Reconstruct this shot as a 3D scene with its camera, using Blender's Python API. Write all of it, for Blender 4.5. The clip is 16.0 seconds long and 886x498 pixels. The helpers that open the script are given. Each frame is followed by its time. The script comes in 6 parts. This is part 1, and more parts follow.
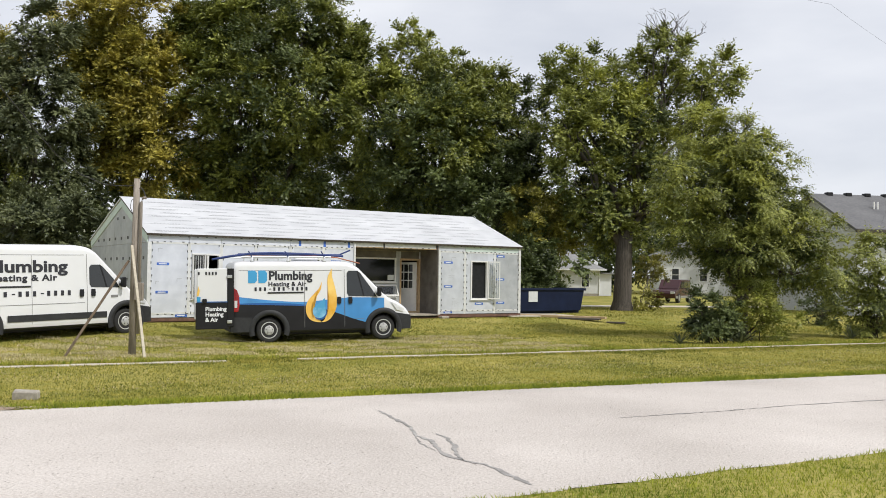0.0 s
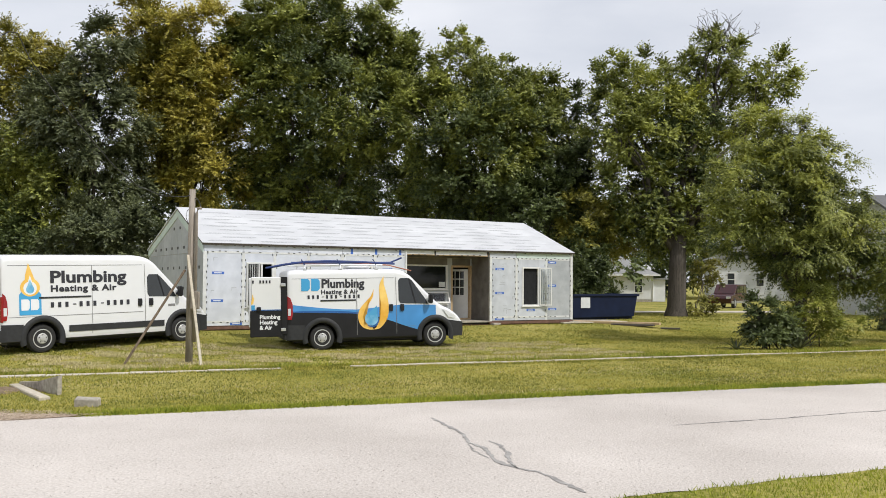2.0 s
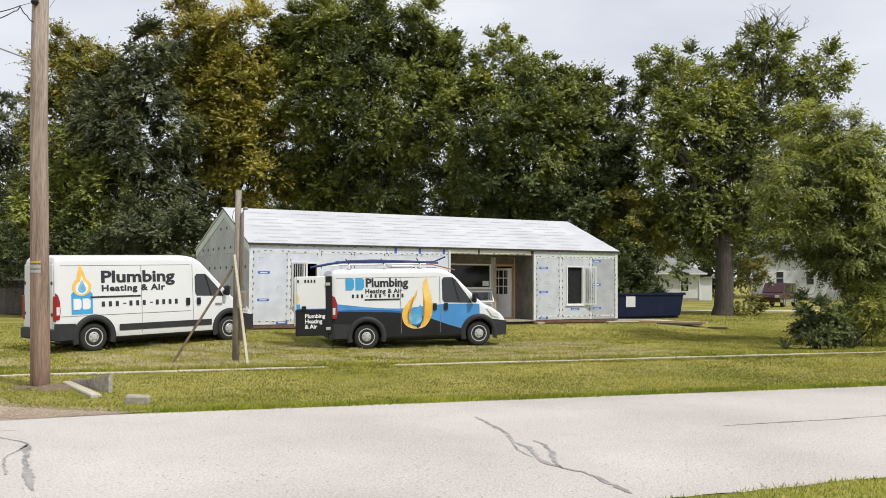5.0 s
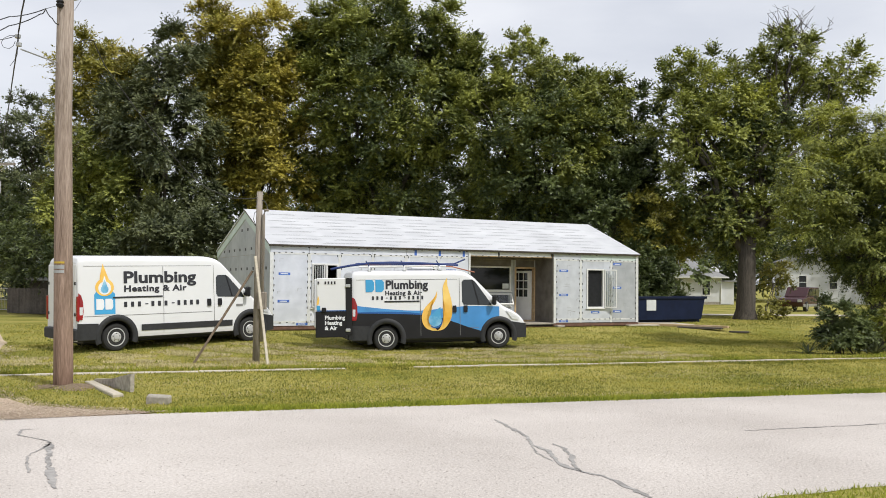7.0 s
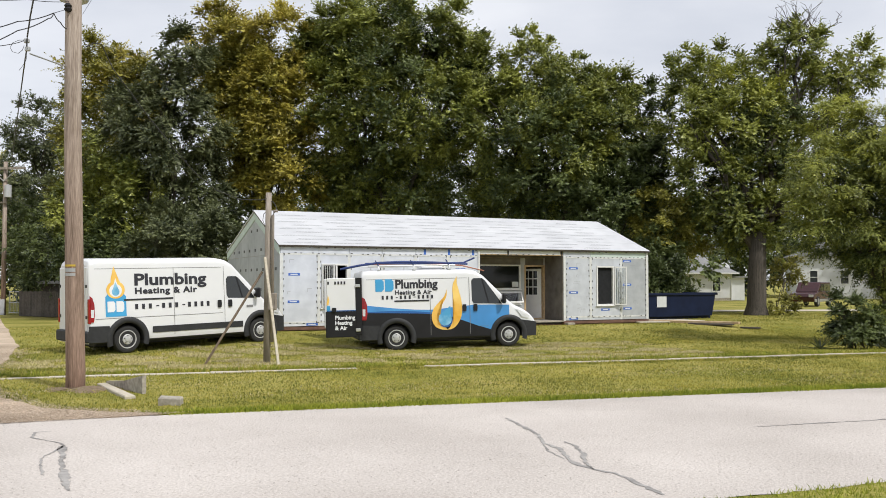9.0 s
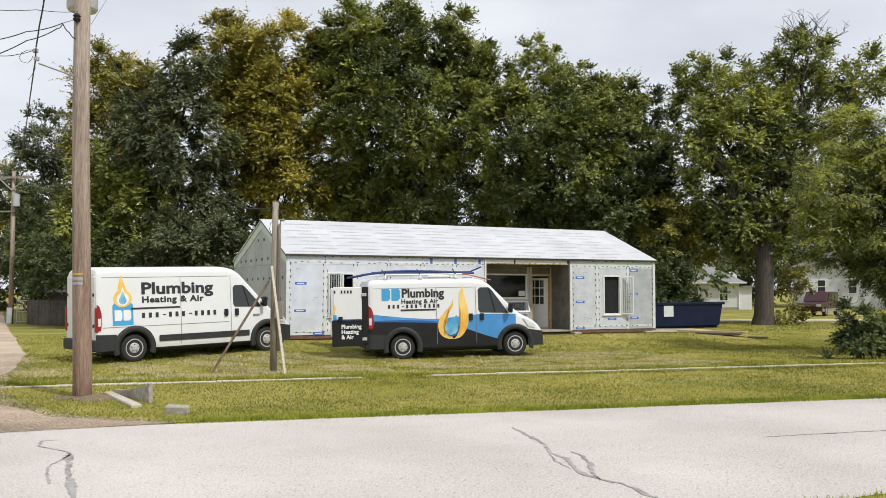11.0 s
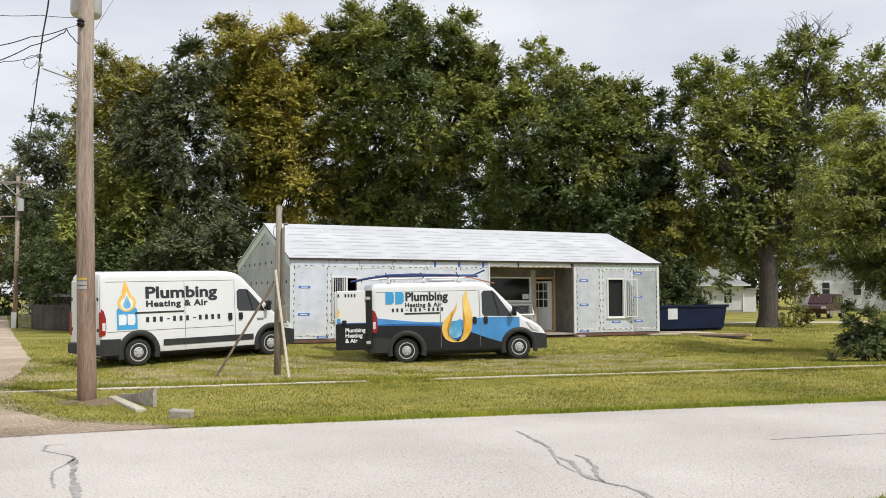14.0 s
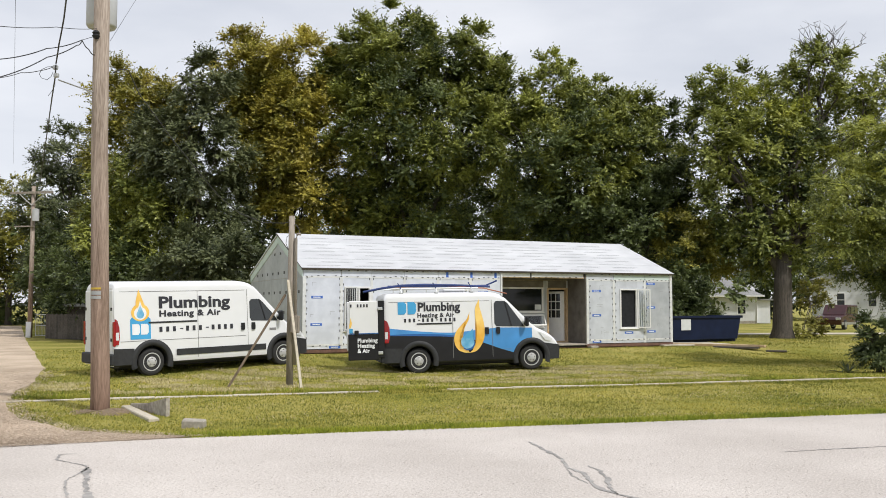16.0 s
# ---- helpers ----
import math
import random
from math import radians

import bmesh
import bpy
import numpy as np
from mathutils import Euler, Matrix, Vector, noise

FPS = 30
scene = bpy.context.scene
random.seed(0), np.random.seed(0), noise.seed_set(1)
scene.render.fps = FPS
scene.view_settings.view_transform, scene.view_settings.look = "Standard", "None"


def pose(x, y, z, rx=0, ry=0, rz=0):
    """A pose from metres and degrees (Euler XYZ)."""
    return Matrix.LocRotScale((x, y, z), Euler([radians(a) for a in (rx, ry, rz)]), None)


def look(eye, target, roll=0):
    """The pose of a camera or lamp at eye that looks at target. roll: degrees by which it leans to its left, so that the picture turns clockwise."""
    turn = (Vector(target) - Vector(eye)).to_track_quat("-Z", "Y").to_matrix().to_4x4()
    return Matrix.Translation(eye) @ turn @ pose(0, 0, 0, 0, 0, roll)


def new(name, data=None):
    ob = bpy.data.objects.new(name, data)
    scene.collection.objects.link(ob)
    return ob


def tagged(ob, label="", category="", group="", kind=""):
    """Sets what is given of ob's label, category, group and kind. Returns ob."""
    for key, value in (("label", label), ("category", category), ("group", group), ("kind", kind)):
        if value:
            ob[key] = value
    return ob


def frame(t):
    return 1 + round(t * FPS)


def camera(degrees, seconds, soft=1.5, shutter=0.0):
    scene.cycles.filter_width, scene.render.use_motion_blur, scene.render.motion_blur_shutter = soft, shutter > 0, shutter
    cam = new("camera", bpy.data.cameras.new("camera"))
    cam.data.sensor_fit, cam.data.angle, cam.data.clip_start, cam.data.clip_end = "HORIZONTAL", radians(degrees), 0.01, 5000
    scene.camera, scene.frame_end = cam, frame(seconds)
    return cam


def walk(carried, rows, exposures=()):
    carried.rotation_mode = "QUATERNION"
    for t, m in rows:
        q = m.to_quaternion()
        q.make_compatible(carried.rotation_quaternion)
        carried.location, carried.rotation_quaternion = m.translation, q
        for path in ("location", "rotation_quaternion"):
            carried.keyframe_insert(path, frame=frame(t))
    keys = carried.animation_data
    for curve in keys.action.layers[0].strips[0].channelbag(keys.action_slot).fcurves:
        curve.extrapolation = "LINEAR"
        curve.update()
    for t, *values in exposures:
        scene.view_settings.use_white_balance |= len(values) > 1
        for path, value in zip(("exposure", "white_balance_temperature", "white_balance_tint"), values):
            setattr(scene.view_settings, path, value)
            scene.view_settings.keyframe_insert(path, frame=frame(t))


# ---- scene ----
cam = camera(52.5, 16.0, soft=0.9)
EYE = 1.85
# seconds, yaw, pitch, roll in degrees: the filmer stands still and pans to the left
TURNS = [
    (0.0, 0.0, 1.725, 0.837), (0.5, 0.228, 1.497, 0.894), (1.0, 0.939, 1.551, 0.67), (1.5, 2.523, 1.817, 0.388),
    (2.0, 3.257, 2.126, 0.384), (2.5, 4.482, 1.699, 0.143), (3.0, 5.021, 1.847, 0.21), (3.5, 5.538, 1.6, 0.112),
    (4.0, 5.687, 1.525, 0.343), (4.2, 5.67, 1.904, 0.272), (6.3, 6.85, 2.18, 0.62), (6.5, 6.964, 2.288, 0.643), (7.0, 7.309, 2.186, 0.595),
    (7.5, 7.166, 1.164, 0.259), (8.0, 7.455, 1.776, 0.551), (8.5, 7.691, 2.014, 0.129), (11.0, 8.309, 2.694, 0.043),
    (11.5, 8.306, 2.738, -0.039), (12.0, 8.452, 2.924, -0.052), (12.5, 8.344, 2.886, -0.056), (13.0, 8.61, 2.892, -0.088),
    (13.5, 8.629, 3.158, -0.012), (14.0, 8.539, 2.909, -0.133), (14.5, 8.658, 2.858, -0.167), (15.0, 8.856, 3.118, -0.087),
    (15.5, 8.869, 3.426, -0.093), (16.0, 9.324, 3.565, -0.026),
]
walk(cam, [(t, pose(0, 0, EYE, 90 + p, 0, w) @ pose(0, 0, 0, 0, 0, r)) for t, w, p, r in TURNS], [(0.0, 0.22), (16.0, 0.22)])

# ---- sky and sun: bright broken overcast, a veiled sun high to the right, behind the filmer ----
SUN_AZ, SUN_EL = 122.0, 52.0   # degrees clockwise from +y, and above the horizon
world = bpy.data.worlds.new("sky")
scene.world = world
world.use_nodes = True
wn, wl = world.node_tree.nodes, world.node_tree.links
wn.clear()
w_out = wn.new("ShaderNodeOutputWorld")
w_bg = wn.new("ShaderNodeBackground")
w_bg.inputs["Strength"].default_value = 0.1
w_sky = wn.new("ShaderNodeTexSky")
w_sky.sky_type = "NISHITA"
w_sky.sun_disc = False
w_sky.sun_elevation, w_sky.sun_rotation = radians(SUN_EL), radians(SUN_AZ)
w_co = wn.new("ShaderNodeTexCoord")
w_map = wn.new("ShaderNodeMapping")
w_map.inputs["Scale"].default_value = (1.0, 1.0, 3.2)
w_cl = wn.new("ShaderNodeTexNoise")
w_cl.inputs["Scale"].default_value, w_cl.inputs["Detail"].default_value, w_cl.inputs["Roughness"].default_value = 3.1, 6.0, 0.5
w_ramp = wn.new("ShaderNodeValToRGB")
w_ramp.color_ramp.elements[0].position, w_ramp.color_ramp.elements[0].color = 0.3, (6.1, 6.35, 7.0, 1)
w_ramp.color_ramp.elements[1].position, w_ramp.color_ramp.elements[1].color = 0.68, (8.3, 8.4, 8.8, 1)
w_mix = wn.new("ShaderNodeMix")
w_mix.data_type = "RGBA"
w_mix.inputs["Factor"].default_value = 0.88
wl.new(w_co.outputs["Generated"], w_map.inputs["Vector"])
wl.new(w_map.outputs["Vector"], w_cl.inputs["Vector"])
wl.new(w_cl.outputs["Fac"], w_ramp.inputs["Fac"])
wl.new(w_sky.outputs["Color"], w_mix.inputs["A"])
wl.new(w_ramp.outputs["Color"], w_mix.inputs["B"])
wl.new(w_mix.outputs["Result"], w_bg.inputs["Color"])
wl.new(w_bg.outputs["Background"], w_out.inputs["Surface"])
sun_data = bpy.data.lights.new("sun", "SUN")
sun_data.energy, sun_data.angle, sun_data.color = 2.6, radians(3), (1.0, 0.965, 0.91)
sun = new("sun", sun_data)
sun_at = Vector((math.sin(radians(SUN_AZ)) * math.cos(radians(SUN_EL)), math.cos(radians(SUN_AZ)) * math.cos(radians(SUN_EL)), math.sin(radians(SUN_EL)))) * 200
sun.matrix_world = look(sun_at, (0, 0, 0))


# ---- materials ----
def surface(name, col, rough=0.6, var=0.12, scale=6.0, big=0.6, bump=0.0, metal=0.0, col2=None, spec=0.5, each=0.0, leaf=False, sharp=0.14, stretch=None):
    """Procedural surface: two scales of noise over the base colour, optional bump, per-piece variation."""
    m = bpy.data.materials.new(name)
    m.use_nodes = True
    n, l = m.node_tree.nodes, m.node_tree.links
    p = n["Principled BSDF"]
    p.inputs["Roughness"].default_value, p.inputs["Metallic"].default_value = rough, metal
    p.inputs["Specular IOR Level"].default_value = spec
    co = n.new("ShaderNodeTexCoord")
    fine, wide = n.new("ShaderNodeTexNoise"), n.new("ShaderNodeTexNoise")
    fine.inputs["Scale"].default_value, fine.inputs["Detail"].default_value = scale, 6
    wide.inputs["Scale"].default_value, wide.inputs["Detail"].default_value = big, 4
    l.new(co.outputs["Object"], fine.inputs["Vector"])
    l.new(co.outputs["Object"], wide.inputs["Vector"])
    add = n.new("ShaderNodeMath")
    add.operation = "ADD"
    l.new(fine.outputs["Fac"], add.inputs[0])
    l.new(wide.outputs["Fac"], add.inputs[1])
    fac = add.outputs[0]
    if each or leaf:
        rnd = n.new("ShaderNodeNewGeometry").outputs["Random Per Island"] if leaf else n.new("ShaderNodeObjectInfo").outputs["Random"]
        mul = n.new("ShaderNodeMath")
        mul.operation = "MULTIPLY_ADD"
        l.new(rnd, mul.inputs[0])
        mul.inputs[1].default_value, mul.inputs[2].default_value = (each or 0.5), -(each or 0.5) / 2
        sm = n.new("ShaderNodeMath")
        sm.operation = "ADD"
        l.new(fac, sm.inputs[0])
        l.new(mul.outputs[0], sm.inputs[1])
        fac = sm.outputs[0]
    ramp = n.new("ShaderNodeValToRGB")
    c2 = col2 or tuple(min(1, c * (1 + var)) for c in col)
    c1 = col if col2 else tuple(c * (1 - var) for c in col)
    ramp.color_ramp.elements[0].position, ramp.color_ramp.elements[0].color = 0.5 - sharp, (*c1, 1)
    ramp.color_ramp.elements[1].position, ramp.color_ramp.elements[1].color = 0.5 + sharp, (*c2, 1)
    half = n.new("ShaderNodeMath")
    half.operation = "MULTIPLY"
    half.inputs[1].default_value = 0.5
    l.new(fac, half.inputs[0])
    l.new(half.outputs[0], ramp.inputs["Fac"])
    l.new(ramp.outputs["Color"], p.inputs["Base Color"])
    if bump:
        b = n.new("ShaderNodeBump")
        b.inputs["Strength"].default_value, b.inputs["Distance"].default_value = min(1.0, bump), 0.02
        l.new(fine.outputs["Fac"], b.inputs["Height"])
        l.new(b.outputs["Normal"], p.inputs["Normal"])
    if leaf:
        tr = n.new("ShaderNodeBsdfTranslucent")
        mx = n.new("ShaderNodeMixShader")
        mx.inputs["Fac"].default_value = 0.28
        l.new(ramp.outputs["Color"], tr.inputs["Color"])
        l.new(p.outputs["BSDF"], mx.inputs[1])
        l.new(tr.outputs["BSDF"], mx.inputs[2])
        l.new(mx.outputs["Shader"], n["Material Output"].inputs["Surface"])
    return m


def glass_mat(name, tint, rough=0.03):
    m = bpy.data.materials.new(name)
    m.use_nodes = True
    p = m.node_tree.nodes["Principled BSDF"]
    p.inputs["Base Color"].default_value = (*tint, 1)
    p.inputs["Roughness"].default_value = rough
    p.inputs["Transmission Weight"].default_value = 1.0
    p.inputs["IOR"].default_value = 1.45
    return m


M_ROAD = surface("chip_seal", (0.38, 0.343, 0.312), 0.95, scale=34, big=0.3, bump=0.7, col2=(0.67, 0.622, 0.58), spec=0.2, sharp=0.18)
M_CHIP = surface("loose_chippings", (0.27, 0.245, 0.225), 0.9, scale=3, big=0.5, col2=(0.80, 0.75, 0.70), leaf=True, each=0.8, spec=0.2, sharp=0.22)
M_TAR = surface("crack_sealant", (0.20, 0.19, 0.18), 0.7, 0.4, scale=9, big=3, col2=(0.42, 0.40, 0.38))
M_GRASS_SOIL = surface("lawn", (0.15, 0.16, 0.024), 0.95, scale=14, big=0.4, bump=0.9, col2=(0.37, 0.32, 0.10), spec=0.1, sharp=0.10)
M_BLADE = surface("grass_blade", (0.105, 0.13, 0.017), 0.75, scale=2.2, big=0.33, col2=(0.49, 0.43, 0.095), leaf=True, each=0.6, spec=0.25, sharp=0.13)
M_BLADE_NEAR = surface("grass_blade_near", (0.13, 0.185, 0.014), 0.7, scale=2.5, big=0.5, col2=(0.40, 0.42, 0.05), leaf=True, each=0.5, spec=0.3)
M_STRAW = surface("dry_clippings", (0.42, 0.36, 0.19), 0.9, scale=9, big=1, col2=(0.66, 0.58, 0.36), leaf=True, each=0.5, spec=0.1)
M_GRAVEL = surface("gravel", (0.30, 0.235, 0.17), 0.95, scale=26, big=0.5, bump=1.0, col2=(0.66, 0.54, 0.42), spec=0.15, sharp=0.16)
M_STONE = surface("tan_stones", (0.30, 0.235, 0.175), 0.9, scale=1.1, big=0.4, col2=(0.74, 0.62, 0.50), leaf=True, each=0.7, spec=0.2, sharp=0.2)
M_DIRT = surface("bare_soil", (0.12, 0.085, 0.055), 0.95, scale=20, big=2.0, bump=1.0, col2=(0.30, 0.235, 0.165), spec=0.1)
M_CONC = surface("concrete", (0.40, 0.355, 0.275), 0.9, scale=14, big=1.2, bump=0.3, col2=(0.60, 0.545, 0.45), each=0.2)
M_CONC_DARK = surface("old_concrete", (0.24, 0.215, 0.18), 0.95, scale=12, big=1.5, bump=0.5, col2=(0.50, 0.46, 0.39))
M_FOIL = surface("foil_sheathing", (0.57, 0.60, 0.66), 0.42, scale=3, big=0.7, col2=(0.73, 0.76, 0.83), each=0.35, spec=0.5)
M_FOIL_GREY = surface("grey_foil_sheathing", (0.36, 0.38, 0.40), 0.42, scale=3, big=0.8, col2=(0.50, 0.52, 0.54), each=0.35, spec=0.5)
M_FOIL_MID = surface("dull_foil_sheathing", (0.45, 0.475, 0.515), 0.42, scale=3, big=0.7, col2=(0.60, 0.63, 0.68), each=0.3, spec=0.5)
M_FOIL_GREEN = surface("pale_green_board", (0.50, 0.60, 0.55), 0.6, scale=3, big=0.8, col2=(0.60, 0.69, 0.65), each=0.3)
M_TAPE = surface("seam_tape", (0.66, 0.67, 0.66), 0.4, 0.1, scale=8, big=2)
# darker grey than the outer boards, used only inside the porch recess
M_DARKWALL = surface("dark_grey_board", (0.10, 0.09, 0.08), 0.8, scale=3, big=0.9, col2=(0.21, 0.195, 0.175))
M_FASTENER = surface("black_fastener", (0.06, 0.06, 0.06), 0.6, 0.2)
M_BLUE_PRINT = surface("blue_print", (0.05, 0.14, 0.50), 0.5, 0.15)
M_WHITE_PRINT = surface("white_print", (0.75, 0.77, 0.8), 0.5, 0.05)
M_ROOF = surface("white_underlayment", (0.50, 0.51, 0.53), 0.6, scale=1.6, big=0.5, col2=(0.60, 0.61, 0.63), each=0.2, bump=0.1)
M_PRINT_GREY = surface("grey_print", (0.30, 0.31, 0.325), 0.6, 0.1, scale=30)
M_LUMBER = surface("raw_lumber", (0.42, 0.29, 0.16), 0.75, scale=9, big=1.5, col2=(0.62, 0.46, 0.28))
M_DARKWOOD = surface("weathered_timber", (0.04, 0.034, 0.028), 0.9, scale=9, big=1, col2=(0.11, 0.095, 0.08), bump=0.4, each=0.3)
M_BRICKRED = surface("red_brick_base", (0.10, 0.055, 0.04), 0.9, scale=12, big=1, col2=(0.20, 0.11, 0.08), bump=0.4)
M_WHITE = surface("white_vinyl", (0.74, 0.74, 0.73), 0.45, 0.06, scale=6)
# near-black colour stands in for unlit rooms and the van's bay
M_INSIDE = surface("dark_interior", (0.07, 0.065, 0.06), 0.9, 0.3)
M_GLASS = glass_mat("window_glass", (0.9, 0.93, 0.93))
M_DGLASS = surface("tinted_glass", (0.02, 0.023, 0.024), 0.06, 0.2, scale=1.4, big=1.1, spec=0.7)
M_PANE = surface("dark_window_glass", (0.012, 0.014, 0.015), 0.05, 0.2, scale=1.4, big=1.1, spec=0.32)
M_SCREEN = surface("insect_screen", (0.022, 0.023, 0.025), 0.8, 0.25, scale=9, big=1.4, spec=0.1)
M_VANW = surface("white_van_paint", (0.72, 0.73, 0.745), 0.28, 0.025, scale=2, big=0.8, spec=0.5)
M_VANBLACK = surface("charcoal_wrap", (0.013, 0.013, 0.015), 0.42, 0.25, scale=3, spec=0.3)
M_VANBLUE = surface("blue_wrap", (0.06, 0.26, 0.58), 0.35, 0.16, scale=1.6, big=0.9)
M_SKYBLUE = surface("sky_blue_vinyl", (0.05, 0.33, 0.62), 0.4, 0.08, scale=2)
M_DEEPBLUE = surface("deep_blue_vinyl", (0.015, 0.10, 0.32), 0.4, 0.15, scale=2)
M_GOLD = surface("gold_vinyl", (0.72, 0.36, 0.02), 0.4, scale=1.2, big=1.9, col2=(0.92, 0.66, 0.20))
M_DROP = surface("water_drop_vinyl", (0.07, 0.33, 0.58), 0.3, scale=2.2, big=2.2, col2=(0.40, 0.68, 0.85))
M_INK = surface("dark_lettering", (0.022, 0.022, 0.03), 0.45, 0.2)
M_PLASTIC = surface("grey_black_plastic", (0.030, 0.031, 0.033), 0.62, 0.2, scale=14, big=1.5, bump=0.08, spec=0.3)
M_SEAM = surface("panel_gap", (0.18, 0.18, 0.18), 0.7, 0.2)
M_RUBBER = surface("tyre_rubber", (0.022, 0.022, 0.022), 0.85, 0.3, scale=20)
M_STEEL = surface("wheel_steel", (0.50, 0.50, 0.50), 0.38, 0.12, scale=9, metal=0.25)
M_REDLENS = surface("red_lens", (0.30, 0.012, 0.014), 0.18, 0.2)
M_CLEARLENS = surface("clear_lens", (0.62, 0.63, 0.64), 0.12, 0.12)
M_ALU = surface("aluminium", (0.60, 0.61, 0.62), 0.35, 0.1, metal=0.8)
M_BLUEPIPE = surface("blue_pipe", (0.012, 0.035, 0.16), 0.45, 0.15)
M_ORANGE = surface("orange_pipe", (0.40, 0.13, 0.06), 0.5, 0.15)


def wood_pole(name, lo, hi):
    """Vertical streaks of weathered timber, with redder treated wood low on the pole."""
    m = surface(name, lo, 0.9, scale=5, big=0.8, col2=hi, bump=0.6, sharp=0.16)
    n, l = m.node_tree.nodes, m.node_tree.links
    co = next(x for x in n if x.type == "TEX_COORD")
    mp = n.new("ShaderNodeMapping")
    mp.inputs["Scale"].default_value = (17, 17, 1.1)
    l.new(co.outputs["Object"], mp.inputs["Vector"])
    for t in [x for x in n if x.type == "TEX_NOISE"]:
        l.new(mp.outputs["Vector"], t.inputs["Vector"])
    return m


M_POLE = wood_pole("utility_pole_timber", (0.17, 0.13, 0.10), (0.48, 0.41, 0.35))
# reddish treated butt and rusty streaks on the utility pole
pn, pk = M_POLE.node_tree.nodes, M_POLE.node_tree.links
p_bsdf = pn["Principled BSDF"]
p_col = p_bsdf.inputs["Base Color"].links[0].from_socket
p_sep = pn.new("ShaderNodeSeparateXYZ")
p_co = next(x for x in pn if x.type == "TEX_COORD")
pk.new(p_co.outputs["Object"], p_sep.inputs[0])
p_rng = pn.new("ShaderNodeMapRange")
p_rng.inputs["From Min"].default_value, p_rng.inputs["From Max"].default_value = 5.5, 0.2
p_rng.inputs["To Min"].default_value, p_rng.inputs["To Max"].default_value = 0.08, 0.75
pk.new(p_sep.outputs["Z"], p_rng.inputs["Value"])
p_mix = pn.new("ShaderNodeMix")
p_mix.data_type, p_mix.blend_type = "RGBA", "MULTIPLY"
p_mix.inputs["B"].default_value = (0.62, 0.40, 0.30, 1)
pk.new(p_rng.outputs["Result"], p_mix.inputs["Factor"])
pk.new(p_col, p_mix.inputs["A"])
pk.new(p_mix.outputs["Result"], p_bsdf.inputs["Base Color"])
M_OLDPOST = wood_pole("grey_post_timber", (0.17, 0.145, 0.12), (0.38, 0.335, 0.285))
M_BARK = wood_pole("bark", (0.030, 0.025, 0.020), (0.115, 0.098, 0.08))
M_BRACE = wood_pole("brown_board", (0.12, 0.085, 0.06), (0.27, 0.21, 0.16))
M_CABLE = surface("black_cable", (0.028, 0.028, 0.03), 0.6, 0.2)
M_GALV = surface("galvanised", (0.42, 0.43, 0.43), 0.45, 0.1, metal=0.5)
M_TANK = surface("transformer_paint", (0.45, 0.46, 0.475), 0.5, 0.08)
M_YELLOW = surface("yellow_tag", (0.55, 0.38, 0.05), 0.5, 0.1)
M_NAVY = surface("navy_dumpster_paint", (0.003, 0.007, 0.026), 0.55, scale=3, big=1.2, spec=0.2, col2=(0.006, 0.013, 0.042))
M_PAPER = surface("paper_sign", (0.60, 0.62, 0.62), 0.7, 0.08)
M_SIDING = surface("white_siding", (0.68, 0.69, 0.70), 0.6, 0.06, scale=3)
M_GREYSIDING = surface("pale_grey_siding", (0.60, 0.615, 0.64), 0.6, 0.08, scale=3)
M_SHINGLE = surface("grey_shingles", (0.20, 0.20, 0.20), 0.9, scale=9, big=0.8, col2=(0.30, 0.30, 0.295), bump=0.3)
M_SHINGLE_DARK = surface("charcoal_shingles", (0.10, 0.10, 0.105), 0.9, scale=9, big=0.6, col2=(0.165, 0.165, 0.17), bump=0.3)
M_MAROON = surface("maroon_car_paint", (0.045, 0.012, 0.014), 0.22, 0.2)
M_SILVER = surface("silver_trim", (0.38, 0.38, 0.38), 0.35, 0.1, metal=0.6)
LEAF = lambda name, a, b: surface(name, a, 0.46, scale=0.9, big=0.30, col2=b, leaf=True, each=0.42, spec=0.5, sharp=0.14)
L_GREEN = LEAF("leaf_green", (0.055, 0.08, 0.015), (0.41, 0.435, 0.095))
# dark green; also paints shade inside crowns and in the thicket
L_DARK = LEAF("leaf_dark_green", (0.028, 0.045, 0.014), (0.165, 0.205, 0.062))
L_GREY = LEAF("leaf_grey_green", (0.045, 0.06, 0.026), (0.22, 0.245, 0.11))
L_YELLOW = LEAF("leaf_turning_yellow", (0.16, 0.14, 0.017), (0.57, 0.49, 0.09))
L_OLIVE = LEAF("leaf_olive", (0.10, 0.10, 0.014), (0.42, 0.39, 0.07))
# lighter green; on tree tops it puts sunlight into the leaf colour
L_BRIGHT = LEAF("leaf_bright_green", (0.12, 0.15, 0.02), (0.50, 0.51, 0.09))


# ---- mesh helpers ----
def link(name, me, material, parent=None, label=""):
    for m in material if isinstance(material, (list, tuple)) else [material]:
        me.materials.append(m)
    ob = new(name, me)
    ob.parent = parent
    if label:
        tagged(ob, label)
    return ob


def part(name, bm, material, parent=None, label="", smooth=False):
    bmesh.ops.recalc_face_normals(bm, faces=bm.faces)
    me = bpy.data.meshes.new(name)
    if smooth:
        for f in bm.faces:
            f.smooth = True
    bm.to_mesh(me)
    bm.free()
    return link(name, me, material, parent, label)


def thing(name, m, label, category, group=""):
    ob = new(name)
    ob.matrix_basis = m
    ob.empty_display_size = 0.3
    return tagged(ob, label, category, group)


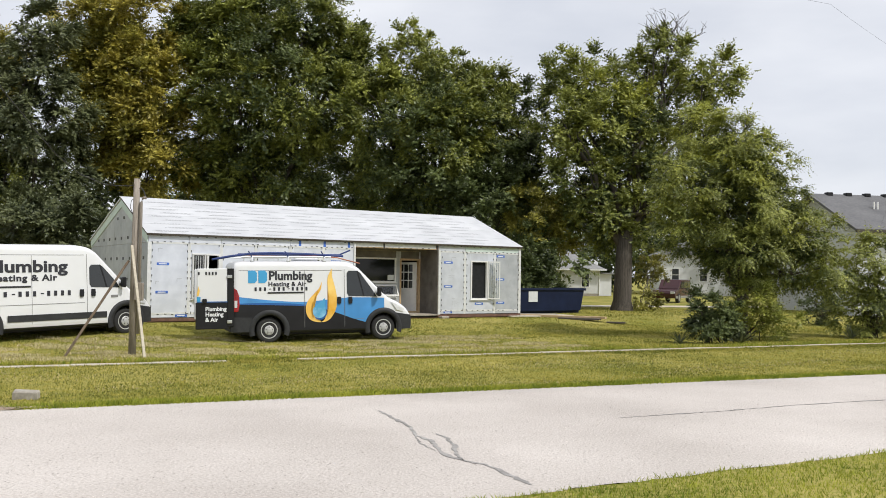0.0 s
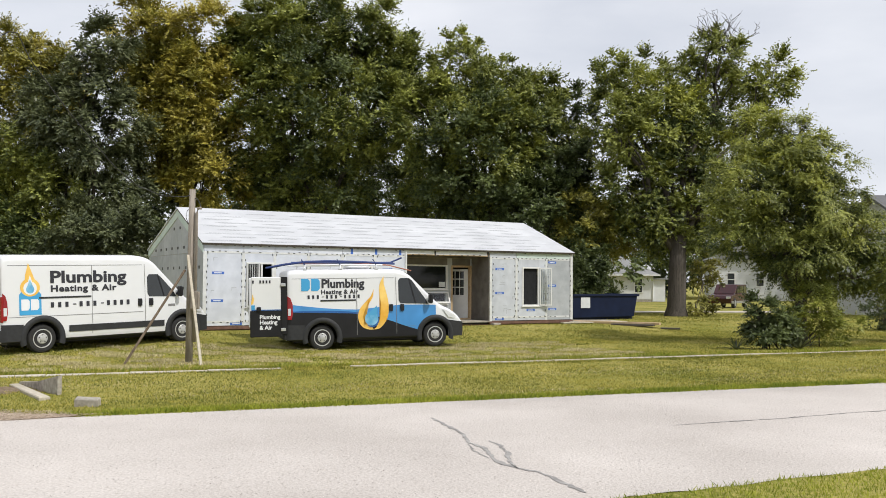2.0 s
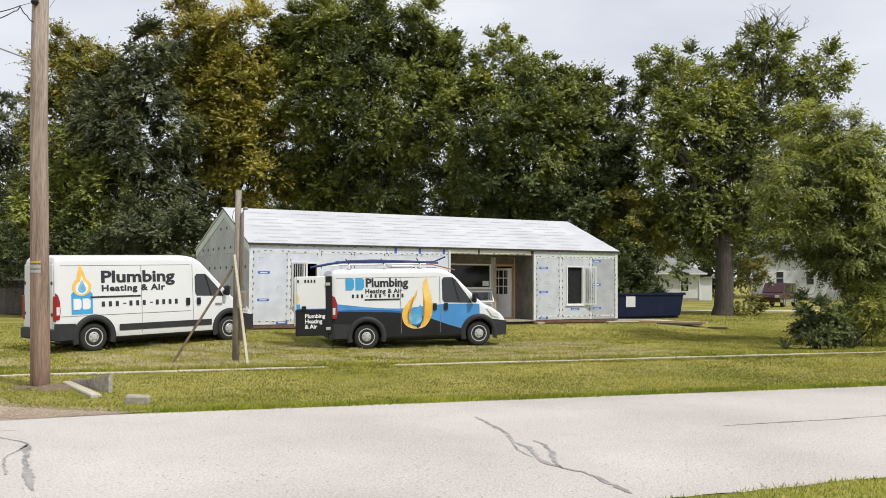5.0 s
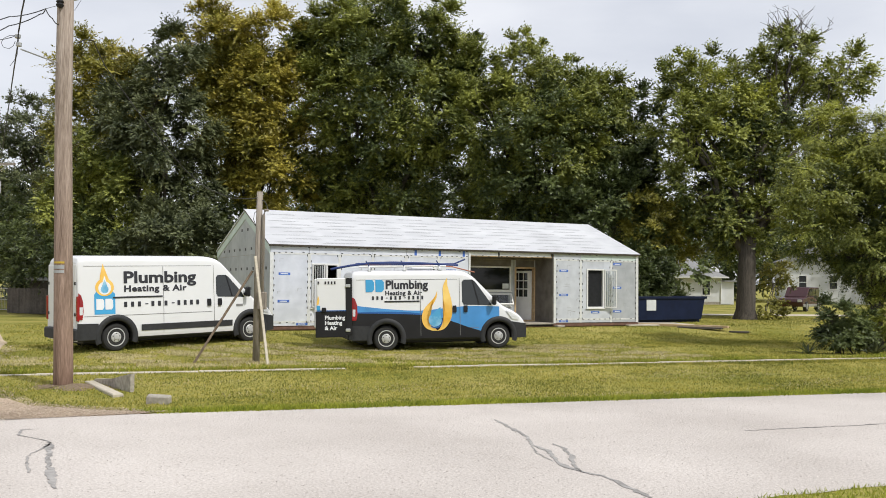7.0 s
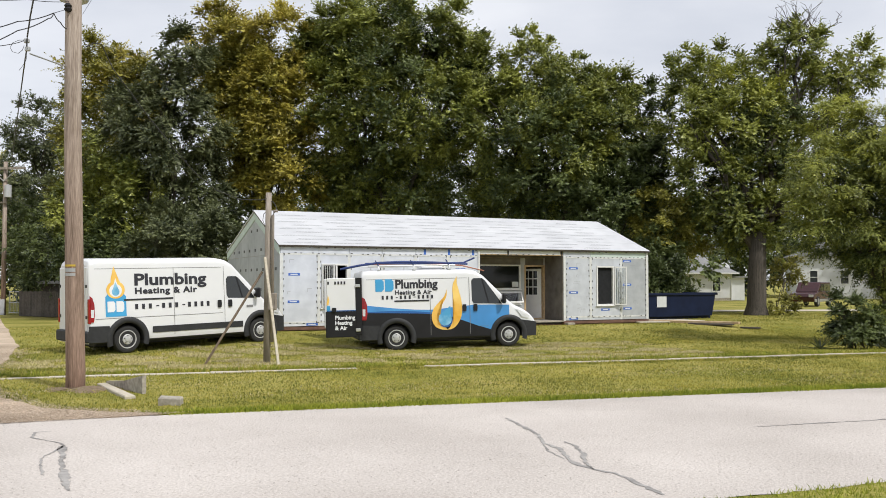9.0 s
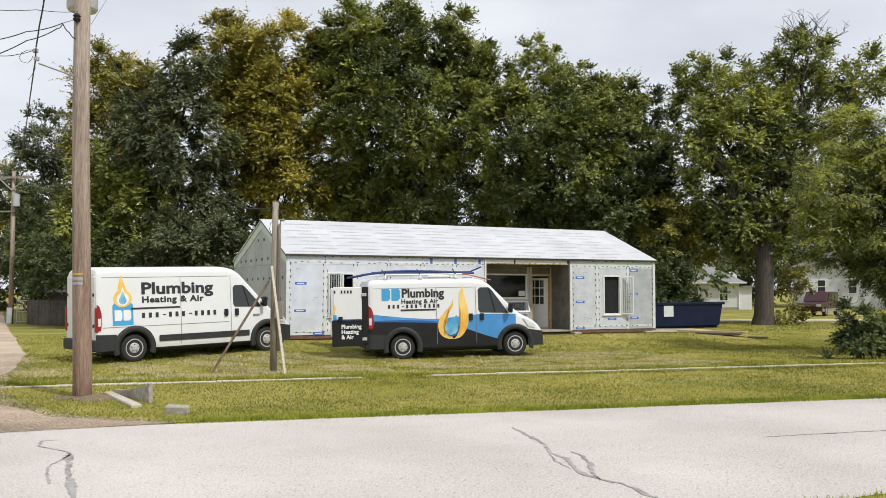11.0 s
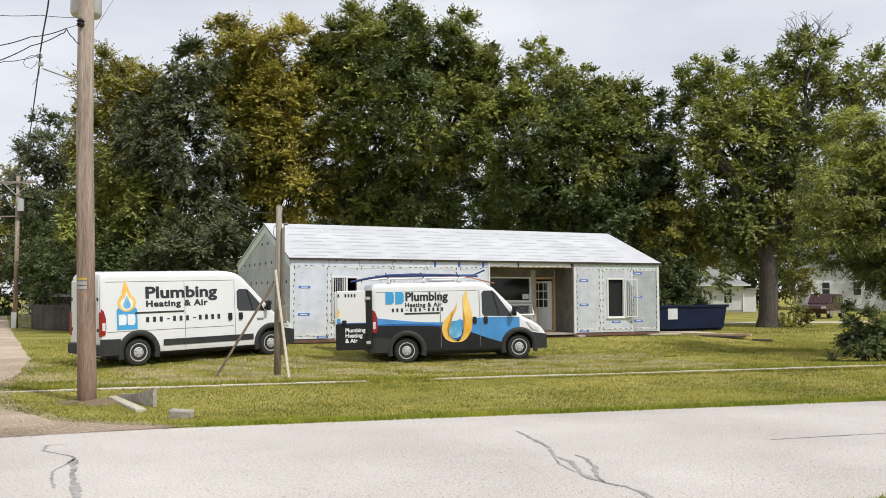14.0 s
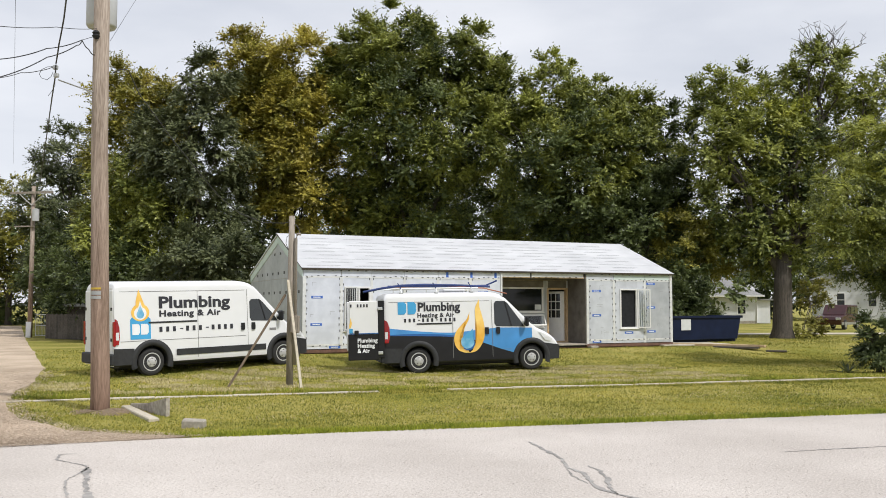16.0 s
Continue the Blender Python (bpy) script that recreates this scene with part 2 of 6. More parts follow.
def arrays(name, v, f, material, parent=None, label=""):
    """A mesh from numpy arrays of corners (n, 3) and faces (m, 3 or 4)."""
    me = bpy.data.meshes.new(name)
    k = f.shape[1]
    me.vertices.add(len(v))
    me.vertices.foreach_set("co", np.ascontiguousarray(v, dtype=np.float32).ravel())
    me.loops.add(f.size)
    me.loops.foreach_set("vertex_index", np.ascontiguousarray(f, dtype=np.int32).ravel())
    me.polygons.add(len(f))
    me.polygons.foreach_set("loop_start", np.arange(0, f.size, k, dtype=np.int32))
    me.polygons.foreach_set("loop_total", np.full(len(f), k, dtype=np.int32))
    me.update(calc_edges=True)
    return link(name, me, material, parent, label)


def box(bm, a, b, m=None, bevel=0.0):
    """An axis box from corner a to corner b, optionally moved by m and bevelled."""
    x0, y0, z0 = a
    x1, y1, z1 = b
    vs = [bm.verts.new(c) for c in ((x0, y0, z0), (x1, y0, z0), (x1, y1, z0), (x0, y1, z0), (x0, y0, z1), (x1, y0, z1), (x1, y1, z1), (x0, y1, z1))]
    fs = [bm.faces.new([vs[i] for i in q]) for q in ((0, 3, 2, 1), (4, 5, 6, 7), (0, 1, 5, 4), (1, 2, 6, 5), (2, 3, 7, 6), (3, 0, 4, 7))]
    if bevel:
        es = list({e for f in fs for e in f.edges})
        got = bmesh.ops.bevel(bm, geom=es, offset=bevel, segments=1, affect="EDGES", profile=0.5)
        vs = list({v for f in got["faces"] for v in f.verts} | {v for v in vs if v.is_valid})
    if m is not None:
        for v in vs:
            v.co = m @ v.co
    return vs


def boxed(a, b, bevel=0.0, m=None):
    bm = bmesh.new()
    box(bm, a, b, m, bevel)
    return bm


def tube(bm, pts, radii, seg=8, caps=True):
    """A round tube through pts with a radius at each."""
    rings = []
    pts = [Vector(p) for p in pts]
    for i, p in enumerate(pts):
        d = (pts[min(i + 1, len(pts) - 1)] - pts[max(i - 1, 0)]).normalized()
        side = d.cross(Vector((0, 0, 1)) if abs(d.z) < 0.9 else Vector((1, 0, 0))).normalized()
        up = side.cross(d)
        r = radii[i] if isinstance(radii, (list, tuple)) else radii
        rings.append([bm.verts.new(p + r * (math.cos(a) * side + math.sin(a) * up)) for a in (2 * math.pi * k / seg for k in range(seg))])
    for a, b in zip(rings, rings[1:]):
        for k in range(seg):
            bm.faces.new((a[k], a[(k + 1) % seg], b[(k + 1) % seg], b[k]))
    if caps:
        bm.faces.new(rings[0][::-1])
        bm.faces.new(rings[-1])
    return bm


def tubed(pts, radii, seg=8):
    return tube(bmesh.new(), pts, radii, seg)


def lathe(profile, seg, axis="y"):
    """Turn a profile of (radius, along) round an axis."""
    bm = bmesh.new()
    rings = []
    for r, h in profile:
        ring = []
        for k in range(seg):
            a = 2 * math.pi * k / seg
            c, s = r * math.cos(a), r * math.sin(a)
            ring.append(bm.verts.new((c, h, s) if axis == "y" else (c, s, h)))
        rings.append(ring)
    for a, b in zip(rings, rings[1:]):
        for k in range(seg):
            bm.faces.new((a[k], a[(k + 1) % seg], b[(k + 1) % seg], b[k]))
    bm.faces.new(rings[0])
    bm.faces.new(rings[-1])
    return bm


def prism(poly, y0, y1, bevel=0.0):
    """A polygon in x, z pushed from y0 to y1."""
    bm = bmesh.new()
    a = [bm.verts.new((x, y0, z)) for x, z in poly]
    b = [bm.verts.new((x, y1, z)) for x, z in poly]
    bm.faces.new(a)
    bm.faces.new(b[::-1])
    for i in range(len(poly)):
        j = (i + 1) % len(poly)
        bm.faces.new((a[i], b[i], b[j], a[j]))
    if bevel:
        bmesh.ops.bevel(bm, geom=list(bm.edges), offset=bevel, segments=2, affect="EDGES", profile=0.5)
    return bm


def lettering(body, size, bold=0.0, space=1.0):
    """The built-in font as a flat mesh in x, y."""
    cu = bpy.data.curves.new("lettering", "FONT")
    cu.body, cu.size, cu.offset, cu.space_character, cu.resolution_u = body, size, bold, space, 3
    ob = new("lettering", cu)
    me = bpy.data.meshes.new_from_object(ob.evaluated_get(bpy.context.evaluated_depsgraph_get()))
    bpy.data.objects.remove(ob)
    bpy.data.curves.remove(cu)
    bm = bmesh.new()
    bm.from_mesh(me)
    bpy.data.meshes.remove(me)
    return bm


def smooth_step(a, b, x):
    t = np.clip((x - a) / (b - a), 0, 1)
    return t * t * (3 - 2 * t)


# ---- the lie of the land ----
RA = radians(23.5)                       # the road's direction
RU, RV = (math.cos(RA), math.sin(RA)), (-math.sin(RA), math.cos(RA))
HOUSE_YAW = 0.5767
HOUSE_AT = (-9.509, 29.0, 0.366)


def road_uv(x, y):
    return x * RU[0] + (y - 14.4) * RU[1], x * RV[0] + (y - 14.4) * RV[1]


def road_xy(u, v):
    return u * RU[0] + v * RV[0], 14.4 + u * RU[1] + v * RV[1]


def near_edge(u):
    return -6.45 + 0.073 * (u + 2.28)


def ground_z(x, y):
    """Height of the ground: a low road, a shallow swale in the verge, a lawn that rises to the house pad."""
    u, v = road_uv(x, y)
    s = -(x - HOUSE_AT[0]) * math.sin(HOUSE_YAW) + (y - HOUSE_AT[1]) * math.cos(HOUSE_YAW)
    z = -0.06 * np.sin(np.pi * np.clip(v / 5.4, 0, 1))
    z = z - 0.10 * smooth_step(6.5, 10, v)
    z = z + 0.30 * smooth_step(-5.2, -0.5, s) * smooth_step(-16, -11, x) - 0.08 * smooth_step(6, 20, s)
    z = z + 0.05 * np.exp(-((x + 9.0) ** 2 + (y - 25.7) ** 2) / 5.0) + 0.05 * np.exp(-((x + 11.6) ** 2 + (y - 22.5) ** 2) / 4.0)
    z = z - 0.05 * np.exp(-((x + 5.0) ** 2 + (y - 26.0) ** 2) / 4.0)
    z = z - 0.07 * smooth_step(0.1, -0.4, v) * smooth_step(0.05, 0.5, v - near_edge(np.clip(u, -14, 14)))
    return z + 0.10 * smooth_step(30, 60, y) * smooth_step(-10, -25, x)


def gz(x, y):
    return float(ground_z(np.array(x), np.array(y)))


def axis_steps(lo, hi, step, far):
    inner = list(np.arange(lo, hi + step / 2, step))
    out, d = [], step
    p = hi
    while p < far:
        d *= 1.5
        p += d
        out.append(p)
    back, d, p = [], step, lo
    while p > -far:
        d *= 1.5
        p -= d
        back.append(p)
    return np.array(back[::-1] + inner + out)


gx, gy = axis_steps(-34, 26, 0.4, 2500), axis_steps(-2, 56, 0.4, 2500)
XX, YY = np.meshgrid(gx, gy)
ZZ = ground_z(XX, YY)
ZZ = ZZ + 0.006 * np.sin(XX * 2.1 + 1.3 * np.sin(YY * 1.7)) * np.sin(YY * 1.9 + XX * 0.7) * (road_uv(XX, YY)[1] > 0.5)
gi = np.arange(XX.size).reshape(XX.shape)
gf = np.stack([gi[:-1, :-1], gi[:-1, 1:], gi[1:, 1:], gi[1:, :-1]], -1).reshape(-1, 4)
ground = arrays("ground", np.stack([XX, YY, ZZ], -1).reshape(-1, 3), gf, M_GRASS_SOIL)
tagged(ground, "mown yellow-green lawn with bare and dry patches", "ground", kind="structure")


def strip(name, left, right, z, material, steps, label, category="road"):
    """A laid surface between two edges given as functions of a run 0..1."""
    v, f = [], []
    for i in range(steps + 1):
        a, b = left(i / steps), right(i / steps)
        for k in range(5):
            x, y = a[0] + (b[0] - a[0]) * k / 4, a[1] + (b[1] - a[1]) * k / 4
            v.append((x, y, z(x, y)))
    for i in range(steps):
        for k in range(4):
            q = i * 5 + k
            f.append((q, q + 1, q + 6, q + 5))
    ob = arrays(name, np.array(v), np.array(f), material)
    return tagged(ob, label, category, kind="structure")


def wobble(s, amp, seed):
    return amp * (noise.noise((s * 1.3, seed, 0)) + 0.6 * noise.noise((s * 4.1, seed, 3)))


run_u = lambda t: -90 + 180 * t
strip("road", lambda t: road_xy(run_u(t), near_edge(max(-14, min(14, run_u(t)))) + wobble(run_u(t), 0.07, 5)), lambda t: road_xy(run_u(t), wobble(run_u(t), 0.10, 9) - 0.02), lambda x, y: 0.0, M_ROAD, 900, "pale grey chip-seal road with sealed cracks")
# gravel drive along the lot's side, opening onto the road
drive_pts_r = [(-5.6, 11.95), (-7.8, 12.55), (-9.1, 13.6), (-10.2, 14.6), (-11.3, 16.1), (-12.6, 18.3), (-13.95, 21.0), (-16.5, 25.2), (-20.5, 31.0), (-25.5, 38.0), (-34.0, 50.0), (-52.0, 76.0)]


def along(pts, t):
    s = t * (len(pts) - 1)
    i = min(int(s), len(pts) - 2)
    f = s - i
    return tuple(pts[i][k] + (pts[i + 1][k] - pts[i][k]) * f for k in range(2))


def drive_z(x, y):
    a = float(smooth_step(0.1, -0.4, np.array(road_uv(x, y)[1])))
    return (gz(x, y) + 0.018) * (1 - a) + 0.007 * a


drive_pts_l = [(-9.0, 9.9), (-10.0, 10.2), (-11.6, 11.2), (-13.0, 12.6), (-14.4, 14.4), (-16.2, 17.0), (-17.2, 18.8), (-19.6, 22.4), (-23.6, 28.5), (-29.6, 37.5), (-38.4, 50.0), (-57.0, 76.0)]
strip("driveway", lambda t: along(drive_pts_l, t), lambda t: tuple(np.add(along(drive_pts_r, t), wobble(t * 9, 0.10, 2))), drive_z, M_GRAVEL, 420, "tan gravel driveway beside the lot")
strip("far_drive", lambda t: (6.0 + 30 * t, 52.0 + 4.0 * t), lambda t: (6.0 + 30 * t, 55.2 + 4.4 * t), lambda x, y: gz(x, y) + 0.02, M_CONC, 30, "pale concrete drive beyond the lawn")


# ---- the house under construction ----
house = thing("house", pose(*HOUSE_AT) @ pose(0, 0, 0, 0, 0, math.degrees(HOUSE_YAW)),
              "single-storey house clad in bare foil sheathing under white roof underlayment", "house")
HL, HW, RIDGE_W, EAVE, RISE = 15.17, 8.4, 3.55, 2.74, 1.36
P0, P1, PD = 7.44, 11.14, 1.3          # the recessed porch: from, to, depth


def cut_rects(rect, holes):
    """What is left of a rectangle (u0, z0, u1, z1) around rectangular holes."""
    rects = [rect]
    for h in holes:
        nxt = []
        for r in rects:
            a, b, c, d = max(r[0], h[0]), max(r[1], h[1]), min(r[2], h[2]), min(r[3], h[3])
            if a >= c or b >= d:
                nxt.append(r)
                continue
            if r[0] < a:
                nxt.append((r[0], r[1], a, r[3]))
            if c < r[2]:
                nxt.append((c, r[1], r[2], r[3]))
            if r[1] < b:
                nxt.append((a, r[1], c, b))
            if d < r[3]:
                nxt.append((a, d, c, r[3]))
        rects = nxt
    return rects


WIN_L, WIN_M, WIN_R = (1.42, 0.60, 2.38, 2.12), (5.05, 0.95, 6.1, 2.06), (12.67, 0.56, 13.50, 2.12)
BIG_WIN, LOW_WIN, DOOR = (8.1, 1.20, 9.98, 2.17), (8.1, 0.62, 9.98, 1.12), (10.20, 0.0, 11.04, 2.09)


def wall(name, u0, u1, w0, w1, holes=()):
    for a, b, c, d in cut_rects((u0, 0, u1, EAVE - 0.03), holes):
        part(name, boxed((a, w0, b), (c, w1, d)), M_LUMBER, house)


wall("wall", 0.02, P0, 0.02, 0.16, [WIN_L, WIN_M])
wall("wall", P1, HL - 0.02, 0.02, 0.16, [WIN_R])
wall("wall", P0 + 0.02, P1 - 0.02, PD + 0.02, PD + 0.14, [BIG_WIN, LOW_WIN, DOOR])
for u, a, b in ((P0 - 0.14, 0.16, PD + 0.14), (P1, 0.16, PD + 0.14), (HL - 0.16, 0.16, HW), (0.02, 0.16, HW)):
    part("wall", boxed((u, a, 0), (u + 0.14, b, EAVE - 0.03)), M_LUMBER, house)
part("wall", boxed((0.16, HW - 0.14, 0), (HL - 0.16, HW, EAVE - 0.3)), M_INSIDE, house)
part("partition", boxed((0.2, 4.2, 0), (HL - 0.2, 4.3, EAVE - 0.1)), M_INSIDE, house)
part("floor", boxed((0.1, 0.1, -0.12), (HL - 0.1, HW - 0.1, -0.005)), M_INSIDE, house)
part("porch_floor", boxed((P0, -0.05, -0.05), (P1, PD + 0.02, 0.004)), M_CONC_DARK, house, "dirty concrete porch floor")
part("foundation", boxed((0.03, 0.03, -0.5), (HL - 0.03, HW - 0.03, -0.125)), M_BRICKRED, house, "reddish masonry foundation")
part("sill_board", boxed((-0.02, -0.03, -0.12), (P0, 0.1, -0.02)), M_BRICKRED, house)
part("sill_board", boxed((P1, -0.03, -0.12), (HL + 0.02, 0.1, -0.02)), M_BRICKRED, house)
for u in (P1 + 0.05, HL - 0.15):
    part("brick_pier", boxed((u, -0.22, -0.35), (u + 0.35, 0.02, -0.08), 0.015), M_CONC_DARK, house)


# foil sheathing boards on the front, each a piece of its own
def boards(breaks, holes, material_for, w=0.0, z0=0.0):
    for a, b in zip(breaks, breaks[1:]):
        for c, d in ((z0, 0.13), (0.13, 2.44), (2.44, EAVE)):
            for r in cut_rects((a + 0.006, c + 0.005, b - 0.006, d - 0.005), holes):
                if r[2] - r[0] > 0.03 and r[3] - r[1] > 0.03:
                    part("sheathing_board", boxed((r[0], w - 0.012, r[1]), (r[2], w + 0.018, r[3])), material_for(r), house)


LEFT_BREAKS = [0.0, 1.33, 2.42, 3.64, 4.92, 6.2, P0]
RIGHT_BREAKS = [P1, 12.4, 13.86, HL]
boards(LEFT_BREAKS, [WIN_L, WIN_M], lambda r: M_FOIL)
boards(RIGHT_BREAKS, [WIN_R], lambda r: M_FOIL_GREEN if r[1] > 2.4 and r[0] > 12.3 else (M_FOIL_GREY if r[0] > 13.8 else M_FOIL_MID))
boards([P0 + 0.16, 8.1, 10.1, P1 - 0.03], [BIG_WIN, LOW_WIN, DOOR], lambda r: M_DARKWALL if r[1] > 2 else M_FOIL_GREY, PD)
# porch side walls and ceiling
part("sheathing_board", boxed((P1 - 0.03, 0.02, 0.0), (P1 - 0.004, PD, 2.56)), M_DARKWALL, house, "dark grey porch side board")
part("sheathing_board", boxed((P0 + 0.004, 0.02, 0.0), (P0 + 0.03, PD, 2.56)), M_DARKWALL, house, "dark grey porch side board")
part("porch_ceiling", boxed((P0, 0.14, 2.565), (P1, PD, 2.6)), M_LUMBER, house, "bare wooden porch ceiling")
part("beam", boxed((P0 + 0.01, 0.0, 2.50), (P1 - 0.01, 0.14, 2.56)), M_LUMBER, house)
for a, b in ((P0 + 0.06, 8.66), (8.74, P1 - 0.14)):
    part("fascia_board", boxed((a, -0.015, 2.53), (b, 0.02, EAVE - 0.02)), M_TAPE, house, "white fascia board")
for u in (P0 + 0.0, 8.68, P1 - 0.09):
    part("strap", boxed((u, -0.02, 2.46), (u + 0.05, 0.01, EAVE)), M_FASTENER, house, "black strap")
part("post", boxed((P0 - 0.02, -0.05, 0.0), (P0 + 0.05, 0.02, EAVE - 0.05), 0.006), M_TAPE, house)
part("post", boxed((P1 + 0.0, -0.03, -0.02), (P1 + 0.10, 0.02, EAVE - 0.25), 0.006), M_TAPE, house)
part("corner_trim", boxed((-0.03, -0.03, 0.0), (0.09, -0.016, EAVE - 0.28)), M_TAPE, house)
part("corner_trim", boxed((HL - 0.10, -0.03, 0.0), (HL + 0.02, -0.016, EAVE - 0.02)), M_TAPE, house)

# tape on the seams, and rows of fastener caps
for u in LEFT_BREAKS[1:-1] + RIGHT_BREAKS[1:-1]:
    part("seam_tape", boxed((u - 0.05, -0.0165, 0.0), (u + 0.05, -0.0135, 2.40)), M_TAPE, house, "white tape over a board seam")
for a, b in ((0.1, P0 - 0.02), (P1 + 0.1, HL - 0.12)):
    for z in (2.405, 0.10):
        part("seam_tape", boxed((a, -0.019, z), (b, -0.017, z + 0.065)), M_TAPE, house, "white tape over a board seam")
rng = random.Random(4)
bm = bmesh.new()


def caps(u0, z0, u1, z1, step, w=-0.026):
    n = max(1, int(math.hypot(u1 - u0, z1 - z0) / step))
    for i in range(n + 1):
        u, z = u0 + (u1 - u0) * i / n + rng.uniform(-.02, .02), z0 + (z1 - z0) * i / n + rng.uniform(-.02, .02)
        if rng.random() < 0.12:
            continue
        lu, lz = (0.035, 0.012) if abs(u1 - u0) > abs(z1 - z0) else (0.012, 0.035)
        box(bm, (u - lu, w, z - lz), (u + lu, w + 0.01, z + lz))


for u in LEFT_BREAKS[1:-1] + RIGHT_BREAKS[1:-1]:
    caps(u - 0.07, 0.15, u - 0.07, 2.40, 0.21)
    caps(u + 0.07, 0.15, u + 0.07, 2.40, 0.21)
for a, b in ((0.1, P0 - 0.1), (P1 + 0.1, HL - 0.1)):
    caps(a, 2.46, b, 2.46, 0.2)
    caps(a, 0.12, b, 0.12, 0.24)
    caps(a, EAVE - 0.07, b, EAVE - 0.07, 0.3)
for u in (0.10, P1 + 0.14, HL - 0.12):
    caps(u, 0.15, u, 2.40, 0.2, -0.04)
caps(P0 + 0.3, 2.52, P1 - 0.2, 2.52, 0.25)
tagged(part("fastener_caps", bm, M_FASTENER, house, "black fastener caps in rows"), kind="stuff")


def printed_label(u, z, wide=0.40, high=0.085, upright=False):
    if upright:
        wide, high = high * 1.1, 0.30
    lab = part("printed_label", boxed((u - wide / 2, -0.018, z - high / 2), (u + wide / 2, -0.0145, z + high / 2)), M_BLUE_PRINT, house, "blue printed brand patch")
    if not upright:
        part("print_bar", boxed((u - wide * 0.33, -0.0205, z - high * 0.18), (u + wide * 0.30, -0.0185, z + high * 0.16)), M_WHITE_PRINT, lab)


for u, z in ((0.47, 1.75), (0.45, 0.83), (11.60, 2.02), (11.60, 1.08), (14.15, 2.32), (14.15, 1.38), (14.16, 0.43), (13.09, 0.40), (3.1, 1.72), (3.1, 0.9), (6.7, 1.95), (1.1, 0.06), (11.6, 0.07)):
    printed_label(u, z)
for u in (5.28, 6.24, 7.22):
    printed_label(u, 2.60, upright=True)
bm = bmesh.new()
for i in range(26):
    u, z = rng.choice((rng.uniform(0.2, 1.2), rng.uniform(2.6, 7.2), rng.uniform(11.5, 12.3), rng.uniform(14, 14.9))), rng.uniform(0.3, 2.3)
    l = rng.uniform(0.05, 0.28)
    box(bm, (u, -0.0145, z), (u + l, -0.0132, z + 0.008))
    if rng.random() < 0.5:
        box(bm, (u, -0.0145, z - l * 0.7), (u + 0.008, -0.0132, z))
tagged(part("printing", bm, M_PRINT_GREY, house, "faint grey print marks"), kind="stuff")

# gable end boards, clipped by the roof slope
roof_z = lambda w: EAVE + RISE * (w / RIDGE_W if w < RIDGE_W else (HW - w) / (HW - RIDGE_W))
edges = [0.0, 1.0, 2.1, 3.0, RIDGE_W, 4.6, 5.8, 7.0, HW]
for ui, u in enumerate((0.0, HL)):
    for a, b in zip(edges, edges[1:]):
        for z0, z1 in ((0.0, 2.44), (2.44, None)):
            bm = bmesh.new()
            top = (roof_z(a) - 0.05, roof_z(b) - 0.05) if z1 is None else (z1, z1)
            vs = []
            for du in (0.0, 0.03):
                vs.append([bm.verts.new((u + du - 0.02, w, z)) for w, z in ((a + 0.004, z0 + 0.004), (b - 0.004, z0 + 0.004), (b - 0.004, top[1] - 0.004), (a + 0.004, top[0] - 0.004))])
            bm.faces.new(vs[0])
            bm.faces.new(vs[1][::-1])
            for k in range(4):
                bm.faces.new((vs[0][k], vs[0][(k + 1) % 4], vs[1][(k + 1) % 4], vs[1][k]))
            part("sheathing_board", bm, M_FOIL_GREY, house)
bm = bmesh.new()
for i in range(5):
    for j in range(9):
        w, z = 0.5 + j * 0.9 + (i % 2) * 0.3, 0.5 + i * 0.72
        if z < roof_z(w) - 0.4 and w < HW - 0.3:
            box(bm, (-0.028, w - 0.09, z - 0.05), (-0.021, w + 0.09, z + 0.05))
tagged(part("printing", bm, M_FASTENER, house, "dark square print marks on the gable boards"), kind="stuff")
bm = bmesh.new()
for a, b in ((0.0, RIDGE_W), (RIDGE_W, HW)):
    d = 0.28
    vs = [[bm.verts.new((x, w, z)) for w, z in ((a, roof_z(a) - 0.04), (b, roof_z(b) - 0.04), (b, roof_z(b) - 0.04 - d), (a, roof_z(a) - 0.04 - d))] for x in (-0.045, -0.022)]
    bm.faces.new(vs[0])
    bm.faces.new(vs[1][::-1])
    for k in range(4):
        bm.faces.new((vs[0][k], vs[0][(k + 1) % 4], vs[1][(k + 1) % 4], vs[1][k]))
part("rake_board", bm, M_FOIL_GREEN, house, "pale green board along the gable rake")


# roof decks and courses of printed underlayment
def slope_matrix(front):
    """Local frame on a roof slope: x along the eave, y up the slope, z outwards."""
    if front:
        d = Vector((0, RIDGE_W, RISE)).normalized()
        o = Vector((0, 0, EAVE))
    else:
        d = Vector((0, -(HW - RIDGE_W), RISE)).normalized()
        o = Vector((0, HW, EAVE))
    x = Vector((1, 0, 0))
    n = x.cross(d) if front else d.cross(x)
    return Matrix((( x.x, d.x, n.x, o.x), (x.y, d.y, n.y, o.y), (x.z, d.z, n.z, o.z), (0, 0, 0, 1)))


